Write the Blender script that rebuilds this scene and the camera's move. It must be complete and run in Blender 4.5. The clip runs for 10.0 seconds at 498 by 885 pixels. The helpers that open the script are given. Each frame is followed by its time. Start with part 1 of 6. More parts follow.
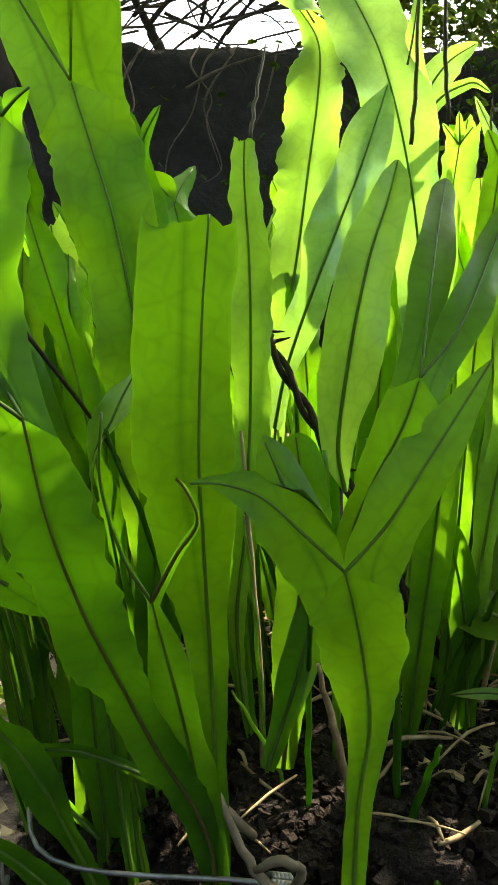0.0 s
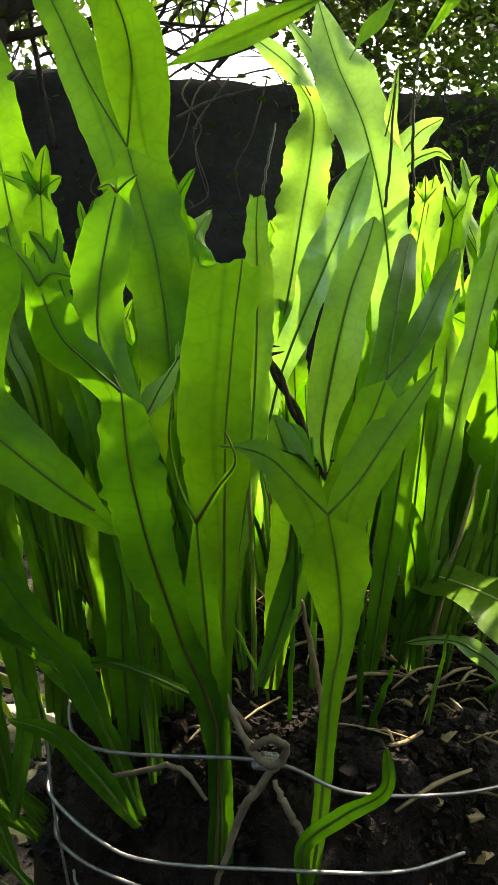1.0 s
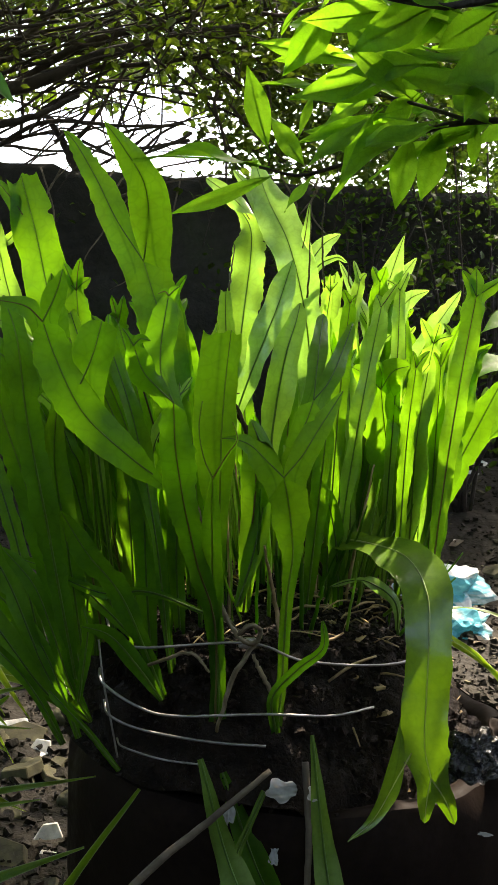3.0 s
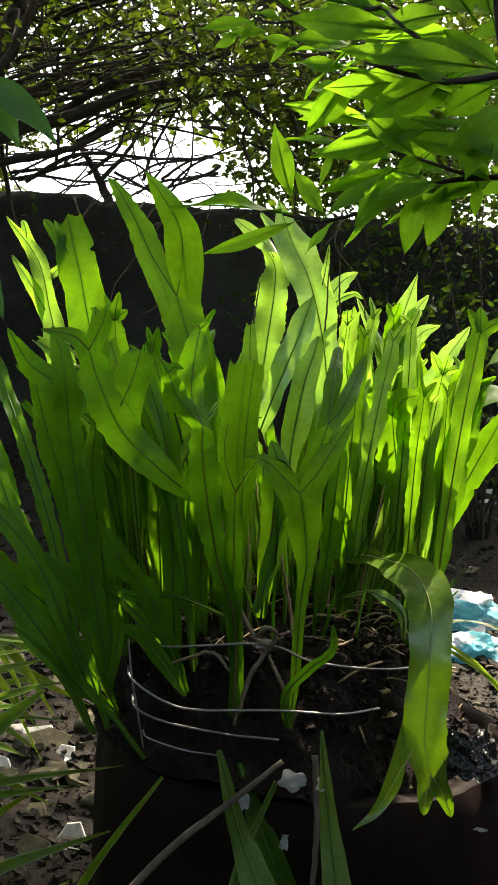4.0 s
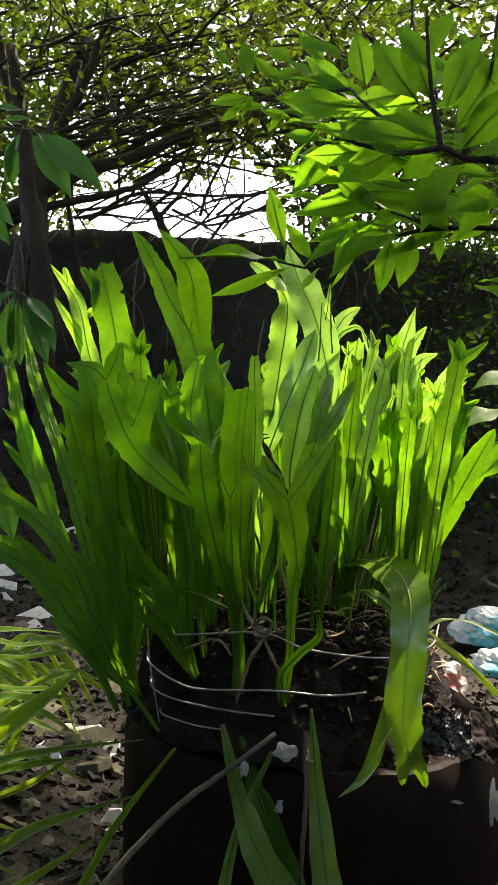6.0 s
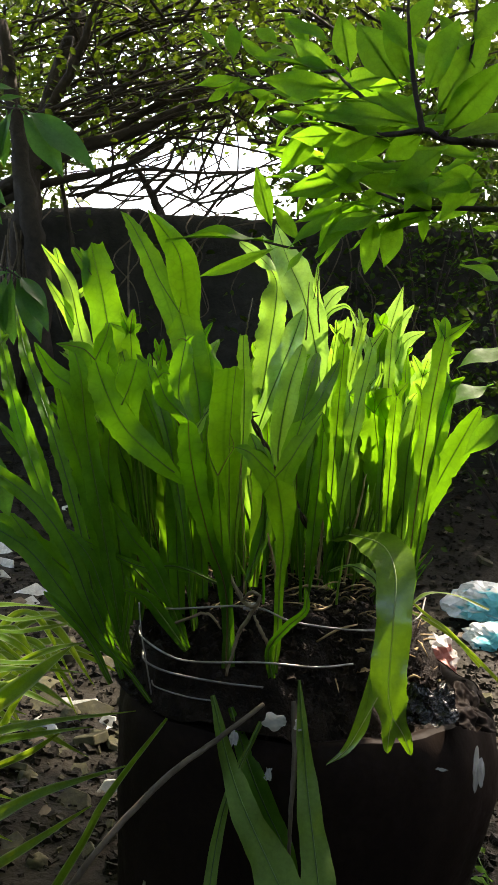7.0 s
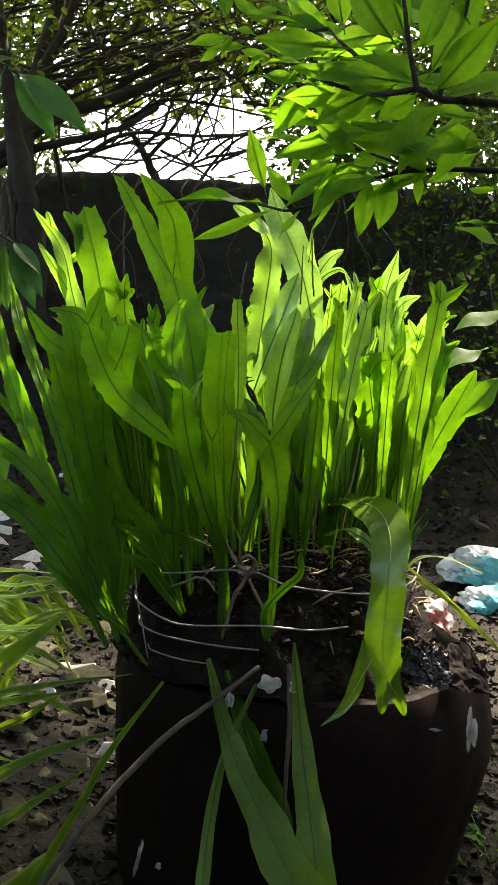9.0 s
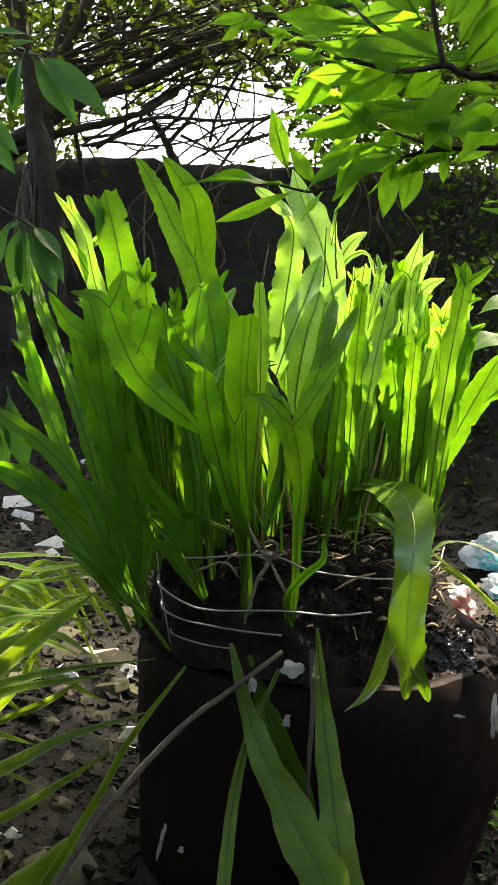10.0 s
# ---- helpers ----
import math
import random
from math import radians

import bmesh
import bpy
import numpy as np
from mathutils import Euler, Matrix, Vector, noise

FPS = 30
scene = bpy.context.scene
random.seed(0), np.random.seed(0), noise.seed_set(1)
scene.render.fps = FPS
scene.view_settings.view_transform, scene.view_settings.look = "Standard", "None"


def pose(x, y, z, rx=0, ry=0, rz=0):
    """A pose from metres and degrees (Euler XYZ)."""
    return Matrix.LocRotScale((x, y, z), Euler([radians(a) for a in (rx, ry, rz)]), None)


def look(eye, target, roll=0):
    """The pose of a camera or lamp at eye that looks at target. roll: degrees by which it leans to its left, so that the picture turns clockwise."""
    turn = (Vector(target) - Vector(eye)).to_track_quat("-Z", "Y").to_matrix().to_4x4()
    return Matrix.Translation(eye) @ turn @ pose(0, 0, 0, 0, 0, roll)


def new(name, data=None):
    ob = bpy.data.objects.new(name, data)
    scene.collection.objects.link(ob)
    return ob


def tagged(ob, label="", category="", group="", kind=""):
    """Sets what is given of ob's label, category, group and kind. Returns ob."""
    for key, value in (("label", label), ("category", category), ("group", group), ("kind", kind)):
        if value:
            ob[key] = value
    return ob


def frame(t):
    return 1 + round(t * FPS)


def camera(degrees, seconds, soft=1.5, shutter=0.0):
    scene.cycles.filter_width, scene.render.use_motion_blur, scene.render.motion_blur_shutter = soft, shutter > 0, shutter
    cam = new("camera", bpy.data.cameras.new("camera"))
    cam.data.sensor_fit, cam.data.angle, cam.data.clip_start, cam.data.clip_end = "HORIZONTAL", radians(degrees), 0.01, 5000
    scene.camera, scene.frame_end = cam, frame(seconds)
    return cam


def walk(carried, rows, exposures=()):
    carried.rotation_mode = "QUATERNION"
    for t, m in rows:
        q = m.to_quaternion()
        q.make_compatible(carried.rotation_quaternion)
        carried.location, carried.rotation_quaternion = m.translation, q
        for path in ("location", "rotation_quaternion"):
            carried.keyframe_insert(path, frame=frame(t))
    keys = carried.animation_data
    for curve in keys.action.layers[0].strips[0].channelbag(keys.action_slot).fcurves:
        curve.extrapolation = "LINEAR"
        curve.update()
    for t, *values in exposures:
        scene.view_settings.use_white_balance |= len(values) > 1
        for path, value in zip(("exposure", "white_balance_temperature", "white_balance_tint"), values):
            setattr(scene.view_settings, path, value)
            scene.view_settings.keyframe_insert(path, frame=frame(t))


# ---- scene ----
cam = camera(30.5, 10.0)
PATH = [
    (0, (0.034, 0.005, 0.744), (-0.231, 1.942, 0.326), 0.8),
    (0.5, (0.016, -0.054, 0.745), (-0.161, 1.896, 0.34), 1.9),
    (1, (0.032, -0.124, 0.749), (-0.174, 1.831, 0.379), 3.1),
    (1.5, (0.066, -0.237, 0.746), (-0.181, 1.716, 0.397), 4.3),
    (2, (0.071, -0.315, 0.738), (-0.216, 1.619, 0.315), 3.6),
    (2.5, (0.06, -0.373, 0.743), (-0.091, 1.588, 0.379), 3.0),
    (3, (0.004, -0.439, 0.741), (-0.014, 1.55, 0.534), 2.2),
    (3.2, (-0.016, -0.46, 0.74), (-0.007, 1.533, 0.574), 2.2),
    (4.3, (0.033, -0.553, 0.747), (-0.106, 1.437, 0.606), 3.7),
    (4.5, (0.055, -0.579, 0.752), (-0.138, 1.408, 0.632), 3.9),
    (5, (0.083, -0.636, 0.743), (-0.165, 1.348, 0.692), 3.7),
    (5.5, (0.095, -0.652, 0.746), (-0.116, 1.336, 0.719), 2.9),
    (6, (0.09, -0.658, 0.745), (-0.132, 1.327, 0.643), 2.7),
    (6.2, (0.09, -0.656, 0.743), (-0.123, 1.328, 0.602), 2.6),
    (7.3, (0.105, -0.684, 0.748), (-0.113, 1.298, 0.589), 2.3),
    (7.5, (0.104, -0.686, 0.747), (-0.141, 1.291, 0.565), 2.3),
    (8, (0.107, -0.681, 0.745), (-0.136, 1.294, 0.549), 1.9),
    (8.5, (0.105, -0.68, 0.744), (-0.107, 1.298, 0.538), 2.0),
    (9, (0.106, -0.675, 0.745), (-0.099, 1.302, 0.522), 2.2),
    (9.5, (0.103, -0.67, 0.743), (-0.115, 1.303, 0.501), 2.3),
    (10, (0.103, -0.668, 0.741), (-0.145, 1.3, 0.488), 2.0),
]
walk(cam, [(t, look(eye, target, roll)) for t, eye, target, roll in PATH],
     [(t, 1.95 + d, 7750, 10 + min(6, 1.6 * t)) for t, d in ((0, 0.68), (0.5, 0.42), (1, 0.48), (1.5, 0.48), (2, 0.72), (2.5, 0.92), (3, 0.2), (4.5, 0.0), (5.5, 0.2), (6, 0.06), (8, 0.14), (9, 0.16), (10, 0.48))])

# ---- world and sun ----
SUN_EL, SUN_AZ = radians(55), radians(30)      # azimuth from +y towards +x
world = bpy.data.worlds.new("sky")
scene.world = world
world.use_nodes = True
wn = world.node_tree
sky = wn.nodes.new("ShaderNodeTexSky")
sky.sky_type, sky.sun_disc = "NISHITA", False
sky.sun_elevation, sky.sun_rotation = SUN_EL, SUN_AZ
sky.dust_density, sky.air_density = 3.0, 1.2
wn.links.new(sky.outputs[0], wn.nodes["Background"].inputs[0])
wn.nodes["Background"].inputs[1].default_value = 0.25
sun = new("sun", bpy.data.lights.new("sun", "SUN"))
sun.data.energy, sun.data.angle, sun.data.color = 3.7, radians(1.2), (1.0, 0.95, 0.86)
to_sun = Vector((math.cos(SUN_EL) * math.sin(SUN_AZ), math.cos(SUN_EL) * math.cos(SUN_AZ), math.sin(SUN_EL)))
sun.matrix_world = look(to_sun * 20, (0, 0, 0))


# ---- materials ----
def material(name):
    m = bpy.data.materials.new(name)
    m.use_nodes = True
    m.node_tree.nodes.clear()
    return m, m.node_tree.nodes, m.node_tree.links


def noise_tex(n, l, scale, detail=4, rough=0.6, space="Object"):
    tc = n.new("ShaderNodeTexCoord")
    t = n.new("ShaderNodeTexNoise")
    t.inputs["Scale"].default_value, t.inputs["Detail"].default_value, t.inputs["Roughness"].default_value = scale, detail, rough
    l.new(tc.outputs[space], t.inputs["Vector"])
    return t.outputs["Fac"]


def ramp(n, l, fac, *stops):
    r = n.new("ShaderNodeValToRGB")
    e = r.color_ramp.elements
    while len(e) < len(stops):
        e.new(0.5)
    for x, (p, c) in zip(e, stops):
        x.position, x.color = p, (*c, 1)
    l.new(fac, r.inputs[0])
    return r.outputs[0]


def mixed(n, l, a, b, fac, blend="MIX"):
    m = n.new("ShaderNodeMix")
    m.data_type, m.blend_type = "RGBA", blend
    for k, v in ((0, fac), (6, a), (7, b)):
        if hasattr(v, "is_output"):
            l.new(v, m.inputs[k])
        else:
            m.inputs[k].default_value = v if k == 0 else (*v, 1)
    return m.outputs[2]


def bumped(n, l, heights):
    last = None
    for fac, strength, dist in heights:
        b = n.new("ShaderNodeBump")
        b.inputs["Strength"].default_value, b.inputs["Distance"].default_value = strength, dist
        l.new(fac, b.inputs["Height"])
        if last:
            l.new(last, b.inputs["Normal"])
        last = b.outputs[0]
    return last


def leaf_material(name, top, through_col, rough=0.38, mix=0.5, spec=0.45, vary=0.3, vein=90, stripe=None, across=False):
    """A thin leaf: gloss and colour on top, tinted light passing through."""
    m, n, l = material(name)
    out, pb, tr, mx = n.new("ShaderNodeOutputMaterial"), n.new("ShaderNodeBsdfPrincipled"), n.new("ShaderNodeBsdfTranslucent"), n.new("ShaderNodeMixShader")
    info = n.new("ShaderNodeObjectInfo")
    big = noise_tex(n, l, 22, 3)
    fine = noise_tex(n, l, vein * 4, 3)
    tc = n.new("ShaderNodeTexCoord")
    vor = n.new("ShaderNodeTexVoronoi")
    vor.feature, vor.inputs["Scale"].default_value = "DISTANCE_TO_EDGE", vein * 2
    l.new(tc.outputs["Object"], vor.inputs["Vector"])
    edge = ramp(n, l, vor.outputs["Distance"], (0.0, (0.78, 0.8, 0.7)), (0.12, (1, 1, 1)))
    lo = [c * (1 - vary) for c in through_col]
    hi = [min(1, c * (1 + vary)) for c in through_col]
    t1 = mixed(n, l, ramp(n, l, big, (0.3, lo), (0.7, hi)), edge, 0.6, "MULTIPLY")
    tone = ramp(n, l, info.outputs["Random"], (0.0, (0.8, 0.86, 0.7)), (1.0, (1.12, 1.06, 1.2)))
    t2 = mixed(n, l, t1, tone, 1.0, "MULTIPLY")
    top2 = ramp(n, l, fine, (0.3, [c * 0.8 for c in top]), (0.7, [c * 1.2 for c in top]))
    if across:
        uv = n.new("ShaderNodeUVMap")
        sep = n.new("ShaderNodeSeparateXYZ")
        l.new(uv.outputs[0], sep.inputs[0])
        body = ramp(n, l, sep.outputs[0], (0.0, (1.25, 1.2, 1.3)), (0.035, (1, 1, 1)), (0.43, (0.95, 0.97, 0.9)), (0.5, (0.62, 0.66, 0.6)), (0.57, (0.95, 0.97, 0.9)), (0.965, (1, 1, 1)), (1.0, (1.25, 1.2, 1.3)))
        t2 = mixed(n, l, t2, body, 1.0, "MULTIPLY")
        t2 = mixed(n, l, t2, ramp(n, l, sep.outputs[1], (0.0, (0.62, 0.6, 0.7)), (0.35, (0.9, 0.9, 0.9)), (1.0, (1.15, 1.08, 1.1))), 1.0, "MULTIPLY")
        wide = noise_tex(n, l, 9, 2)
        t2 = mixed(n, l, t2, ramp(n, l, wide, (0.35, (0.78, 0.84, 0.8)), (0.65, (1.06, 1.1, 1.0))), 1.0, "MULTIPLY")
    if stripe:
        uv = n.new("ShaderNodeUVMap")
        sep = n.new("ShaderNodeSeparateXYZ")
        l.new(uv.outputs[0], sep.inputs[0])
        band = ramp(n, l, sep.outputs[0], *stripe)
        top2 = mixed(n, l, top2, (0.72, 0.75, 0.45), band)
        t2 = mixed(n, l, t2, (0.8, 0.85, 0.4), band)
    l.new(top2, pb.inputs["Base Color"])
    l.new(t2, tr.inputs["Color"])
    pb.inputs["Roughness"].default_value = rough
    pb.inputs["Specular IOR Level"].default_value = spec
    nb = bumped(n, l, [(big, 0.25, 0.006), (fine, 0.25, 0.0006), (vor.outputs["Distance"], 0.3, 0.0006)])
    l.new(nb, pb.inputs["Normal"])
    mx.inputs[0].default_value = mix
    l.new(pb.outputs[0], mx.inputs[1])
    l.new(tr.outputs[0], mx.inputs[2])
    l.new(mx.outputs[0], out.inputs[0])
    return m


def solid_material(name, stops, scale=8, rough=(0.6, 0.9), bump=0.4, dist=0.01, fine=60, spec=0.3, metal=0.0, space="Object"):
    m, n, l = material(name)
    out, pb = n.new("ShaderNodeOutputMaterial"), n.new("ShaderNodeBsdfPrincipled")
    a, b = noise_tex(n, l, scale, 6, 0.65, space), noise_tex(n, l, fine, 4, 0.6, space)
    info = n.new("ShaderNodeObjectInfo")
    tone = ramp(n, l, info.outputs["Random"], (0.0, (0.75, 0.75, 0.75)), (1.0, (1.2, 1.2, 1.2)))
    col = mixed(n, l, ramp(n, l, a, *stops), ramp(n, l, b, (0.3, (0.7, 0.7, 0.7)), (0.7, (1.25, 1.25, 1.25))), 0.8, "MULTIPLY")
    col = mixed(n, l, col, tone, 1.0, "MULTIPLY")
    l.new(col, pb.inputs["Base Color"])
    r = ramp(n, l, b, (0.2, (rough[0],) * 3), (0.8, (rough[1],) * 3))
    l.new(r, pb.inputs["Roughness"])
    pb.inputs["Specular IOR Level"].default_value, pb.inputs["Metallic"].default_value = spec, metal
    l.new(bumped(n, l, [(a, bump, dist), (b, bump, dist * 0.25)]), pb.inputs["Normal"])
    l.new(pb.outputs[0], out.inputs[0])
    return m


# shade and sun put into the tint: dark shaded fronds, pale sunlit ones
FROND = [leaf_material("frond_shade_tint", (0.038, 0.12, 0.012), (0.155, 0.43, 0.012), rough=0.5, mix=0.58, spec=0.25, vein=45, across=True),
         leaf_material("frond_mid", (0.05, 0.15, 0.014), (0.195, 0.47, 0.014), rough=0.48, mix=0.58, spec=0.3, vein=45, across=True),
         leaf_material("frond_sun_tint", (0.15, 0.29, 0.035), (0.325, 0.63, 0.05), rough=0.35, mix=0.55, spec=0.7, vein=45, across=True),
         # whitened base that carries the highlights of sunlit blades
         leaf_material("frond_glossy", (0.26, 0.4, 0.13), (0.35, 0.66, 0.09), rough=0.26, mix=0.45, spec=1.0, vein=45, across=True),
         # lighter, greyer copy for hanging blades lit by open sky
         leaf_material("frond_sky_tint", (0.10, 0.19, 0.028), (0.18, 0.33, 0.02), rough=0.5, mix=0.4, spec=0.3, vein=45, across=True),
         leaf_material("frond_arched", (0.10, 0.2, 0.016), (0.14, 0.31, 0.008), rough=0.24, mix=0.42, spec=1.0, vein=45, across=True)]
RIB_PALE = solid_material("midrib_pale", ((0.3, (0.2, 0.26, 0.06)), (0.7, (0.32, 0.4, 0.1))), 40, (0.35, 0.6), 0.2, 0.001)
RIB = solid_material("midrib", ((0.3, (0.045, 0.11, 0.01)), (0.7, (0.08, 0.17, 0.016))), 40, (0.35, 0.6), 0.2, 0.001)
RIB_BROWN = solid_material("midrib_brown", ((0.3, (0.06, 0.05, 0.012)), (0.7, (0.11, 0.1, 0.02))), 40, (0.4, 0.7), 0.2, 0.001)
SHRUB = leaf_material("shrub_leaf", (0.06, 0.17, 0.02), (0.22, 0.5, 0.02), rough=0.5, mix=0.62, spec=0.14, vein=60)
# leaf colour darkened to stand for the shade inside a thick crown
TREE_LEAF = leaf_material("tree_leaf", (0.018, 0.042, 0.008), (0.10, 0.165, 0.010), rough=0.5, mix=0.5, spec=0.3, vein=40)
DARK_LEAF = leaf_material("creeper_leaf", (0.02, 0.05, 0.008), (0.075, 0.15, 0.012), rough=0.6, mix=0.4, spec=0.15, vein=40)
STRAP = leaf_material("striped_leaf", (0.06, 0.15, 0.012), (0.34, 0.54, 0.02), rough=0.42, mix=0.55, spec=0.25,
                      stripe=((0.0, (0.4, 0.4, 0.4)), (0.16, (0.0, 0.0, 0.0)), (0.84, (0.0, 0.0, 0.0)), (1.0, (0.4, 0.4, 0.4))))
BARK = solid_material("bark", ((0.3, (0.022, 0.018, 0.014)), (0.7, (0.06, 0.048, 0.036))), 9, (0.8, 0.95), 0.8, 0.02, 50)
TWIG = solid_material("twig", ((0.3, (0.06, 0.045, 0.03)), (0.7, (0.16, 0.13, 0.09))), 20, (0.7, 0.9), 0.5, 0.004)
STICK = solid_material("dry_stick", ((0.3, (0.11, 0.085, 0.045)), (0.7, (0.24, 0.19, 0.11))), 30, (0.6, 0.85), 0.4, 0.002)
STRAW = solid_material("straw", ((0.3, (0.22, 0.14, 0.06)), (0.7, (0.42, 0.31, 0.16))), 60, (0.6, 0.9), 0.4, 0.002)
SOIL = solid_material("soil", ((0.3, (0.005, 0.0033, 0.0022)), (0.7, (0.028, 0.017, 0.010))), 40, (0.6, 0.95), 1.0, 0.012, 260, 0.2)
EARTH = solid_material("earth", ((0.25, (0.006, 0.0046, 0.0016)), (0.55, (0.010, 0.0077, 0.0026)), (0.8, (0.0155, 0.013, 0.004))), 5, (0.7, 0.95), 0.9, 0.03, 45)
STONE = solid_material("stone", ((0.3, (0.026, 0.025, 0.011)), (0.7, (0.125, 0.118, 0.058))), 18, (0.6, 0.9), 0.6, 0.006, 90)
TILE = solid_material("tile_shard", ((0.3, (0.42, 0.41, 0.36)), (0.7, (0.68, 0.67, 0.62))), 20, (0.35, 0.7), 0.2, 0.002, 120)
WALL = solid_material("old_wall", ((0.25, (0.018, 0.016, 0.013)), (0.55, (0.04, 0.037, 0.03)), (0.8, (0.035, 0.045, 0.02))), 3, (0.85, 0.98), 0.9, 0.05, 22)
PLASTIC = solid_material("black_plastic", ((0.3, (0.010, 0.0066, 0.0052)), (0.7, (0.02, 0.0138, 0.0105))), 7, (0.45, 0.75), 0.4, 0.005, 90, 0.05)
ZINC = solid_material("zinc_wire", ((0.3, (0.2, 0.19, 0.17)), (0.7, (0.42, 0.4, 0.36))), 60, (0.35, 0.6), 0.3, 0.001, 300, 0.5, 0.85)
RUST = solid_material("rusty_wire", ((0.3, (0.02, 0.014, 0.01)), (0.7, (0.05, 0.03, 0.02))), 80, (0.6, 0.9), 0.4, 0.001, 300, 0.4, 0.3)


def bag_material(name, base, patch, edge=0.55):
    m, n, l = material(name)
    out, pb, tr, mx = n.new("ShaderNodeOutputMaterial"), n.new("ShaderNodeBsdfPrincipled"), n.new("ShaderNodeBsdfTranslucent"), n.new("ShaderNodeMixShader")
    tc, mp = n.new("ShaderNodeTexCoord"), n.new("ShaderNodeMapping")
    mp.inputs["Scale"].default_value, mp.inputs["Rotation"].default_value = (5, 5, 26), (0.5, 0.6, 0.3)
    l.new(tc.outputs["Object"], mp.inputs[0])
    st = n.new("ShaderNodeTexNoise")
    st.inputs["Scale"].default_value, st.inputs["Detail"].default_value = 1.0, 3
    l.new(mp.outputs[0], st.inputs["Vector"])
    a, b = st.outputs["Fac"], noise_tex(n, l, 45, 4)
    col = mixed(n, l, ramp(n, l, a, (edge - 0.06, base), (edge, patch)), ramp(n, l, b, (0.3, (0.75, 0.75, 0.75)), (0.7, (1.1, 1.1, 1.1))), 0.8, "MULTIPLY")
    l.new(col, pb.inputs["Base Color"])
    l.new(col, tr.inputs["Color"])
    pb.inputs["Roughness"].default_value = 0.28
    l.new(bumped(n, l, [(a, 0.5, 0.008), (b, 0.25, 0.003)]), pb.inputs["Normal"])
    mx.inputs[0].default_value = 0.35
    l.new(pb.outputs[0], mx.inputs[1])
    l.new(tr.outputs[0], mx.inputs[2])
    l.new(mx.outputs[0], out.inputs[0])
    return m


BAG_TEAL = bag_material("bag_white_teal", (0.75, 0.78, 0.78), (0.12, 0.5, 0.58), 0.56)
BAG_RED = bag_material("bag_white_red", (0.62, 0.6, 0.56), (0.36, 0.15, 0.13), 0.56)
SCRAP = bag_material("white_glint_scrap", (0.55, 0.55, 0.5), (0.3, 0.3, 0.26), 0.5)


SPRIG = leaf_material("sprig_leaf", (0.035, 0.12, 0.03), (0.1, 0.3, 0.03), rough=0.32, mix=0.45, spec=0.4, vein=60)


GLOSS_BLACK = solid_material("glossy_black_plastic", ((0.3, (0.006, 0.0056, 0.005)), (0.7, (0.014, 0.012, 0.01))), 60, (0.15, 0.35), 0.9, 0.006, 260, 0.6)


# ---- mesh helpers ----
def finish(name, bm, mat, smooth=True):
    me = bpy.data.meshes.new(name)
    bm.to_mesh(me)
    bm.free()
    if smooth:
        me.polygons.foreach_set("use_smooth", [True] * len(me.polygons))
    me.materials.append(mat)
    return me


def part(name, bm, mat, parent, label="", smooth=True):
    ob = new(name, finish(name, bm, mat, smooth))
    ob.parent = parent
    return tagged(ob, label)


def thing(name, bm, mat, label, category, group="", kind="", smooth=True):
    return tagged(new(name, finish(name, bm, mat, smooth)), label, category, group, kind)


def from_lists(name, verts, faces, mat, smooth=False):
    me = bpy.data.meshes.new(name)
    me.from_pydata(verts, [], faces)
    me.update()
    if smooth:
        me.polygons.foreach_set("use_smooth", [True] * len(me.polygons))
    me.materials.append(mat)
    return me


def spline(p, n):
    """n + 1 samples of a smooth curve through the rows of p."""
    p = np.array(p, float)
    if p.ndim == 1:
        p = p[:, None]
    q = np.vstack([2 * p[0] - p[1], p, 2 * p[-1] - p[-2]])
    out = []
    for s in np.linspace(0, len(p) - 1, n + 1):
        i = min(int(s), len(p) - 2)
        u = s - i
        a, b, c, d = q[i:i + 4]
        out.append(0.5 * (2 * b + (c - a) * u + (2 * a - 5 * b + 4 * c - d) * u ** 2 + (3 * b - a - 3 * c + d) * u ** 3))
    return np.array(out)


def tube(bm, pts, radii, n=24, sides=7, wobble=0.0, rng=None):
    P, R = spline(pts, n), spline(radii, n)[:, 0]
    if wobble and rng:
        for k in range(1, len(P) - 1):
            P[k] += np.array([rng.uniform(-1, 1) for _ in range(3)]) * wobble
    rings = []
    for k, p in enumerate(P):
        t = Vector(P[min(k + 1, n)] - P[max(k - 1, 0)]).normalized()
        a = t.cross(Vector((0.13, -0.9, 0.4))).normalized()
        b = t.cross(a)
        rings.append([bm.verts.new(Vector(p) + (a * math.cos(i * math.tau / sides) + b * math.sin(i * math.tau / sides)) * max(R[k], 0.0002)) for i in range(sides)])
    for r, q in zip(rings, rings[1:]):
        for i in range(sides):
            bm.faces.new((r[i], r[(i + 1) % sides], q[(i + 1) % sides], q[i]))
    bm.faces.new(rings[0][::-1])
    bm.faces.new(rings[-1])


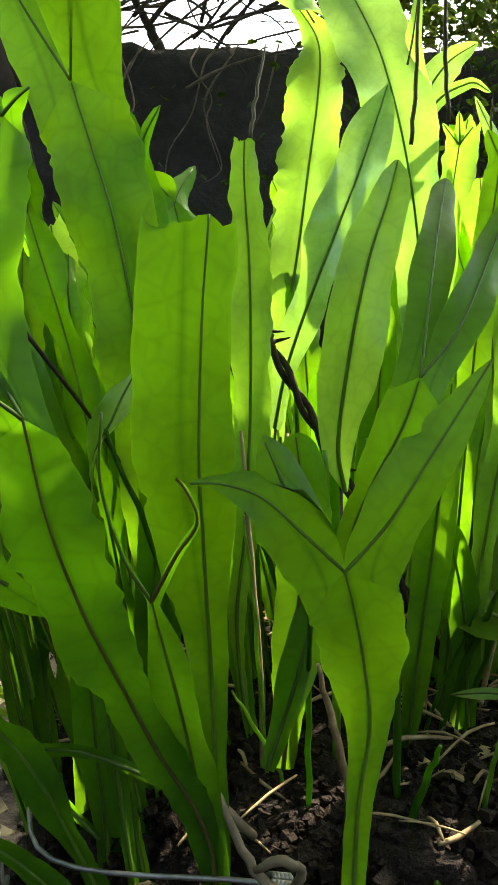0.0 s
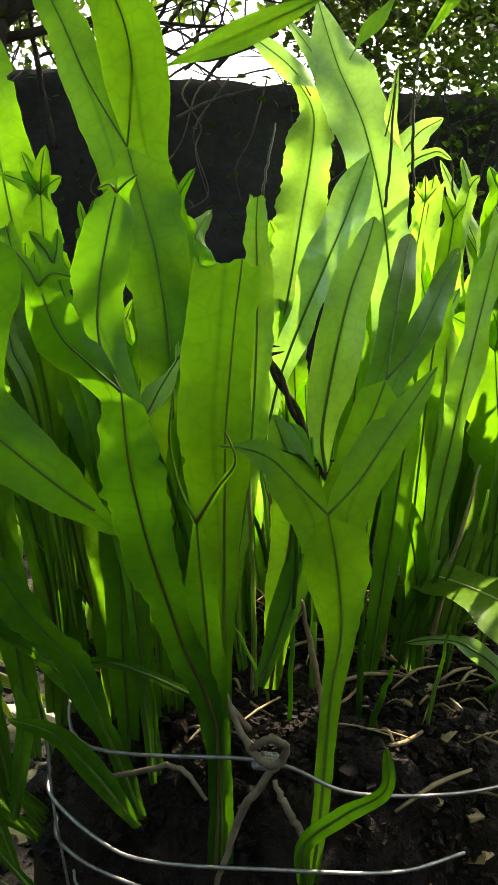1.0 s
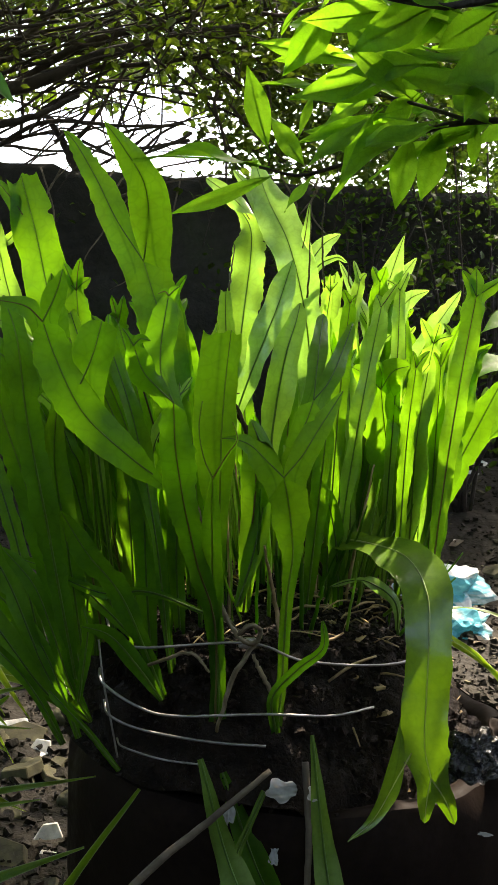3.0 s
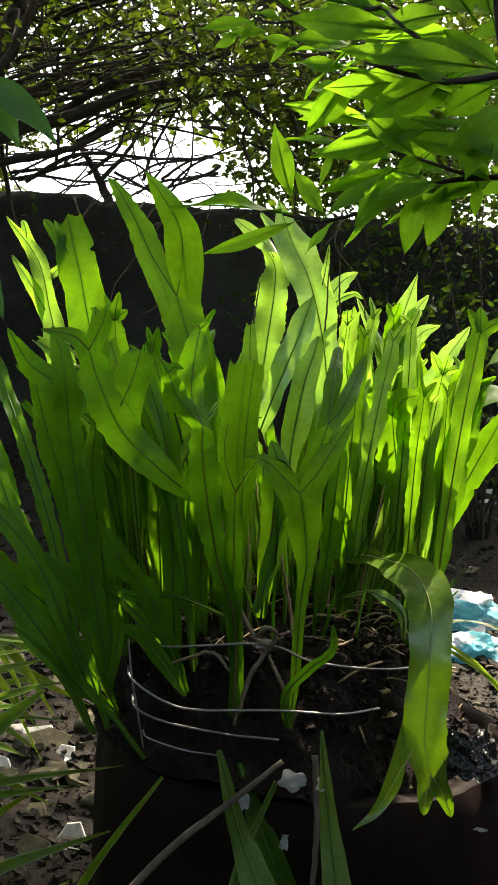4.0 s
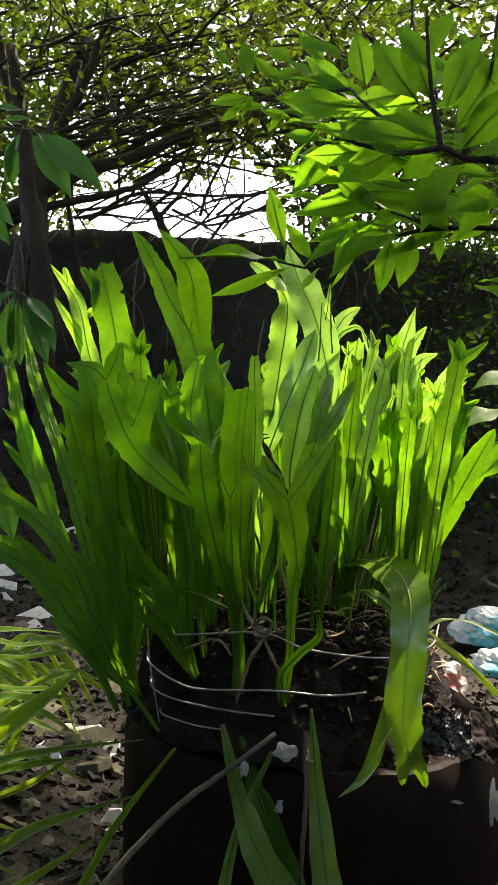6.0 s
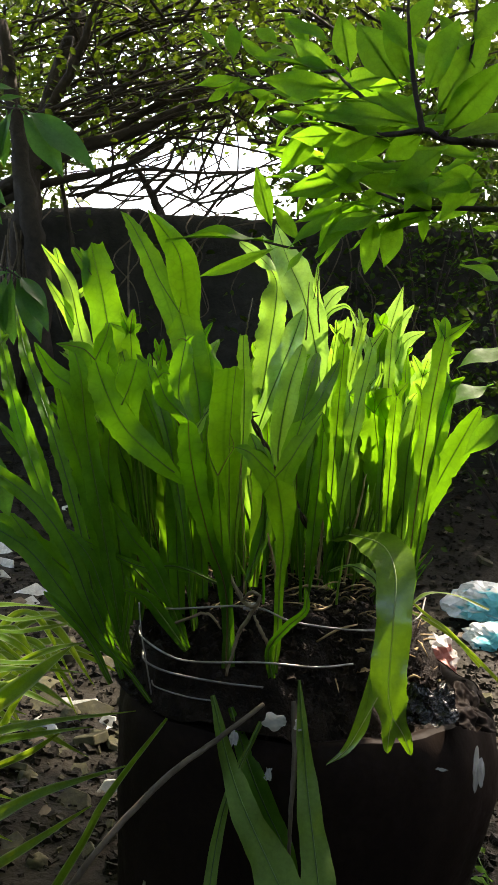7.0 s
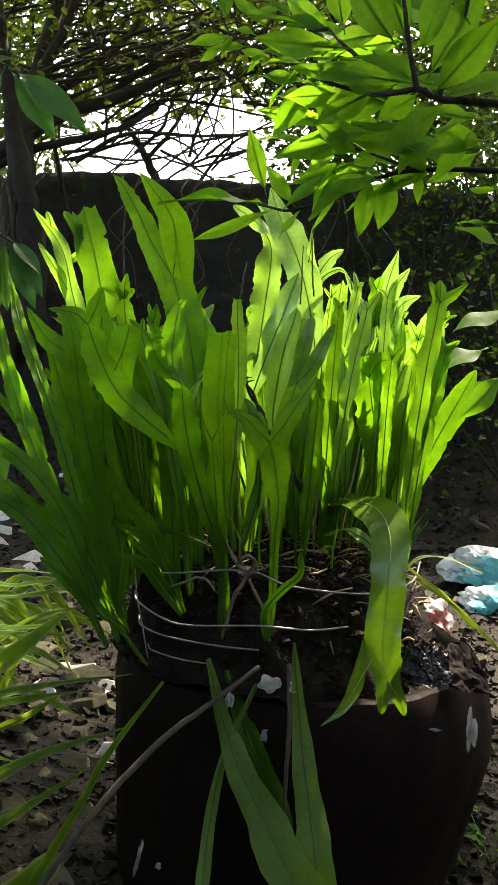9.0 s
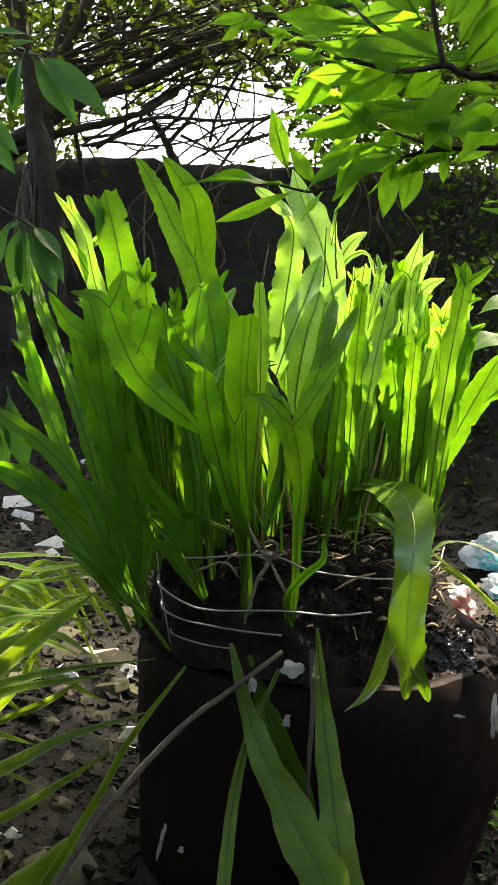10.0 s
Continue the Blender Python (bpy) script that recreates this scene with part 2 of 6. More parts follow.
def ribbon(bm, pts, wid, fold=0.2, wave=0.0025, torn=0.0, turn=0.0, upface=0, rng=random, cols=6, root=None, skip=0.0, vee=0.0, limit=None, blunt=False, even=False):
    """A leaf blade along a curve: widths across, folded at the midrib, with a waved margin and, if torn, a ragged end.
    root: the edge of another blade that it grows out of; skip: the length of the curve that lies within that blade."""
    length = sum((Vector(b) - Vector(a)).length for a, b in zip(pts, pts[1:]))
    cols = 16 if torn else cols
    n = max(8, min(110, int(length / 0.0028)))
    P, Wd = spline(pts, n), np.clip(spline(wid, n)[:, 0], 0.0006, None)
    if skip:
        far = [i for i in range(n + 1) if np.linalg.norm(P[i] - P[0]) > skip]
        if far and n - far[0] > 3:
            P, Wd = P[far[0]:], Wd[far[0]:]
            n = len(P) - 1
    uvl = bm.loops.layers.uv.verify()
    ph, ph2, k1 = rng.uniform(0, 6), rng.uniform(0, 6), rng.uniform(45, 105)
    bites = [(rng.uniform(0.3, 1.0) * length, rng.choice((-1, 1)), rng.uniform(0.1, 0.32), rng.uniform(0.002, 0.006)) for _ in range(rng.choice((0, 0, 1, 2)))] if max(wid) > 0.018 and not upface else []
    ragged = 0.02 if upface or even else rng.choice((0.04, 0.09, 0.2))
    grow = max(3, int(n * 0.4))
    rows, run = [], 0.0
    for k, p in enumerate(P):
        t = Vector(P[min(k + 1, n)] - P[max(k - 1, 0)]).normalized()
        run += 0 if k == 0 else (Vector(P[k]) - Vector(P[k - 1])).length
        tw = turn if not isinstance(turn, tuple) else turn[0] + (turn[1] - turn[0]) * k / n
        face = Vector((0.05, -1, 0.08))
        if upface:
            face = Vector((0, 0, 1)).lerp(Vector((0.05, -1, 0.1)), abs(t.z) ** 0.7)
        face = Matrix.Rotation(radians(tw), 3, t) @ face
        side = t.cross(face).normalized()
        nor = side.cross(t).normalized()
        w = Wd[k] / 2
        if blunt and k > n * 0.9:
            w *= max(0.06, 1 - ((k / n - 0.9) / 0.1) ** 2) ** 0.5
        row = []
        for i in range(cols + 1):
            u = 2 * i / cols - 1
            edge = abs(u) ** 2
            margin = 1 + edge * (0.05 * math.sin(run * 75 + ph2 + 2 * u) + 0.02 * math.sin(run * 190 + ph + 3 * u) + ragged * noise.noise((run * 150, ph + 9 * (u > 0), ph2)))
            for br, bs, bd, bw in bites:
                if u * bs > 0.4 and abs(run - br) < bw:
                    margin *= 1 - bd * (1 - ((run - br) / bw) ** 2) * (abs(u) - 0.4) / 0.6
            lift = fold * abs(u) * w + wave * edge * min(1, w / 0.012) * math.sin(run * k1 + ph + (1.7 if u > 0 else 0)) - 0.15 * w * edge * (1 if fold > 0 else -1)
            v = Vector(p) + side * (u * w * margin) + nor * lift
            if torn and k >= n - 1:
                v += t * torn * (0.35 if k < n else 1) * (3.0 * noise.noise((u * 1.6 + ph, ph2, 0)) + 0.9 * noise.noise((u * 5 + ph, ph2, 3)) + rng.uniform(-0.12, 0.08) - 0.4)
            if root:
                f = min(1, k / grow)
                f = f * f * (3 - 2 * f)
                x = (u + 1) / 2 * (len(root) - 1)
                j = min(int(x), len(root) - 2)
                v = root[j].lerp(root[j + 1], x - j).lerp(v, f)
            if limit and k < grow:
                d = (v - limit[0]).dot(limit[1])
                if d > 0:
                    v -= limit[1] * d * (1 - k / grow)
            if vee and k > n * 0.6:
                f = (k / n - 0.6) / 0.4
                v -= t * (abs(u) * w * vee * f * f)
            row.append((bm.verts.new(v), (u + 1) / 2, k / n if not root else 0.7 + 0.3 * k / n))
        rows.append(row)
    for r, q in zip(rows, rows[1:]):
        for i in range(cols):
            quad = (r[i], r[i + 1], q[i + 1], q[i])
            f = bm.faces.new([x[0] for x in quad])
            for lo, x in zip(f.loops, quad):
                lo[uvl].uv = (x[1], x[2])
    return P, Wd, [[x[0].co.copy() for x in r] for r in rows]


# ---- ground and wall ----
def ground_height(x, y):
    rise = min(1, max(0, (y - 2.2) / 1.5))
    h = 0.36 * rise * rise * (3 - 2 * rise)
    near = max(0, 1 - math.hypot(x, y - 1) / 5)
    return h + near * (0.030 * noise.noise((x * 3, y * 3, 0)) + 0.016 * noise.noise((x * 11, y * 11, 3)) + 0.008 * noise.noise((x * 31, y * 31, 5)))


def steps(lo, hi, fine, far):
    a = list(np.arange(lo, hi + 1e-6, fine))
    d = fine
    while a[-1] < far:
        d *= 1.5
        a.append(a[-1] + d)
    d = fine
    while a[0] > -far:
        d *= 1.5
        a.insert(0, a[0] - d)
    return a


gx, gy = steps(-1.8, 1.6, 0.028, 400), steps(-0.2, 3.8, 0.028, 400)
verts = [(x, y, ground_height(x, y)) for y in gy for x in gx]
nx = len(gx)
faces = [(j * nx + i, j * nx + i + 1, (j + 1) * nx + i + 1, (j + 1) * nx + i) for j in range(len(gy) - 1) for i in range(nx - 1)]
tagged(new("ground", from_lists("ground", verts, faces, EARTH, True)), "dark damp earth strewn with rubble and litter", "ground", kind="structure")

# old wall behind, rough on its face and top
bm = bmesh.new()
cols, lev = 150, 34
front, back = [], []
for i in range(cols + 1):
    x = -5 + 10 * i / cols
    top = 1.475 + 0.03 * noise.noise((x * 2.3, 0, 1)) + 0.016 * noise.noise((x * 9, 0, 2)) - 0.02 * max(0, x + 0.5)
    if -1.45 < x < -0.93:
        top += 0.03 + 0.02 * noise.noise((x * 14, 0, 5))
    front.append([bm.verts.new((x, 3.6 + 0.05 * noise.noise((x * 2, top * k / lev * 2, 7)) + 0.022 * noise.noise((x * 8, top * k / lev * 8, 9)) + (0.05 if k == lev else 0), top * k / lev)) for k in range(lev + 1)])
    back.append([bm.verts.new((x, 3.95, top * k / 2)) for k in range(3)])
for i in range(cols):
    a, b = front[i], front[i + 1]
    for k in range(lev):
        bm.faces.new((a[k], b[k], b[k + 1], a[k + 1]))
    for k in range(2):
        bm.faces.new((back[i + 1][k], back[i][k], back[i][k + 1], back[i + 1][k + 1]))
    bm.faces.new((a[lev], b[lev], back[i + 1][2], back[i][2]))
for col, bc in ((front[0], back[0]), (front[-1], back[-1])):
    bm.faces.new([col[0], col[lev], bc[2], bc[0]])
thing("wall_back", bm, WALL, "old dark mossy garden wall with a crumbling top", "wall", kind="structure")

# unseen plain wall added behind the camera to hold back skylight
bm = bmesh.new()
bmesh.ops.create_cube(bm, size=1, matrix=Matrix.Translation((0, -2.6, 1.1)) @ Matrix.Diagonal((9, 0.2, 2.2, 1)))
bmesh.ops.bevel(bm, geom=list(bm.edges), offset=0.02, segments=2, affect="EDGES")
thing("wall_front", bm, WALL, "unseen plain dark wall added to block skylight", "wall", kind="structure", smooth=False)
# two more added walls, out of view, that cut skylight from the sides
for sx, nm in ((-3.4, "wall_left"), (3.4, "wall_right")):
    bm = bmesh.new()
    bmesh.ops.create_cube(bm, size=1, matrix=Matrix.Translation((sx, 0.4, 1.0)) @ Matrix.Diagonal((0.2, 5.8, 2.0, 1)))
    bmesh.ops.bevel(bm, geom=list(bm.edges), offset=0.02, segments=2, affect="EDGES")
    thing(nm, bm, WALL, "unseen plain dark wall added to block skylight", "wall", kind="structure", smooth=False)

# ---- pot, root ball, wires ----
POT = Vector((0.045, 0.555, 0))
rng = random.Random(3)


def lathe(bm, profile, seg, wob=0.0):
    """Rings of a soft sack. profile: depth radius, half width, centre, height."""
    rings = []
    for r, w, cx, z in profile:
        ring = []
        for a in (math.tau * i / seg for i in range(seg)):
            f = 1 + wob * (noise.noise((math.cos(a) * 2, math.sin(a) * 2, z * 6)) + 0.5 * noise.noise((math.cos(a) * 7, math.sin(a) * 7, z * 14)) + 0.3 * noise.noise((a * 9, z * 30, 4)))
            ring.append(bm.verts.new((cx + w * math.cos(a) * f, POT.y + r * math.sin(a) * (0.5 + 0.5 * f), z + 0.008 * min(1, z * 4) * noise.noise((math.cos(a) * 4, math.sin(a) * 4, 2)))))
        rings.append(ring)
    for r, q in zip(rings, rings[1:]):
        for i in range(seg):
            bm.faces.new((r[i], r[(i + 1) % seg], q[(i + 1) % seg], q[i]))
    return rings


pot = tagged(new("pot"), "large black plastic planter sack, creased and dusty, full of dark peat", "planter")
bm = bmesh.new()
prof = [(0.192, 0.215, 0.046, 0.0), (0.2, 0.232, 0.046, 0.015), (0.206, 0.24, 0.05, 0.06), (0.212, 0.247, 0.055, 0.11), (0.22, 0.255, 0.06, 0.16), (0.226, 0.262, 0.066, 0.21), (0.23, 0.262, 0.066, 0.25), (0.233, 0.258, 0.062, 0.285), (0.234, 0.25, 0.058, 0.315), (0.228, 0.24, 0.055, 0.332)]
rings = lathe(bm, prof, 160, 0.03)
bm.faces.new(rings[0][::-1])
part("body", bm, PLASTIC, pot)
bm = bmesh.new()
lathe(bm, [(0.2275, 0.2395, 0.055, 0.331), (0.222, 0.234, 0.054, 0.334), (0.214, 0.224, 0.053, 0.333), (0.205, 0.215, 0.052, 0.325), (0.2, 0.21, 0.05, 0.3)], 120, 0.025)
part("folded_edge", bm, PLASTIC, pot, "creased turned-in plastic edge")


def mound(a, r):
    """Height of the root ball."""
    h = 0.468 - 0.012 * (r / 0.2) ** 2
    edge = 0.222 + 0.01 * math.sin(3 * a + 1)
    start = 0.165 + 0.03 * max(0, -math.cos(a)) - 0.045 * max(0, math.cos(a))
    if r > start:
        h -= (0.115 + 0.045 * max(0, math.cos(a))) * min(1, (r - start) / (edge - start)) ** 1.6
    return h


bm = bmesh.new()
rows = []
NR, NA = 44, 120
for j in range(NR + 1):
    r = 0.23 * j / NR
    row = []
    for i in range(NA):
        a = math.tau * i / NA
        x, y = POT.x - 0.01 + r * math.cos(a), POT.y + r * math.sin(a)
        z = mound(a, r)
        d = 0.014 * noise.noise((x * 30, y * 30, z * 30)) + 0.008 * noise.noise((x * 80, y * 80, z * 80)) + 0.005 * noise.noise((x * 170, y * 170, z * 170))
        row.append(bm.verts.new((x + d * math.cos(a) * (r > 0.16), y + d * math.sin(a) * (r > 0.16), z + d)))
    rows.append(row)
for r, q in zip(rows, rows[1:]):
    for i in range(NA):
        bm.faces.new((r[i], r[(i + 1) % NA], q[(i + 1) % NA], q[i]))
thing("root_ball", bm, SOIL, "black crumbly peat root ball standing above the planter rim", "soil")


# loose peat between the root ball and the planter's rim
bm = bmesh.new()
rows = []
for j in range(15):
    f = j / 14
    rows.append([bm.verts.new((0.055 + 0.236 * f * math.cos(a), POT.y + 0.224 * f * math.sin(a), 0.334 - 0.012 * f + 0.012 * noise.noise((12 * f * math.cos(a), 12 * f * math.sin(a), 4)) + 0.006 * noise.noise((40 * f * math.cos(a), 40 * f * math.sin(a), 8)))) for a in (math.tau * i / 90 for i in range(90))])
for r, q in zip(rows, rows[1:]):
    for i in range(90):
        bm.faces.new((r[i], r[(i + 1) % 90], q[(i + 1) % 90], q[i]))
bmesh.ops.remove_doubles(bm, verts=list(bm.verts), dist=0.00001)
thing("loose_peat", bm, SOIL, "loose dark peat between the root ball and the planter rim", "soil")


def chips(name, mat, spots, label, category, kind="stuff"):
    """Many small broken lumps in one mesh. spots: place, size, flatness."""
    verts, faces = [], []
    for (x, y, z), s, flat in spots:
        b = len(verts)
        rot = Euler((rng.uniform(-0.5, 0.5), rng.uniform(-0.5, 0.5), rng.uniform(0, 6.3))).to_matrix()
        for k in (-1, 1):
            for cx, cy in ((-1, -1), (1, -1), (1, 1), (-1, 1)):
                v = rot @ Vector((cx * rng.uniform(0.4, 1) * s, cy * rng.uniform(0.3, 0.9) * s, k * rng.uniform(0.5, 1) * s * flat))
                verts.append((x + v.x, y + v.y, z + v.z))
        faces += [(b, b + 3, b + 2, b + 1), (b + 4, b + 5, b + 6, b + 7), (b, b + 1, b + 5, b + 4), (b + 1, b + 2, b + 6, b + 5), (b + 2, b + 3, b + 7, b + 6), (b + 3, b, b + 4, b + 7)]
    return tagged(new(name, from_lists(name, verts, faces, mat)), label, category, kind=kind)


spots = []
for _ in range(6500):
    a, r = rng.uniform(0, math.tau), 0.23 * math.sqrt(rng.random())
    spots.append(((POT.x - 0.01 + r * math.cos(a), POT.y + r * math.sin(a), mound(a, r) + rng.uniform(0, 0.008)), rng.uniform(0.0008, 0.0034), 0.7))
chips("peat_crumbs", SOIL, spots, "black peat crumbs over the root ball", "soil")

# coarse clods and pale bark chips over the open side of the peat
state = rng.getstate()
spots, bits = [], []
for k in range(1500):
    a, r = rng.uniform(-2.6, 0.9), 0.215 * math.sqrt(rng.uniform(0.08, 1))
    at = (POT.x - 0.01 + r * math.cos(a), POT.y + r * math.sin(a), mound(a, r) + rng.uniform(0.0, 0.007))
    if k % 16 == 0 and a > -1.2:
        bits.append((at, rng.uniform(0.003, 0.008), 0.3))
    else:
        spots.append((at, rng.uniform(0.002, 0.0062), rng.uniform(0.5, 0.95)))
chips("peat_clods", SOIL, spots, "coarse black peat clods over the root ball", "soil")
chips("bark_chips", STRAW, bits, "pale broken bark chips on the peat", "litter")
rng.setstate(state)

# straw and dry stalks on the peat
bm = bmesh.new()
for k in range(400):
    a, r = rng.uniform(0, math.tau), 0.2 * math.sqrt(rng.random())
    x, y = POT.x - 0.01 + r * math.cos(a), POT.y + r * math.sin(a)
    z = mound(a, r) + rng.uniform(0.004, 0.016)
    b, l = rng.uniform(0, math.tau), rng.uniform(0.012, 0.05)
    d = Vector((math.cos(b), math.sin(b), rng.uniform(-0.25, 0.4))) * l
    p = Vector((x, y, z))
    lift, w = rng.uniform(-0.003, 0.006), rng.uniform(0.0005, 0.0013)
    if y > POT.y or k % 4 == 0:
        tube(bm, [p - d / 2, p + Vector((0, 0, lift)), p + d / 2], [w * 0.7, w, w * 0.6], 4, 5)
for k in range(160):
    a, r = rng.uniform(-1.3, 0.9), 0.2 * math.sqrt(rng.uniform(0.1, 1))
    x, y = POT.x - 0.01 + r * math.cos(a), POT.y + r * math.sin(a)
    b, l = rng.uniform(0, math.tau), rng.uniform(0.015, 0.06)
    d = Vector((math.cos(b), math.sin(b), rng.uniform(-0.2, 0.5))) * l
    p = Vector((x, y, mound(a, r) + rng.uniform(0.004, 0.02)))
    lift, w = rng.uniform(-0.003, 0.006), rng.uniform(0.0006, 0.0016)
    if k % 5 < 2:
        tube(bm, [p - d / 2, p + Vector((0, 0, lift)), p + d / 2], [w * 0.8, w * 1.1, w * 0.7], 4, 5)
thing("dry_stalks", bm, STRAW, "dry straw-coloured fern stalks lying on the peat", "litter", kind="stuff")

basket = tagged(new("wire_basket"), "bent zinc wire loops round the root ball", "wire basket")


def wire(pts, r=0.0012, mat=ZINC, parent=basket, name="wire", n=40, label=""):
    b = bmesh.new()
    tube(b, pts, [r] * len(pts), n, 8)
    return part(name, b, mat, parent, label)


wire([(-0.14, 0.44, 0.474), (-0.106, 0.36, 0.469), (0.002, 0.338, 0.484), (0.055, 0.342, 0.468), (0.142, 0.40, 0.449), (0.2, 0.48, 0.445), (0.22, 0.58, 0.45)])
wire([(-0.134, 0.38, 0.44), (-0.127, 0.361, 0.433), (-0.095, 0.345, 0.420), (-0.06, 0.335, 0.416), (0.02, 0.335, 0.421), (0.08, 0.355, 0.414), (0.122, 0.384, 0.412)])
wire([(-0.128, 0.375, 0.412), (-0.121, 0.36, 0.404), (-0.09, 0.345, 0.398), (-0.03, 0.33, 0.396), (0.022, 0.33, 0.394)])
wire([(-0.115, 0.37, 0.378), (-0.107, 0.36, 0.374), (-0.07, 0.345, 0.371), (-0.035, 0.34, 0.370)], 0.0009)
wire([(-0.134, 0.372, 0.47), (-0.127, 0.362, 0.434), (-0.119, 0.358, 0.40), (-0.112, 0.358, 0.365)], 0.0009)
b = bmesh.new()
for k in range(5):
    cx = 0.002 + 0.0017 * (k - 2)
    tube(b, [(cx + 0.0033 * math.cos(a), 0.338 + 0.0033 * math.sin(a), 0.484 + 0.0033 * math.sin(a + 1)) for a in np.linspace(0, 6.2, 9)], [0.0012] * 9, 16, 6)
part("knot", b, ZINC, basket, "twisted wire knot")

# dry sticks at the front of the root ball
for k, (pts, r) in enumerate([([(0.012, 0.335, 0.489), (-0.008, 0.338, 0.452), (-0.022, 0.342, 0.40)], 0.0022),
                              ([(0.028, 0.345, 0.43), (0.016, 0.338, 0.455), (0.008, 0.335, 0.475)], 0.002),
                              ([(-0.01, 0.36, 0.49), (-0.03, 0.35, 0.52), (-0.036, 0.36, 0.56), (-0.05, 0.38, 0.60)], 0.0022),
                              ([(-0.095, 0.36, 0.45), (-0.05, 0.345, 0.47), (-0.03, 0.34, 0.455)], 0.0016)]):
    bm = bmesh.new()
    tube(bm, pts, [r, r * 1.1, r * 0.7] if len(pts) == 3 else [r, r, r * 0.8, r * 0.5], 14, 7, 0.0012, rng)
    thing("dry_stick", bm, STICK, "dry grey-brown stick leaning in the root ball", "stick", "sticks")
bm = bmesh.new()
tube(bm, [(-0.006, 0.335, 0.492), (0.004, 0.328, 0.503), (0.013, 0.33, 0.498), (0.01, 0.332, 0.487), (0.0, 0.334, 0.486), (-0.012, 0.34, 0.497), (-0.03, 0.35, 0.53)], [0.0016, 0.0023, 0.0021, 0.0024, 0.0022, 0.002, 0.0012], 30, 8, 0.0006, rng)
thing("curled_root", bm, STICK, "curled pale-brown dry root at the front of the peat", "root")

# ---- the fern ----
fern = tagged(new("fern"), "crested strap fern with long bright green fronds, some torn", "fern")
frng = random.Random(11)


def frond(spine, widths, lobes=(), fold=0.2, torn=0.0, tone=0.5, turn=0.0, upface=0, wave=0.0045, crest=0, ribu=None):
    """One frond: a blade, lobes that fork from its end or side, and a midrib for each. ribu: how far the midrib lies off the middle, at base and tip."""
    bm = bmesh.new()
    turn = turn if isinstance(turn, tuple) else turn + frng.uniform(-12, 12)
    forks = sum(np.linalg.norm(np.array(lb[0][0]) - np.array(spine[-1])) < 0.02 for lb in lobes) if not torn else 0
    P, Wd, rows = ribbon(bm, spine, widths, fold, wave, torn, turn, upface, frng, 8, vee=0.85 if forks > 1 or crest > 1 else 0.0, blunt=not (torn or forks or crest), even=1.5 < tone < 2.5)
    lobes = list(lobes)
    if crest:
        up, across = Vector(P[-1] - P[-4]).normalized(), (rows[-1][-1] - rows[-1][0]).normalized()
        w = max(Wd[-1], 0.012)
        for k in range(crest):
            a = radians(-55 + 110 * (k + 0.5) / crest + frng.uniform(-12, 12))
            d = up * math.cos(a) + across * math.sin(a) + Vector((0, frng.uniform(-0.2, 0.2), 0))
            l = w * frng.uniform(0.7, 1.5)
            e = Vector(P[-1])
            bend = across * (math.sin(a) * l * frng.uniform(-0.1, 0.5)) + up * (l * frng.uniform(-0.1, 0.25))
            lobes.append(([tuple(float(c) for c in e), tuple(e + d * l * 0.5), tuple(e + d * l + bend)], [w / crest * 1.1, w * frng.uniform(0.45, 0.7), 0.0035]))
    blades = [(P, Wd, rows, bool(torn))]
    for lb in lobes:
        pts, wid = lb
        start = np.array(pts[0])
        best = min(range(len(blades)), key=lambda j: np.min(np.linalg.norm(blades[j][0] - start, axis=1)))
        P, Wd, rows, ragged = blades[best]
        last = rows[-1]
        mates = [x for x in lobes if np.linalg.norm(np.array(x[0][0]) - start) < 0.012]
        if not ragged and np.linalg.norm(P[-1] - start) < 0.02 + 0.3 * Wd[-1] and len(mates) > 1:
            side = (last[-1] - last[0]).normalized()
            mates.sort(key=lambda x: (Vector(x[0][min(2, len(x[0]) - 1)]) - Vector(x[0][0])).normalized().dot(side))
            i, m = mates.index(lb), len(mates)
            c = len(last) - 1
            root = [last[min(c - 1, int(x))].lerp(last[min(c, int(x) + 1)], x - min(c - 1, int(x))) for x in ((i + f / 4) / m * c for f in range(5))]
            limit = None
            if m == 2:
                limit = (Vector(P[-1]), side if i == 0 else -side)
            more = any(np.linalg.norm(np.array(x[0][0]) - np.array(pts[-1])) < 0.012 for x in lobes)
            q = ribbon(bm, [tuple(P[-1])] + list(pts[1:]), wid, fold * 0.5, wave, 0.0, turn, upface, frng, 6, root, vee=0.6 if more else 0.0, limit=limit, blunt=not more)
        else:
            near = min(range(len(P)), key=lambda k: np.linalg.norm(P[k] - start))
            at = -1 if (Vector(pts[1]) - Vector(pts[0])).dot((rows[near][-1] - rows[near][0])) > 0 else 0
            half = max(1, int(0.5 * wid[1] / max(0.001, np.linalg.norm(P[1] - P[0]))))
            ks = [max(0, min(len(P) - 1, near + d)) for d in (-half, -half // 2, 0, half // 2, half)]
            root = [rows[k][at] for k in (ks if at == 0 else ks[::-1])]
            more = any(np.linalg.norm(np.array(x[0][0]) - np.array(pts[-1])) < 0.012 for x in lobes)
            q = ribbon(bm, pts, wid, fold * 0.5, wave, 0.0, turn, upface, frng, 6, root, Wd[near] * 0.42, vee=0.6 if more else 0.0, blunt=not more)
        blades.append((*q, False))
    spines = [x[:2] for x in blades]
    if ribu:
        rows = blades[0][2]
        off = []
        for k, r in enumerate(rows):
            x = (1 + ribu[0] + (ribu[1] - ribu[0]) * k / (len(rows) - 1)) / 2 * (len(r) - 1)
            j = min(int(x), len(r) - 2)
            off.append(r[j].lerp(r[j + 1], x - j))
        spines[0] = (np.array([tuple(v) for v in off]), blades[0][1])
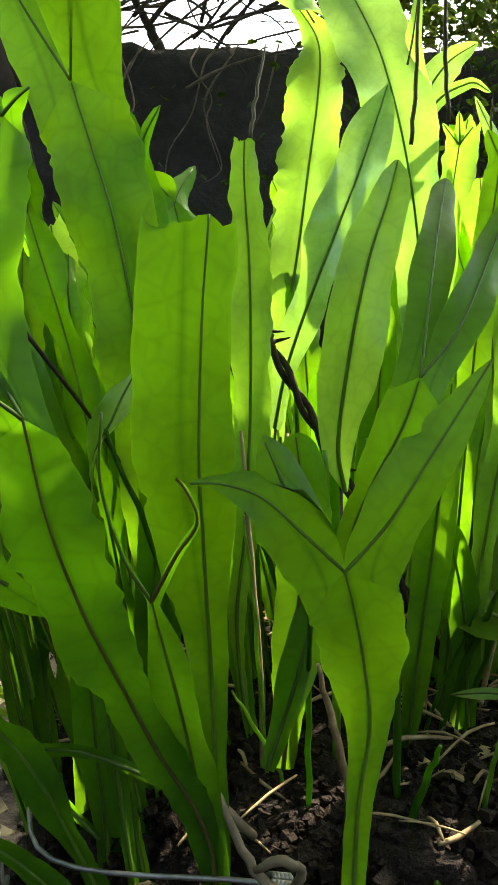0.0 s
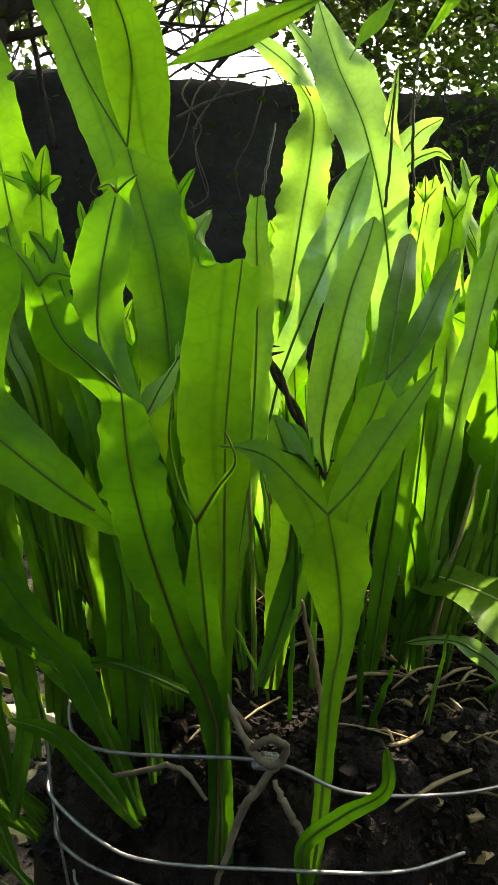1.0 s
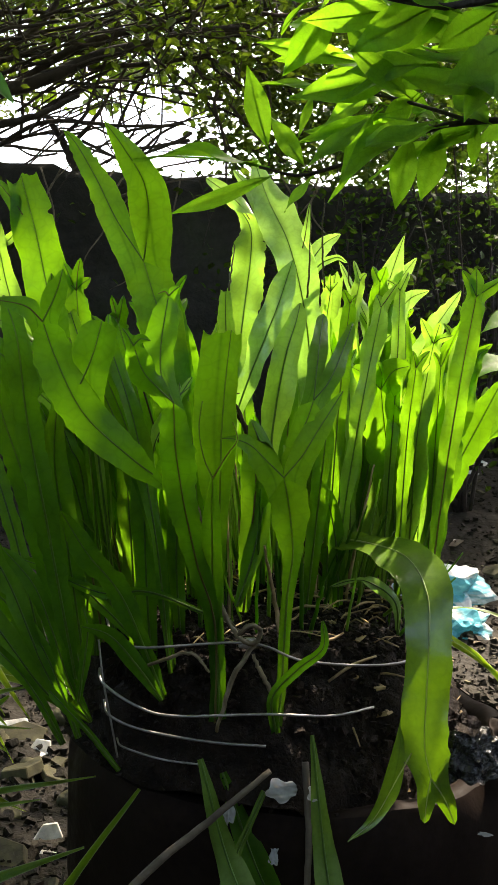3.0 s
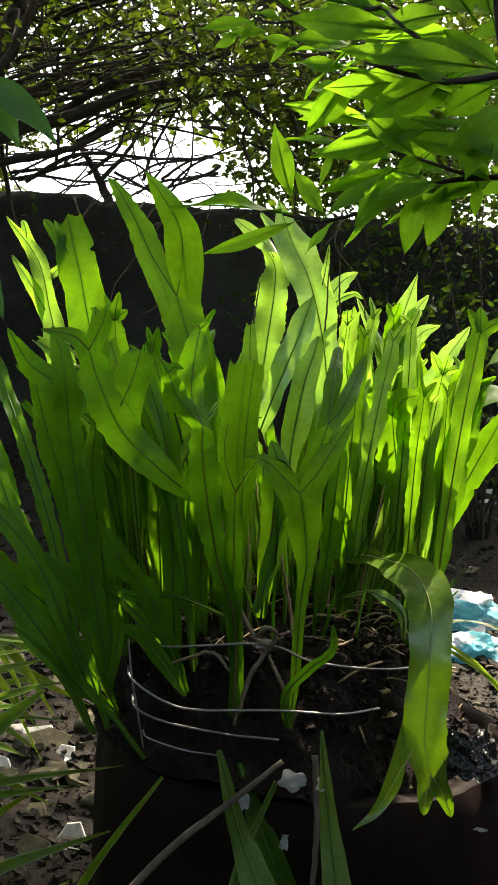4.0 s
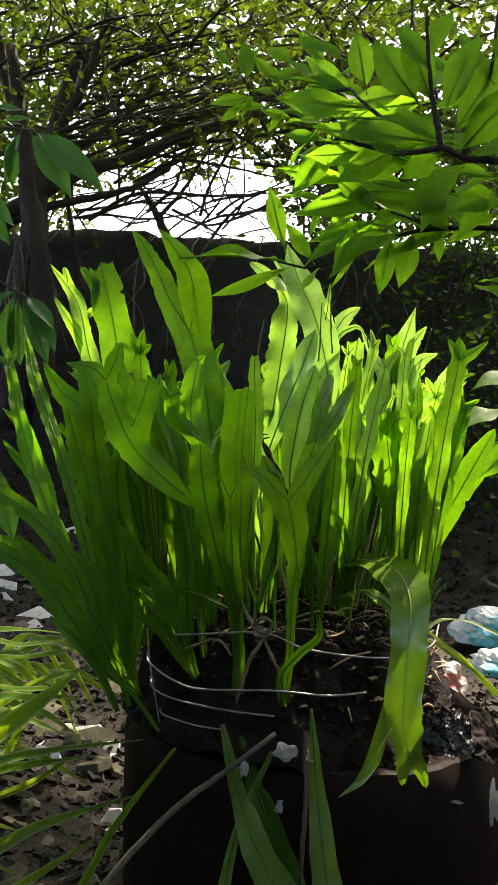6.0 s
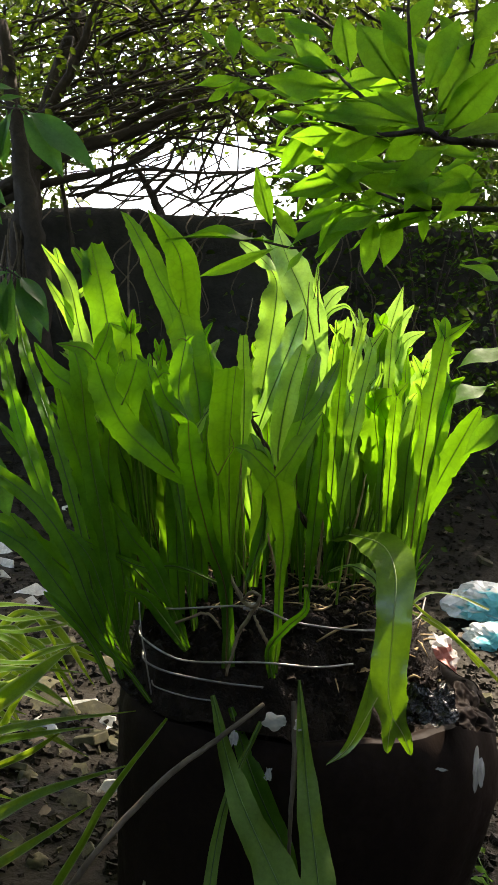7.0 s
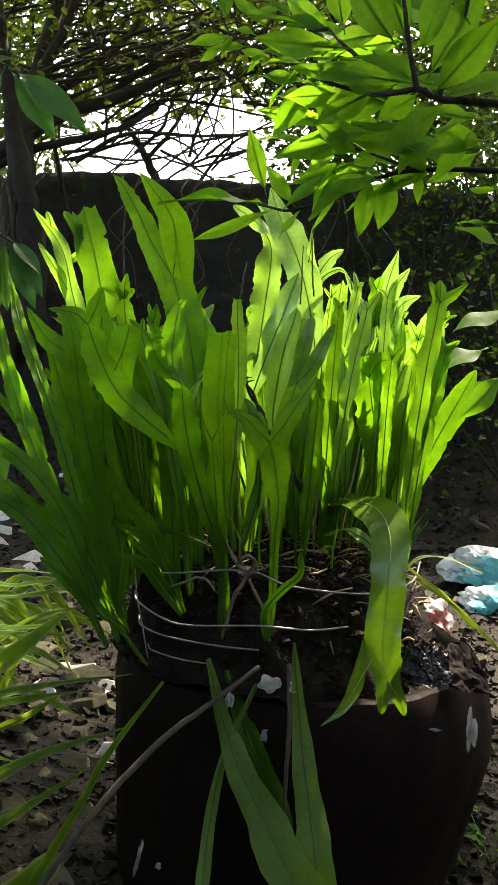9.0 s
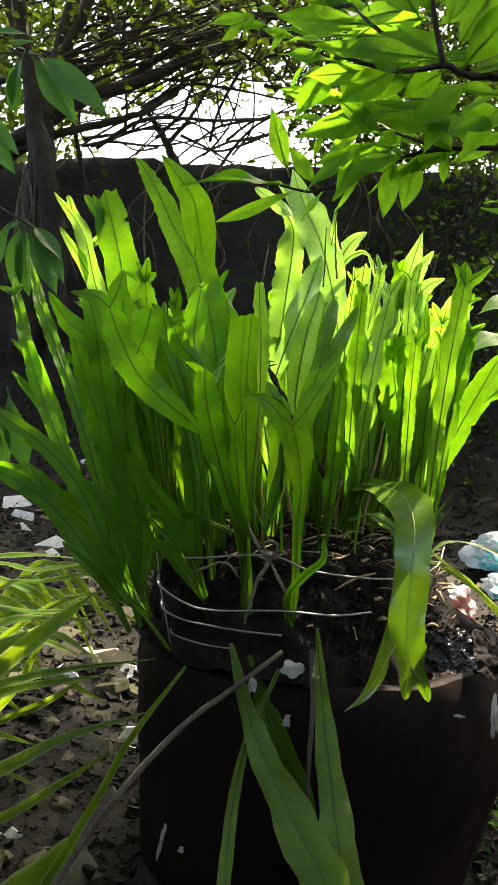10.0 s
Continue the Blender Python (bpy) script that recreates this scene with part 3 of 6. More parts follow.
    # tone picks the tint: low for shaded fronds, high for sunlit and shiny ones
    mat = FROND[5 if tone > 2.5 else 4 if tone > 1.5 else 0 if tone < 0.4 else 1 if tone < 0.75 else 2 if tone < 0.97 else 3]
    blade = part("frond", bm, mat, fern)
    for k, (q, v) in enumerate(spines):
        b = bmesh.new()
        m = len(q) - 1
        rad = [max(0.0004, (0.0012 if k == 0 else 0.0007) * (1 - 0.75 * i / m)) for i in range(m + 1)]
        lo = Vector((0.0, -0.0006, 0.0))
        tube(b, [Vector(p) + lo for p in q[::2]], rad[::2], m, 6)
        part("midrib", b, RIB_PALE if tone > 2.5 else RIB if frng.random() < 0.88 else RIB_BROWN, blade)
    return blade


frond([(-0.021, 0.357, 0.375), (-0.025, 0.355, 0.467), (-0.026, 0.345, 0.548), (-0.028, 0.335, 0.597), (-0.030, 0.322, 0.637), (-0.032, 0.312, 0.674), (-0.030, 0.305, 0.721), (-0.028, 0.300, 0.753)], [0.0095, 0.0113, 0.012, 0.0192, 0.0303, 0.0367, 0.0329, 0.0312], torn=0.0022, fold=0.06, tone=0.6, turn=(0, 0), ribu=(0.0, 0.48), wave=0.002)
frond([(-0.019, 0.353, 0.372), (-0.023, 0.352, 0.453), (-0.029, 0.340, 0.513), (-0.030, 0.300, 0.582), (-0.030, 0.275, 0.617), (-0.029, 0.256, 0.640)], [0.011, 0.0142, 0.0167, 0.017, 0.0108, 0.0045], lobes=[([(-0.029, 0.256, 0.640), (-0.036, 0.250, 0.656), (-0.040, 0.243, 0.679), (-0.038, 0.239, 0.700)], [0.0022, 0.0018, 0.0015, 0.0004]), ([(-0.029, 0.256, 0.640), (-0.019, 0.245, 0.659), (-0.011, 0.235, 0.672), (-0.013, 0.230, 0.682), (-0.015, 0.225, 0.687)], [0.0022, 0.0029, 0.0017, 0.0011, 0.0004])], fold=0.15, tone=0.35)
frond([(0.031, 0.347, 0.39), (0.034, 0.345, 0.443), (0.035, 0.336, 0.523), (0.038, 0.327, 0.565), (0.035, 0.317, 0.595), (0.031, 0.310, 0.618), (0.027, 0.303, 0.636)], [0.0085, 0.0094, 0.011, 0.0186, 0.0285, 0.031, 0.0342], lobes=[([(0.026, 0.303, 0.636), (0.013, 0.301, 0.649), (-0.001, 0.298, 0.662), (-0.015, 0.295, 0.667), (-0.027, 0.293, 0.667)], [0.0194, 0.0253, 0.0179, 0.0058, 0.0007]), ([(0.028, 0.303, 0.636), (0.041, 0.304, 0.654), (0.052, 0.308, 0.673), (0.062, 0.315, 0.689), (0.074, 0.325, 0.708)], [0.0194, 0.0248, 0.0207, 0.0132, 0.0023]), ([(0.011, 0.301, 0.653), (0.004, 0.300, 0.670), (-0.002, 0.300, 0.683)], [0.0135, 0.0161, 0.0031])], fold=0.15, tone=0.4)
frond([(-0.024, 0.352, 0.385), (-0.025, 0.350, 0.473), (-0.030, 0.335, 0.515), (-0.041, 0.315, 0.553), (-0.049, 0.290, 0.595), (-0.054, 0.268, 0.629), (-0.058, 0.250, 0.664), (-0.059, 0.236, 0.698)], [0.0105, 0.0118, 0.016, 0.0185, 0.0221, 0.0251, 0.0288, 0.017], lobes=[([(-0.059, 0.236, 0.698), (-0.068, 0.236, 0.716), (-0.070, 0.238, 0.736), (-0.068, 0.243, 0.761), (-0.066, 0.247, 0.777)], [0.0111, 0.0176, 0.0218, 0.02, 0.0153]), ([(-0.066, 0.247, 0.777), (-0.069, 0.247, 0.780), (-0.074, 0.247, 0.778)], [0.0076, 0.0055, 0.0011]), ([(-0.066, 0.247, 0.777), (-0.062, 0.247, 0.781), (-0.058, 0.247, 0.784)], [0.0076, 0.0062, 0.0007]), ([(-0.059, 0.236, 0.698), (-0.071, 0.228, 0.710), (-0.080, 0.220, 0.721), (-0.087, 0.216, 0.739)], [0.0092, 0.017, 0.0208, 0.0152]), ([(-0.087, 0.216, 0.739), (-0.082, 0.216, 0.744), (-0.075, 0.217, 0.743)], [0.0076, 0.0071, 0.0013]), ([(-0.087, 0.216, 0.739), (-0.091, 0.215, 0.746), (-0.095, 0.214, 0.751)], [0.0076, 0.006, 0.001]), ([(-0.067, 0.265, 0.634), (-0.092, 0.252, 0.654), (-0.126, 0.240, 0.687), (-0.146, 0.235, 0.726), (-0.156, 0.232, 0.754)], [0.0239, 0.0283, 0.0315, 0.0301, 0.0208]), ([(-0.156, 0.232, 0.754), (-0.169, 0.230, 0.765), (-0.196, 0.228, 0.769)], [0.015, 0.015, 0.0023]), ([(-0.156, 0.232, 0.754), (-0.146, 0.230, 0.775), (-0.141, 0.228, 0.792)], [0.015, 0.0161, 0.0029]), ([(-0.134, 0.238, 0.697), (-0.120, 0.236, 0.730), (-0.113, 0.234, 0.756)], [0.0233, 0.0301, 0.0253])], fold=0.12, tone=0.3, wave=0.004)
frond([(-0.066, 0.430, 0.529), (-0.073, 0.430, 0.632), (-0.079, 0.430, 0.702), (-0.089, 0.430, 0.755), (-0.100, 0.432, 0.789), (-0.110, 0.435, 0.818)], [0.0155, 0.0303, 0.0378, 0.0414, 0.0422, 0.045], lobes=[([(-0.113, 0.435, 0.818), (-0.138, 0.445, 0.857), (-0.159, 0.453, 0.895), (-0.181, 0.462, 0.929), (-0.196, 0.468, 0.944)], [0.0245, 0.0285, 0.0237, 0.0139, 0.001]), ([(-0.109, 0.435, 0.818), (-0.104, 0.420, 0.855), (-0.107, 0.400, 0.885), (-0.121, 0.375, 0.908), (-0.137, 0.358, 0.928)], [0.0245, 0.04, 0.0341, 0.0204, 0.0009])], fold=0.12, tone=0.45)
frond([(-0.029, 0.465, 0.490), (-0.034, 0.464, 0.545), (-0.030, 0.463, 0.598), (-0.028, 0.462, 0.666), (-0.029, 0.460, 0.730), (-0.032, 0.458, 0.775), (-0.032, 0.457, 0.794)], [0.0035, 0.0088, 0.0133, 0.0201, 0.0207, 0.0141, 0.011], torn=0.002, fold=0.1, tone=0.8)
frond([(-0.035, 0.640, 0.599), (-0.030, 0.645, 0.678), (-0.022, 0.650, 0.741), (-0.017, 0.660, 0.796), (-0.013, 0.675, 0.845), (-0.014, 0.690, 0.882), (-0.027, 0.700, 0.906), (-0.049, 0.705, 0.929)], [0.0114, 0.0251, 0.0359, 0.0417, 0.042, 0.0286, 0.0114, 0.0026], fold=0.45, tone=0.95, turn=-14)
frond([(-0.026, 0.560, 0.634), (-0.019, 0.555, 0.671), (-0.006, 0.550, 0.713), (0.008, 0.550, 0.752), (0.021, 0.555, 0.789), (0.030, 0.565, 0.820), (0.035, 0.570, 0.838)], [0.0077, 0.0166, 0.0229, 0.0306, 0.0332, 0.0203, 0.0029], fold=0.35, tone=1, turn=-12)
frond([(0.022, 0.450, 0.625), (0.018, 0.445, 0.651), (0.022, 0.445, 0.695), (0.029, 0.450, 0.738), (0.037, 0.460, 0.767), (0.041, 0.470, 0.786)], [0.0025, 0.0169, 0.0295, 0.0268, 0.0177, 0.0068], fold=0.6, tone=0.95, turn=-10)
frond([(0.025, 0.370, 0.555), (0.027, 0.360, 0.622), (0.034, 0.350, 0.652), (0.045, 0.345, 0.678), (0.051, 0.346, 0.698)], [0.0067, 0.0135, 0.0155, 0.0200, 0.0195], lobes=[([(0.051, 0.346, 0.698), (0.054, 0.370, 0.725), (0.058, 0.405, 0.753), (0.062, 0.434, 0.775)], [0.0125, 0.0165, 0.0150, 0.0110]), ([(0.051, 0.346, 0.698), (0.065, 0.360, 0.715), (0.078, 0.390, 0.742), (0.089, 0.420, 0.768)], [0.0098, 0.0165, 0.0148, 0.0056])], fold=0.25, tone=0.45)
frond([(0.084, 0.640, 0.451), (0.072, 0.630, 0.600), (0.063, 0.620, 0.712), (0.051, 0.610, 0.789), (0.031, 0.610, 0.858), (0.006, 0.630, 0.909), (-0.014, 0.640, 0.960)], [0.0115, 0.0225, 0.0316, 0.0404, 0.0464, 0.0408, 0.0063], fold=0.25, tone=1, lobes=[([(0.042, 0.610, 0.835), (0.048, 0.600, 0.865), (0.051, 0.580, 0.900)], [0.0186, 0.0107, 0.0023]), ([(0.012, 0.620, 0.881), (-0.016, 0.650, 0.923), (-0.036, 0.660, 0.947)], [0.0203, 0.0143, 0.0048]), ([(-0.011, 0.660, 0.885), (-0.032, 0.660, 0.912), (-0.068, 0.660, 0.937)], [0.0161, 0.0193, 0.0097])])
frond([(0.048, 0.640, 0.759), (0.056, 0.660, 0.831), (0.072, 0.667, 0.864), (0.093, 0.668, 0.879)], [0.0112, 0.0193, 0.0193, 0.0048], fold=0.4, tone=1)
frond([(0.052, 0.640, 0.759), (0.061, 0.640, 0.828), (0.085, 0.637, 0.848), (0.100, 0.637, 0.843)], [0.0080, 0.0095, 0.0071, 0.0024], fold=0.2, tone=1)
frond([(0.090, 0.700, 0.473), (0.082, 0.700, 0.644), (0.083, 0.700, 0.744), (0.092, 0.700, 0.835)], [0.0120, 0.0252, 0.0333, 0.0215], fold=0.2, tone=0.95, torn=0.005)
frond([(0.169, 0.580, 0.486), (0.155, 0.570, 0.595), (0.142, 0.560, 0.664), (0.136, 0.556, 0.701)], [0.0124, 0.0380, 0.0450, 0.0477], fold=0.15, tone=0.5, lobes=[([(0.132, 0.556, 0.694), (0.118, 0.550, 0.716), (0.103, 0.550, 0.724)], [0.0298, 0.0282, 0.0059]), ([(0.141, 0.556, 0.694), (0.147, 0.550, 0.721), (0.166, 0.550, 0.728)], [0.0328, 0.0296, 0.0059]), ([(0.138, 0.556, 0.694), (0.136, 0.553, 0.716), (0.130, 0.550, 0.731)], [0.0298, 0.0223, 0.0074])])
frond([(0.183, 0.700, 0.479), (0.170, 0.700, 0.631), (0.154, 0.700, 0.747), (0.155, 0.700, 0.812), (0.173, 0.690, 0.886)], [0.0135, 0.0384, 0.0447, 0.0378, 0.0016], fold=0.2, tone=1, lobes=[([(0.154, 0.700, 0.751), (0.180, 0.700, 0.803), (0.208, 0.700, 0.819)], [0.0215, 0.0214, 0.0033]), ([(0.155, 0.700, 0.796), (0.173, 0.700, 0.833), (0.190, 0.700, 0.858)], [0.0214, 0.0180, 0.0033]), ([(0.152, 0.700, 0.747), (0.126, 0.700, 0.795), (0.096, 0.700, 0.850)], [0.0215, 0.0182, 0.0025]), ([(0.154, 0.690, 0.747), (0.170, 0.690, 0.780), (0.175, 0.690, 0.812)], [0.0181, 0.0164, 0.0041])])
frond([(0.194, 0.680, 0.517), (0.231, 0.700, 0.601), (0.277, 0.740, 0.658), (0.298, 0.750, 0.683)], [0.0100, 0.0250, 0.0306, 0.0205], fold=0.2, tone=0.8, crest=3)
frond([(0.108, 0.600, 0.470), (0.101, 0.600, 0.581), (0.093, 0.600, 0.659), (0.080, 0.600, 0.713)], [0.0111, 0.0345, 0.0405, 0.0233], fold=0.2, tone=0.55)
frond([(0.138, 0.620, 0.467), (0.127, 0.620, 0.580), (0.129, 0.620, 0.660), (0.119, 0.620, 0.714)], [0.0112, 0.0397, 0.0457, 0.0314], fold=0.15, tone=0.6)
frond([(0.128, 0.680, 0.480), (0.117, 0.690, 0.613), (0.113, 0.690, 0.713), (0.102, 0.690, 0.794)], [0.0117, 0.0301, 0.0364, 0.0247], fold=0.2, tone=0.95, lobes=[([(0.114, 0.690, 0.696), (0.092, 0.690, 0.737), (0.081, 0.690, 0.793)], [0.0182, 0.0199, 0.0041])])
frond([(0.186, 0.640, 0.483), (0.184, 0.640, 0.589), (0.185, 0.640, 0.661), (0.178, 0.640, 0.700)], [0.0113, 0.0353, 0.0366, 0.0206], fold=0.2, tone=0.7, torn=0.005)
frond([(0.061, 0.480, 0.470), (0.066, 0.470, 0.560), (0.071, 0.460, 0.647), (0.072, 0.460, 0.681)], [0.0087, 0.0184, 0.0181, 0.0042], fold=0.3, tone=0.4)
frond([(0.078, 0.560, 0.461), (0.075, 0.560, 0.562), (0.077, 0.560, 0.639), (0.065, 0.560, 0.699)], [0.0077, 0.0183, 0.0227, 0.0151], fold=0.2, tone=0.6)
frond([(0.096, 0.500, 0.475), (0.090, 0.500, 0.542), (0.080, 0.500, 0.585), (0.073, 0.500, 0.603)], [0.0088, 0.0189, 0.0174, 0.0029], fold=0.3, tone=0.5)
frond([(0.045, 0.560, 0.474), (0.037, 0.560, 0.575), (0.037, 0.560, 0.652), (0.040, 0.560, 0.713)], [0.0077, 0.0199, 0.0228, 0.0106], fold=0.2, tone=0.7)
frond([(0.157, 0.700, 0.451), (0.151, 0.700, 0.597), (0.135, 0.700, 0.697), (0.140, 0.700, 0.763)], [0.0085, 0.0286, 0.0367, 0.0215], fold=0.2, tone=0.9, turn=30, crest=4)
frond([(-0.003, 0.420, 0.487), (0.002, 0.420, 0.564), (0.004, 0.420, 0.620), (-0.001, 0.420, 0.660)], [0.0097, 0.0232, 0.0272, 0.0162], fold=0.25, tone=0.45)
frond([(-0.009, 0.400, 0.498), (0.004, 0.410, 0.545), (0.012, 0.420, 0.593), (0.009, 0.420, 0.620)], [0.0068, 0.0176, 0.0177, 0.0095], fold=0.3, tone=0.4, turn=-20)
frond([(-0.170, 0.500, 0.412), (-0.191, 0.520, 0.569), (-0.201, 0.530, 0.704), (-0.222, 0.535, 0.786), (-0.238, 0.540, 0.852), (-0.255, 0.542, 0.911)], [0.0136, 0.0258, 0.0347, 0.0452, 0.0467, 0.0330], torn=0.005, fold=0.15, tone=0.6, lobes=[([(-0.242, 0.540, 0.852), (-0.257, 0.540, 0.878), (-0.284, 0.550, 0.908)], [0.0226, 0.0195, 0.0076])])
frond([(-0.173, 0.520, 0.341), (-0.200, 0.500, 0.495), (-0.226, 0.540, 0.626), (-0.258, 0.570, 0.732), (-0.280, 0.580, 0.802), (-0.300, 0.590, 0.864), (-0.344, 0.600, 0.917)], [0.0062, 0.0120, 0.0292, 0.0360, 0.0219, 0.0205, 0.0048], fold=0.3, tone=0.8, lobes=[([(-0.280, 0.580, 0.794), (-0.301, 0.580, 0.828), (-0.331, 0.585, 0.869)], [0.0188, 0.0172, 0.0039]), ([(-0.294, 0.590, 0.841), (-0.280, 0.585, 0.848), (-0.267, 0.580, 0.862)], [0.0142, 0.0125, 0.0031]), ([(-0.313, 0.590, 0.883), (-0.317, 0.590, 0.902), (-0.321, 0.590, 0.912)], [0.0094, 0.0094, 0.0047])])
frond([(-0.150, 0.420, 0.375), (-0.185, 0.400, 0.430), (-0.228, 0.420, 0.566), (-0.288, 0.480, 0.680), (-0.343, 0.550, 0.756), (-0.380, 0.600, 0.830)], [0.0041, 0.0080, 0.0161, 0.0169, 0.0179, 0.0035], fold=0.25, tone=0.45)
frond([(-0.155, 0.440, 0.368), (-0.201, 0.420, 0.431), (-0.271, 0.450, 0.559), (-0.334, 0.500, 0.670), (-0.384, 0.560, 0.774)], [0.0047, 0.0092, 0.0187, 0.0205, 0.0146], fold=0.25, tone=0.5, crest=3)
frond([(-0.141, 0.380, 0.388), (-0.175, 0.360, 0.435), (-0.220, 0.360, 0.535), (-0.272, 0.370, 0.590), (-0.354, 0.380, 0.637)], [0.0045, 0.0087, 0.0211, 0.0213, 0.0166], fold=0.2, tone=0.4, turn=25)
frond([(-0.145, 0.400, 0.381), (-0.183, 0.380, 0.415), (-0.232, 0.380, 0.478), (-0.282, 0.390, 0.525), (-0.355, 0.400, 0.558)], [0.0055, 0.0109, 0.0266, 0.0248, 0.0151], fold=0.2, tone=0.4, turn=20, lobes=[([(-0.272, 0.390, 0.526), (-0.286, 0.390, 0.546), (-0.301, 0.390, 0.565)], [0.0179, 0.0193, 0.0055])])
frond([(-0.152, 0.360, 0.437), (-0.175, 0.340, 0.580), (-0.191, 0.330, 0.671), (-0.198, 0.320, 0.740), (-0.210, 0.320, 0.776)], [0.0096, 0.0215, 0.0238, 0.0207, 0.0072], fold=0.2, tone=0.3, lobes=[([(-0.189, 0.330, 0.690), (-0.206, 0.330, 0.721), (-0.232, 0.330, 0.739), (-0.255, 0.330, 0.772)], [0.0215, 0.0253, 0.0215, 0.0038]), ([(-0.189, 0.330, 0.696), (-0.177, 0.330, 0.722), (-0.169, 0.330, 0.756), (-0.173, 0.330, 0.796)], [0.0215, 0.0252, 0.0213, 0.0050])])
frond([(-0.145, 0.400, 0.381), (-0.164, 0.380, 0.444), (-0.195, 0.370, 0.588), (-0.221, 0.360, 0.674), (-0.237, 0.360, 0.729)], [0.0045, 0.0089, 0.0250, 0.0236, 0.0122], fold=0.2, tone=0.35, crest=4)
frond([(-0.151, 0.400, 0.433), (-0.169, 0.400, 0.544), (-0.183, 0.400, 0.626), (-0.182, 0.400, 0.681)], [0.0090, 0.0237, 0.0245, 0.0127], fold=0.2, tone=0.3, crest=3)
frond([(-0.152, 0.460, 0.424), (-0.149, 0.460, 0.542), (-0.150, 0.460, 0.651), (-0.146, 0.460, 0.743)], [0.0084, 0.0239, 0.0267, 0.0223], fold=0.2, tone=0.6, torn=0.005)
frond([(-0.169, 0.500, 0.427), (-0.167, 0.500, 0.558), (-0.172, 0.500, 0.662), (-0.182, 0.500, 0.749), (-0.186, 0.500, 0.792)], [0.0106, 0.0328, 0.0384, 0.0322, 0.0219], fold=0.2, tone=0.65, crest=4)
frond([(-0.102, 0.420, 0.416), (-0.111, 0.420, 0.530), (-0.118, 0.420, 0.614), (-0.117, 0.420, 0.686)], [0.0098, 0.0195, 0.0207, 0.0109], fold=0.2, tone=0.55)
frond([(-0.087, 0.400, 0.423), (-0.095, 0.400, 0.521), (-0.099, 0.400, 0.589), (-0.102, 0.400, 0.657)], [0.0096, 0.0205, 0.0244, 0.0188], fold=0.2, tone=0.5)
frond([(-0.142, 0.520, 0.416), (-0.144, 0.520, 0.556), (-0.142, 0.520, 0.677), (-0.145, 0.500, 0.754)], [0.0092, 0.0272, 0.0299, 0.0219], fold=0.2, tone=0.9, torn=0.006)
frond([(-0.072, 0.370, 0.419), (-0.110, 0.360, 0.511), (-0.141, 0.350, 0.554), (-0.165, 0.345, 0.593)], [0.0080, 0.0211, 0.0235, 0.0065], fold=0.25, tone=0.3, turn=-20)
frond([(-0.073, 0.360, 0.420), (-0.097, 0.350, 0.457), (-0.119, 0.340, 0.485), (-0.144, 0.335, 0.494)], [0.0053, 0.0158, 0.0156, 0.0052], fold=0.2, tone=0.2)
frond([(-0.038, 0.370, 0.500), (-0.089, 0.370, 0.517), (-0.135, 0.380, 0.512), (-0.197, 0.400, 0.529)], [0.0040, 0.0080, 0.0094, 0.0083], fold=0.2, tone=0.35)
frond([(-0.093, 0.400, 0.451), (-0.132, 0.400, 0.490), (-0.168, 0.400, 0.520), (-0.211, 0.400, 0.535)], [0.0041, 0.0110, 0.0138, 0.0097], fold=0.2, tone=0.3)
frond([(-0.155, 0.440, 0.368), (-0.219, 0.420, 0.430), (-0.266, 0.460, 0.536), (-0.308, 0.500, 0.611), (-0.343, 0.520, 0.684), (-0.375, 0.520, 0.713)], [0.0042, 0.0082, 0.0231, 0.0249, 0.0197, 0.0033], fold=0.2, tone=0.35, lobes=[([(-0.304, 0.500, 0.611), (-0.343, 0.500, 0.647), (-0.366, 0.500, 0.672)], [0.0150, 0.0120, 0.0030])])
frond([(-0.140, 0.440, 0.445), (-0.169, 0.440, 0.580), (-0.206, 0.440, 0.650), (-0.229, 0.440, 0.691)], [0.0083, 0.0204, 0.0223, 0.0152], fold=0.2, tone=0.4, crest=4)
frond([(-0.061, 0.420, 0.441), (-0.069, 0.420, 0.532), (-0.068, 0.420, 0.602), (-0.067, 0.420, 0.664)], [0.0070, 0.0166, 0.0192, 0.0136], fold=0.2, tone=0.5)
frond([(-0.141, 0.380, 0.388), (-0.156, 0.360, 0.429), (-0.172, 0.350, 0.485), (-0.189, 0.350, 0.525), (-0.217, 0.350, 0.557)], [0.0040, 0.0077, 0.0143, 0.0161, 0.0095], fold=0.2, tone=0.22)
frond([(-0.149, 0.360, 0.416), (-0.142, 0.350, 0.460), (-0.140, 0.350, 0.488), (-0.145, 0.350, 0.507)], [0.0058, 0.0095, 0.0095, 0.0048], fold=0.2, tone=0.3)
frond([(0.061, 0.560, 0.458), (0.066, 0.545, 0.516), (0.086, 0.520, 0.540), (0.122, 0.480, 0.547), (0.153, 0.430, 0.545), (0.166, 0.385, 0.521), (0.165, 0.360, 0.477), (0.163, 0.347, 0.434), (0.162, 0.337, 0.398), (0.168, 0.330, 0.371)], [0.0062, 0.0077, 0.0254, 0.0446, 0.0522, 0.0449, 0.0414, 0.0405, 0.0434, 0.0394], lobes=[([(0.168, 0.330, 0.371), (0.165, 0.328, 0.352), (0.164, 0.326, 0.332)], [0.0197, 0.0165, 0.0057]), ([(0.168, 0.330, 0.371), (0.181, 0.328, 0.353), (0.190, 0.326, 0.332)], [0.0197, 0.0171, 0.0057]), ([(0.159, 0.339, 0.407), (0.140, 0.334, 0.370), (0.119, 0.328, 0.332), (0.097, 0.322, 0.314)], [0.032, 0.0205, 0.0096, 0.0013])], fold=-0.15, tone=3, upface=1, wave=0.002)
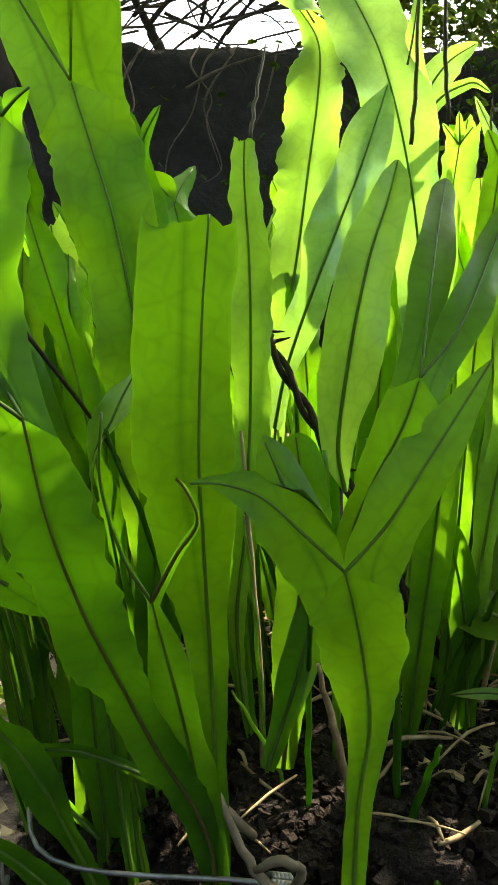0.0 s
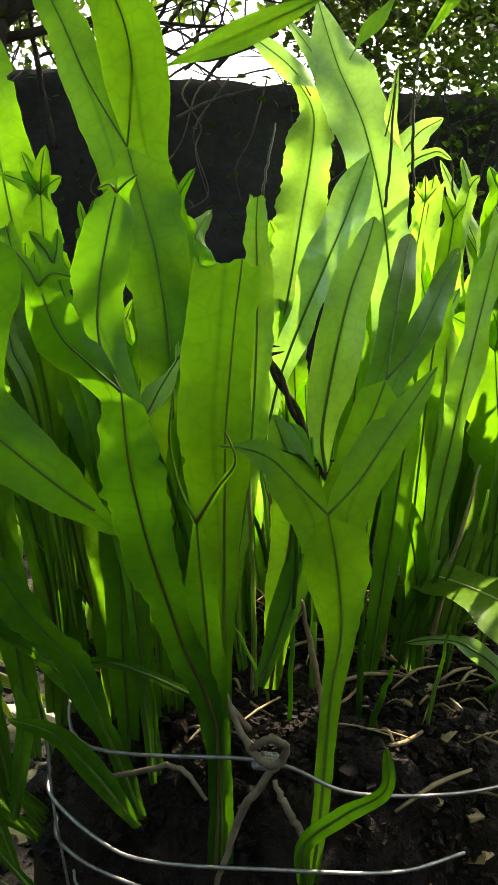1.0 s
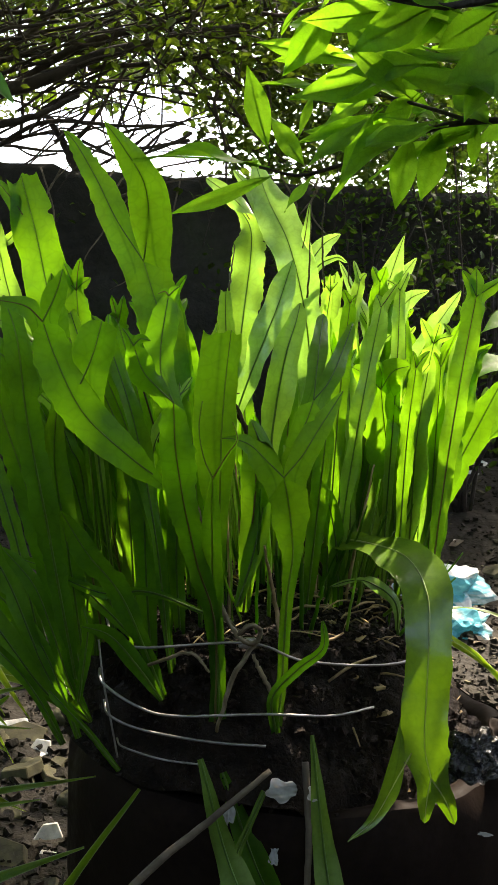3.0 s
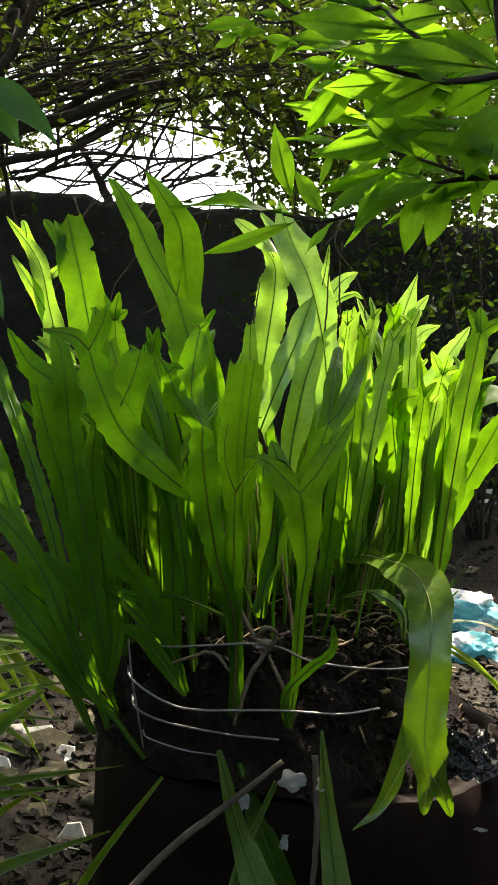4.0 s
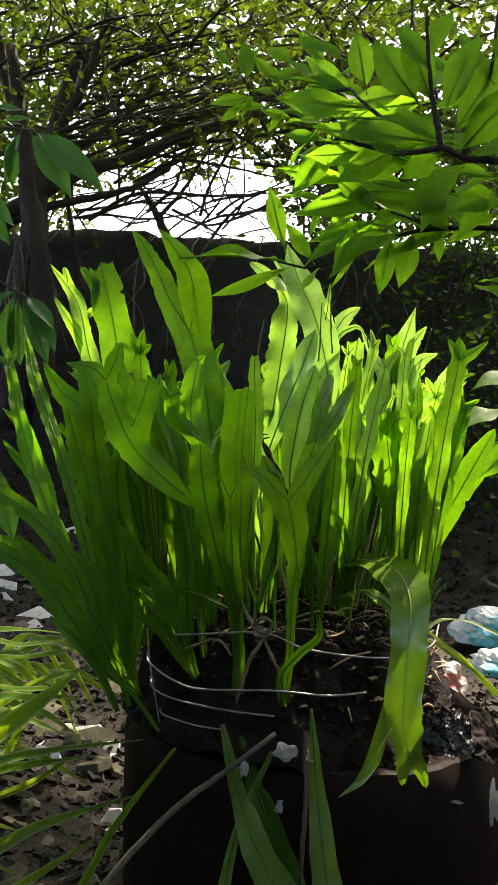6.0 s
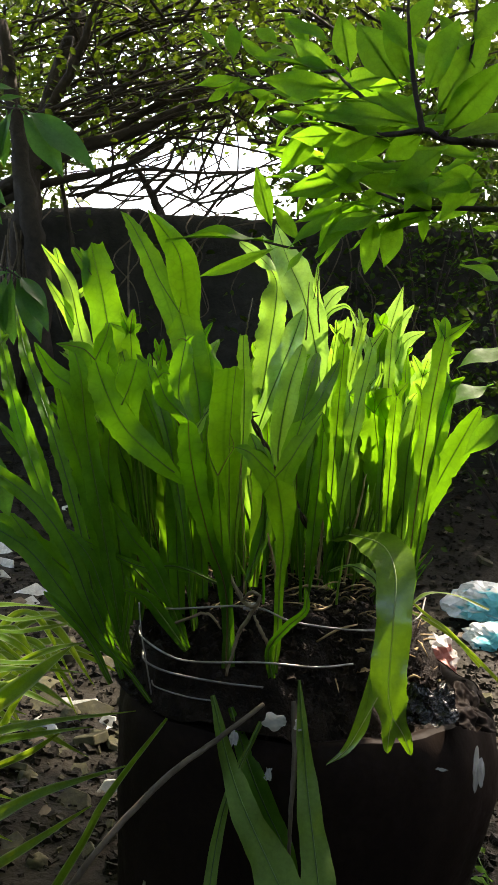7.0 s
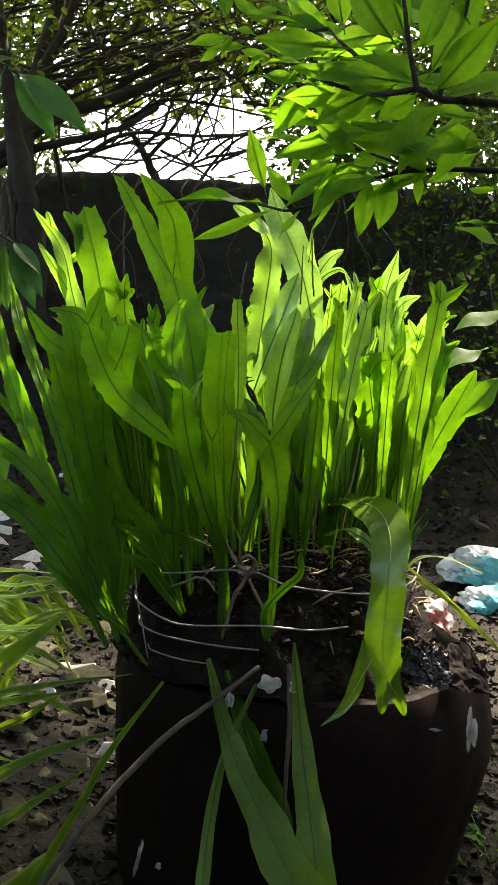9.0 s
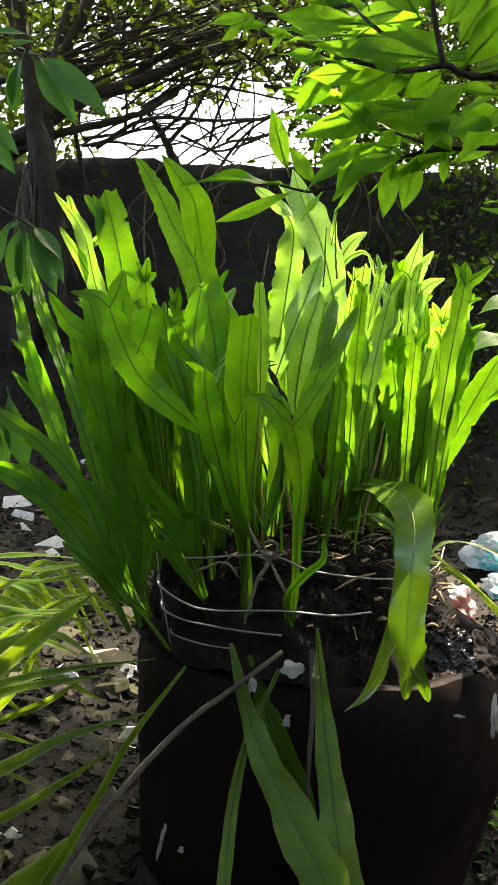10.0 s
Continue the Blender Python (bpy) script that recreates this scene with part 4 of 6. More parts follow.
frond([(0.155, 0.470, 0.450), (0.150, 0.465, 0.490), (0.125, 0.470, 0.508), (0.105, 0.480, 0.507), (0.085, 0.500, 0.494)], [0.0021, 0.0099, 0.0128, 0.0093, 0.0015], fold=0.1, tone=1, upface=1)
frond([(-0.035, 0.325, 0.382), (-0.003, 0.300, 0.295), (0.046, 0.250, 0.227), (0.102, 0.190, 0.164)], [0.0051, 0.0240, 0.0446, 0.0556], fold=0.2, tone=2)
frond([(0.062, 0.330, 0.406), (0.076, 0.300, 0.309), (0.094, 0.250, 0.226), (0.109, 0.200, 0.158)], [0.0032, 0.0212, 0.0348, 0.0459], fold=0.25, tone=2)
frond([(-0.015, 0.335, 0.366), (0.018, 0.320, 0.288), (0.051, 0.310, 0.228), (0.072, 0.310, 0.190)], [0.0065, 0.0257, 0.0217, 0.0038], fold=0.2, tone=0.5)
frond([(0.022, 0.320, 0.358), (-0.009, 0.300, 0.281), (-0.020, 0.270, 0.209), (-0.021, 0.220, 0.128)], [0.0051, 0.0089, 0.0137, 0.0155], fold=0.3, tone=2)
frond([(0.031, 0.340, 0.402), (0.026, 0.335, 0.436), (0.046, 0.320, 0.468), (0.066, 0.310, 0.491), (0.065, 0.310, 0.515)], [0.0077, 0.0090, 0.0094, 0.0074, 0.0049], fold=0.3, tone=0.3)
frond([(-0.107, 0.335, 0.364), (-0.133, 0.330, 0.399), (-0.151, 0.330, 0.418), (-0.169, 0.330, 0.437)], [0.0046, 0.0059, 0.0078, 0.0078], fold=0.3, tone=0.2)
frond([(-0.148, 0.360, 0.381), (-0.166, 0.360, 0.429), (-0.181, 0.360, 0.462), (-0.200, 0.360, 0.495)], [0.0058, 0.0096, 0.0116, 0.0068], fold=0.3, tone=0.25)
frond([(-0.164, 0.370, 0.370), (-0.186, 0.370, 0.410), (-0.211, 0.370, 0.443), (-0.250, 0.370, 0.476)], [0.0059, 0.0098, 0.0127, 0.0078], fold=0.3, tone=0.25)

frond([(0.192, 0.570, 0.491), (0.194, 0.565, 0.527), (0.199, 0.560, 0.575), (0.208, 0.555, 0.652), (0.218, 0.550, 0.731), (0.227, 0.550, 0.787)], [0.0077, 0.0123, 0.0228, 0.0316, 0.0268, 0.0044], fold=0.2, tone=0.9, turn=8)
frond([(0.194, 0.600, 0.489), (0.200, 0.600, 0.525), (0.212, 0.600, 0.566), (0.234, 0.600, 0.618), (0.262, 0.610, 0.673), (0.284, 0.620, 0.715)], [0.0079, 0.0126, 0.0236, 0.0359, 0.0344, 0.0125], fold=0.2, tone=0.6, turn=0)
frond([(0.183, 0.600, 0.480), (0.184, 0.600, 0.544), (0.187, 0.610, 0.639), (0.197, 0.620, 0.718), (0.202, 0.620, 0.753)], [0.0071, 0.0189, 0.0331, 0.0316, 0.0205], fold=0.2, tone=0.9, turn=-12, crest=3)
frond([(-0.184, 0.420, 0.413), (-0.210, 0.420, 0.466), (-0.254, 0.415, 0.507), (-0.296, 0.410, 0.538), (-0.337, 0.400, 0.556), (-0.359, 0.400, 0.563)], [0.0062, 0.0174, 0.0266, 0.0266, 0.0203, 0.0061], fold=0.25, tone=0.5, turn=10)
# slender crested fronds through the shaded side and the middle of the clump; shade put into darker tints on the left
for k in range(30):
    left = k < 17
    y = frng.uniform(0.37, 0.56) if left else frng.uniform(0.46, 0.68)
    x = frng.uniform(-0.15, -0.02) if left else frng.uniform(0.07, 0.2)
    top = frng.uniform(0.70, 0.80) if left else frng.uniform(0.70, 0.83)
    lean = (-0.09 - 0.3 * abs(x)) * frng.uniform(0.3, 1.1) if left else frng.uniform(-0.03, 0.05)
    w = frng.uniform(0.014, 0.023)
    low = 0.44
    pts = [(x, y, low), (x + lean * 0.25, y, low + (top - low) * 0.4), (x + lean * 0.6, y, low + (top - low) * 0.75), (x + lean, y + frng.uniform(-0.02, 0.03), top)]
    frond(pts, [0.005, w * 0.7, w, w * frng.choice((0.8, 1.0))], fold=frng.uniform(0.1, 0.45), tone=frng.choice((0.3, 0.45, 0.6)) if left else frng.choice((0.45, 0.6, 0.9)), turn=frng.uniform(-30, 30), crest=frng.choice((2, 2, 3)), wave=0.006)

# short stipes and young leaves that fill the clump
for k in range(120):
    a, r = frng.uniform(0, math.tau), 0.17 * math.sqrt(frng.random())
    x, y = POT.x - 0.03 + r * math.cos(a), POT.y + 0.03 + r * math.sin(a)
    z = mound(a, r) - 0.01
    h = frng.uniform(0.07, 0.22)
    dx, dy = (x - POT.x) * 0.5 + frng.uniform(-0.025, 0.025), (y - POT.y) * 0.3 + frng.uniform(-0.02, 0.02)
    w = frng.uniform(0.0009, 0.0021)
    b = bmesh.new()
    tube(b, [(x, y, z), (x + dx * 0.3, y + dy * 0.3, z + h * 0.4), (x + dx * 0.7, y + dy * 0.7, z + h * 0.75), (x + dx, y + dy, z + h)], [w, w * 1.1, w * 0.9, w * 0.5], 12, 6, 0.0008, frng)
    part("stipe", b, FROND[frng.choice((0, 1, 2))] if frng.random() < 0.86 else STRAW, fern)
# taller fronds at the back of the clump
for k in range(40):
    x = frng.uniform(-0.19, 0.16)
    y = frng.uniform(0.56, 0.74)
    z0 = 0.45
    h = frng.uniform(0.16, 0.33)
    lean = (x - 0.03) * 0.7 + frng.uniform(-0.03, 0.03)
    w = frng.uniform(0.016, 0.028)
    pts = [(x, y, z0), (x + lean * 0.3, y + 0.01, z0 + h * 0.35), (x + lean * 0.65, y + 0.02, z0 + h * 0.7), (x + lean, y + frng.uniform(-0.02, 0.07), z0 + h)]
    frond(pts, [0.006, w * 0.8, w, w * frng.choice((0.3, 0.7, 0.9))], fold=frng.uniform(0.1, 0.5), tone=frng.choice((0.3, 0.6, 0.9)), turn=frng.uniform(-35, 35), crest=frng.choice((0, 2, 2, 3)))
# broad young fronds among the sunlit crests, the sun on them put into paler tints
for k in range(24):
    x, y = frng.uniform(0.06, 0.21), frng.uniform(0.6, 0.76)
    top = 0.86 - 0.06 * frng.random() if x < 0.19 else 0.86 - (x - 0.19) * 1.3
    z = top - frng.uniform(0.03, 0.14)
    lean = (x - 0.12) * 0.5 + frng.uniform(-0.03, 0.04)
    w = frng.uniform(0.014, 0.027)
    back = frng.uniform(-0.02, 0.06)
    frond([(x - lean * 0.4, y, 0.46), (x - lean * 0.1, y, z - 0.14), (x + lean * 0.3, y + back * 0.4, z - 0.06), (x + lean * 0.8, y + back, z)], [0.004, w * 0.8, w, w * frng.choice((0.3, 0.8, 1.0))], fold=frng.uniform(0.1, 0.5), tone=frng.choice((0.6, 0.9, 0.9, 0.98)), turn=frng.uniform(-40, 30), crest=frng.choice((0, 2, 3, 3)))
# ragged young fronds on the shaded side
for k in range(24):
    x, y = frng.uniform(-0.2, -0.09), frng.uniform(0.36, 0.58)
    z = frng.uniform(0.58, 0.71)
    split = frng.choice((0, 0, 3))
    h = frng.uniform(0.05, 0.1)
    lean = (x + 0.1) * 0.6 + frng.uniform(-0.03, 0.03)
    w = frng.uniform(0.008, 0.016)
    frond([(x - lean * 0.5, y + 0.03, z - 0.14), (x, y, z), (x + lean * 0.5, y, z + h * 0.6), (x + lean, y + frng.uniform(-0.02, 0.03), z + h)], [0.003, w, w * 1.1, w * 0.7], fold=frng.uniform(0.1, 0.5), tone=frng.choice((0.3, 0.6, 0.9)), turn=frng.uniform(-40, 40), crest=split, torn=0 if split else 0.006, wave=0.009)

# thin brown spikes: old midribs left standing
for pts in ([(-0.029, 0.457, 0.795), (-0.028, 0.465, 0.815), (-0.026, 0.483, 0.842)], [(0.062, 0.44, 0.80), (0.058, 0.44, 0.84), (0.058, 0.439, 0.883)], [(0.12, 0.70, 0.80), (0.108, 0.69, 0.825), (0.104, 0.664, 0.842)], [(0.18, 0.71, 0.79), (0.19, 0.71, 0.82), (0.199, 0.716, 0.857)], [(0.046, 0.44, 0.79), (0.047, 0.44, 0.82), (0.047, 0.44, 0.86)]):
    b = bmesh.new()
    tube(b, pts, [0.001, 0.0009, 0.0005], 12, 6, 0.0007, frng)
    part("bare_midrib", b, RIB_BROWN, fern, "bare brown midrib of an eaten frond")

# barbed wire leaning through the clump
barb = tagged(new("barbed_wire"), "short length of dark rusty barbed wire leaning through the fern", "barbed wire")
A, B = Vector((-0.033, 0.55, 0.695)), Vector((0.10, 0.55, 0.465))
for ph in (0, math.pi):
    b = bmesh.new()
    n = 60
    ax = (B - A).normalized()
    s1 = ax.cross(Vector((0, 1, 0))).normalized()
    s2 = ax.cross(s1)
    tube(b, [A + (B - A) * (i / n) + (s1 * math.cos(ph + i * 0.5) + s2 * math.sin(ph + i * 0.5)) * 0.0022 for i in range(n + 1)], [0.0021] * (n + 1), 90, 6)
    part("strand", b, RUST, barb)
for f in (0.0, 0.03, 0.36):
    c = A + (B - A) * f
    b = bmesh.new()
    for k in range(4):
        d = Vector((math.cos(k * 1.57 + f * 9), 0.5 * math.sin(k * 2.2), math.sin(k * 1.57 + f * 9))) * 0.013
        tube(b, [c - d * 0.1, c + d * 0.5, c + d], [0.0014, 0.0012, 0.0003], 5, 6)
    tube(b, [c + (s1 * math.cos(i) + s2 * math.sin(i)) * 0.004 + ax * (i * 0.0006 - 0.003) for i in range(12)], [0.0012] * 12, 24, 6)
    part("barb", b, RUST, barb)
bm = bmesh.new()
tube(bm, [(-0.104, 0.31, 0.735), (-0.098, 0.34, 0.710), (-0.092, 0.40, 0.666), (-0.085, 0.44, 0.627)], [0.0009] * 4, 24, 6)
thing("thin_wire", bm, RUST, "thin dark wire through the fronds", "wire")
bm = bmesh.new()
tube(bm, [(-0.082, 0.4, 0.677), (-0.089, 0.4, 0.667), (-0.093, 0.4, 0.656), (-0.093, 0.4, 0.65)], [0.0008] * 4, 12, 5)
thing("plastic_tie", bm, solid_material("teal_plastic", ((0.3, (0.01, 0.35, 0.33)), (0.7, (0.02, 0.45, 0.42))), 40, (0.3, 0.4), 0.1, 0.001), "teal plastic tie caught on a stalk", "plastic tie")


# ---- rubble, shards and litter ----
def shard(x, y, s, mat, flat=0.18, tilt=(0, 0), yaw=0.0, name="tile_shard", label="", category="tile shard", z=None, corners=5):
    bm = bmesh.new()
    loop = []
    for k in range(corners):
        a = math.tau * (k + rng.uniform(-0.25, 0.25)) / corners
        loop.append((math.cos(a) * s * rng.uniform(0.75, 1.1), math.sin(a) * s * rng.uniform(0.6, 0.95)))
    lo = [bm.verts.new((u, v, 0)) for u, v in loop]
    hi = [bm.verts.new((u * rng.uniform(0.9, 1), v * rng.uniform(0.9, 1), s * flat * rng.uniform(0.85, 1.1))) for u, v in loop]
    bm.faces.new(lo[::-1])
    bm.faces.new(hi)
    for k in range(corners):
        bm.faces.new((lo[k], lo[(k + 1) % corners], hi[(k + 1) % corners], hi[k]))
    bmesh.ops.bevel(bm, geom=list(bm.edges), offset=s * 0.03, segments=1, affect="EDGES")
    ob = thing(name, bm, mat, label, category, "rubble", smooth=False)
    ob.matrix_world = Matrix.Translation((x, y, (ground_height(x, y) - 0.004) if z is None else z)) @ Euler((radians(tilt[0]), radians(tilt[1]), yaw)).to_matrix().to_4x4()
    return ob


def boulder(x, y, s, mat, name="stone", label="", category="stone", z=None, squash=(1, 0.8, 0.6), group="rubble"):
    bm = bmesh.new()
    bmesh.ops.create_icosphere(bm, subdivisions=3, radius=1)
    off = rng.uniform(0, 50)
    for v in bm.verts:
        d = v.co.normalized()
        k = 1 + 0.35 * noise.noise(d * 1.3 + Vector((off, 0, 0))) + 0.12 * noise.noise(d * 4 + Vector((0, off, 0))) + 0.05 * noise.noise(d * 11 + Vector((off, off, 0)))
        c = d * k
        c = Vector((round(c.x * 2.2) / 2.2 * 0.35 + c.x * 0.65, round(c.y * 2.2) / 2.2 * 0.35 + c.y * 0.65, round(c.z * 2.2) / 2.2 * 0.35 + c.z * 0.65))
        v.co = Vector((c.x * squash[0], c.y * squash[1], c.z * squash[2])) * s
    ob = thing(name, bm, mat, label, category, group)
    ob.matrix_world = Matrix.Translation((x, y, ground_height(x, y) + s * squash[2] * 0.35 if z is None else z)) @ Euler((rng.uniform(-0.3, 0.3), rng.uniform(-0.3, 0.3), rng.uniform(0, 6))).to_matrix().to_4x4()
    return ob


PALE = "broken pale wall-tile shard lying on the earth"
FLAT = "flat broken grey-green stone on the earth"
for x, y, s, sort in [(-1.29, 2.80, 0.031, 'T'), (-1.06, 2.33, 0.040, 'T'), (-0.86, 2.08, 0.049, 'T'), (-0.45, 1.04, 0.029, 'S'), (-0.49, 0.93, 0.019, 'S'), (-0.27, 0.81, 0.018, 'T'), (-0.38, 0.62, 0.025, 'S'), (-0.36, 0.67, 0.018, 'S'), (-0.34, 0.47, 0.009, 'T'), (-0.36, 1.02, 0.023, 'S'), (-0.49, 1.24, 0.029, 'T'), (-0.55, 1.20, 0.019, 'T'), (-0.20, 0.55, 0.012, 'S'), (-0.58, 1.41, 0.024, 'S'), (-0.84, 1.85, 0.028, 'T')]:
    if sort == "T":
        shard(x, y, s, TILE, 0.16, (rng.uniform(25, 60), rng.uniform(-15, 15)), rng.uniform(-0.6, 0.6), label=PALE, corners=4)
    else:
        shard(x, y, s, STONE, 0.3, (rng.uniform(20, 50), rng.uniform(-15, 15)), rng.uniform(-0.6, 0.6), "broken_stone", FLAT, "stone")
for x, y, s, t in [(-1.10, 2.44, 0.06, 55), (-0.89, 2.17, 0.065, 50), (-1.18, 2.56, 0.07, 40), (-1.0, 2.9, 0.05, 40), (-0.284, 0.86, 0.032, 60), (-0.27, 0.80, 0.022, 50), (-0.43, 1.22, 0.05, 35), (-0.47, 1.05, 0.045, 45), (-0.36, 1.12, 0.028, 50),
                   (0.80, 3.25, 0.045, 35), (0.86, 3.2, 0.04, 30), (0.91, 3.3, 0.045, 45), (0.98, 2.9, 0.03, 40), (0.72, 2.7, 0.03, 20), (-0.55, 0.82, 0.03, 60), (-0.40, 0.53, 0.014, 50), (-0.15, 2.2, 0.05, 40), (-0.3, 2.6, 0.06, 45), (0.1, 2.5, 0.05, 40)]:
    shard(x, y, s, TILE, 0.14, (t, rng.uniform(-15, 15)), rng.uniform(-0.5, 0.5), label=PALE)
for x, y, s in [(-0.42, 0.98, 0.035), (-0.47, 0.90, 0.04), (-0.36, 0.93, 0.03), (-0.385, 0.645, 0.03), (-0.32, 1.05, 0.04), (-0.52, 1.2, 0.05), (-0.6, 1.5, 0.06), (-0.45, 1.5, 0.05), (-0.7, 1.8, 0.06), (-0.33, 0.70, 0.02), (-0.42, 0.78, 0.024), (-0.27, 0.98, 0.03), (-0.34, 1.3, 0.05), (-0.55, 2.0, 0.05), (-0.8, 2.4, 0.06), (0.46, 1.5, 0.035), (0.33, 1.35, 0.045), (0.55, 1.9, 0.05), (0.7, 2.3, 0.05), (0.4, 2.1, 0.04), (0.62, 2.7, 0.05), (0.8, 2.5, 0.05), (0.35, 0.95, 0.04)]:
    if rng.random() < 0.85:
        shard(x, y, s, STONE, 0.3, (rng.uniform(0, 40), rng.uniform(-20, 20)), rng.uniform(0, 6), "broken_stone", FLAT, "stone")
    else:
        boulder(x, y, s, STONE, label="rough grey-green stone half sunk in the earth")
spots = []
for _ in range(1500):
    x, y = rng.uniform(-1.6, 1.3), rng.uniform(0.35, 3.5)
    spots.append(((x, y, ground_height(x, y) + 0.002), rng.choice((0.003, 0.004, 0.006, 0.008, 0.014)) * rng.uniform(0.6, 1.2), 0.5))
chips("gravel", STONE, spots, "small grey rubble chips scattered on the earth", "gravel")
spots = []
for _ in range(9000):
    x, y = rng.uniform(-1.6, 1.3), rng.uniform(0.35, 3.5)
    spots.append(((x, y, ground_height(x, y) + 0.004), 0.003 + 0.012 * rng.random() ** 3, 0.6))
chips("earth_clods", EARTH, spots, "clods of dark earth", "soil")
spots = []
for _ in range(260):
    x, y = rng.uniform(-1.6, 1.3), rng.uniform(0.35, 3.5)
    spots.append(((x, y, ground_height(x, y) + 0.008), rng.uniform(0.01, 0.03), 0.05))
chips("dead_leaves", TWIG, spots, "fallen dry leaves on the earth", "leaf litter")

# rubble beside the planter
for k in range(64):
    x, y = rng.uniform(-0.75, -0.24), rng.uniform(0.3, 1.5)
    if rng.random() < 0.3:
        shard(x, y, rng.uniform(0.014, 0.036), TILE, 0.16, (rng.uniform(10, 60), rng.uniform(-20, 20)), rng.uniform(0, 6), label=PALE)
    elif rng.random() < 0.8:
        shard(x, y, rng.uniform(0.02, 0.06), STONE, 0.3, (rng.uniform(0, 55), rng.uniform(-20, 20)), rng.uniform(0, 6), "broken_stone", FLAT, "stone")
    else:
        boulder(x, y, rng.uniform(0.012, 0.032), STONE, label="rough grey-green stone half sunk in the earth")
spots = []
for _ in range(5000):
    x, y = rng.uniform(-0.9, 0.7), rng.uniform(0.2, 1.8)
    spots.append(((x, y, ground_height(x, y) + 0.004), 0.003 + 0.012 * rng.random() ** 3, 0.6))
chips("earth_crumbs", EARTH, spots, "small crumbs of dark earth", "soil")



def scrap(c, s, label, mat=SCRAP, squash=(1, 0.4, 0.5), ruffle=0.1, fine=18):
    bm = bmesh.new()
    bmesh.ops.create_grid(bm, x_segments=fine, y_segments=fine, size=1)
    off = rng.uniform(0, 40)
    for v in bm.verts:
        x, y = v.co.x, v.co.y
        g = math.atan2(y, x)
        f = (0.8 + 0.45 * noise.noise((math.cos(g) * 1.5, math.sin(g) * 1.5, off)) + 0.05 * noise.noise((math.cos(g) * 4, math.sin(g) * 4, off))) / max(1, math.hypot(x, y))
        v.co = Vector((x * f * squash[0], y * f * squash[1], ruffle * (noise.noise((x * 2.5, y * 2.5, off)) + 0.4 * noise.noise((x * 7, y * 7, off))))) * s
    ob = thing("plastic_scrap", bm, mat, label, "plastic scrap", "scraps")
    ob.matrix_world = Matrix.Translation(c) @ Euler((radians(60), 0, rng.uniform(-0.3, 0.3))).to_matrix().to_4x4()
    return ob


# white pieces standing for glints on the planter's front, and torn plastic
SCRAPS = (((0.037, 0.318, 0.361), 0.017, (1, 0.6, 1)), ((0.066, 0.318, 0.360), 0.009, (1, 1, 1)), ((0.033, 0.322, 0.301), 0.012, (0.45, 1, 1)), ((-0.123, 0.385, 0.096), 0.03, (0.12, 1, 1)), ((-0.093, 0.360, 0.103), 0.005, (1, 1, 1)), ((0.276, 0.405, 0.285), 0.03, (0.25, 1, 1)), ((0.229, 0.370, 0.300), 0.008, (1, 0.3, 1)), ((-0.008, 0.315, 0.338), 0.012, (0.5, 1, 1)))
for c, s, shape in SCRAPS:
    scrap(c, s, "thin white piece on the dark planter, for bright glints and torn plastic", SCRAP, shape)
for c, k, tilt in (((0.193, 0.340, 0.382), 0.028, (75, 20)), ((0.222, 0.372, 0.372), 0.03, (50, 35)), ((0.27, 0.425, 0.352), 0.044, (30, 30))):
    flap = scrap(c, k, "crumpled flap of glossy black plastic on the planter's shoulder", GLOSS_BLACK if k < 0.04 else PLASTIC, (0.8, 1.1, 1), 0.17, 44)
    flap.name = "plastic_flap"
    flap.matrix_world = Matrix.Translation(c) @ Euler((radians(tilt[0]), radians(tilt[1]), rng.uniform(-0.4, 0.4))).to_matrix().to_4x4()


def bag(c, size, mat, label):
    bm = bmesh.new()
    bmesh.ops.create_icosphere(bm, subdivisions=4, radius=1)
    off = rng.uniform(0, 60)
    for v in bm.verts:
        d = v.co.normalized()
        r = 1 + 0.35 * noise.noise(d * 1.6 + Vector((off, 0, 0)))
        r += 0.22 * noise.noise(d * 3.1 + Vector((0, off, 0))) - 0.25 * abs(noise.noise(d * 4.3 + Vector((off, off, 0)))) + 0.07 * noise.noise(d * 9 + Vector((off, 0, off)))
        v.co = Vector((d.x * r * size[0], d.y * r * size[1], max(-0.35, d.z * r) * size[2]))
    ob = thing("plastic_bag", bm, mat, label, "plastic bag", "litter bags", smooth=False)
    ob.matrix_world = Matrix.Translation(c)
    return ob


bag((0.57, 2.2, 0.055), (0.13, 0.12, 0.08), BAG_TEAL, "crumpled white and teal plastic bag on the earth")
bag((0.56, 1.95, 0.02), (0.09, 0.09, 0.045), BAG_TEAL, "crumpled white and teal plastic wrapper on the earth")
bag((0.325, 1.58, 0.05), (0.085, 0.07, 0.07), BAG_RED, "crumpled clear plastic bag with a red print on the earth")


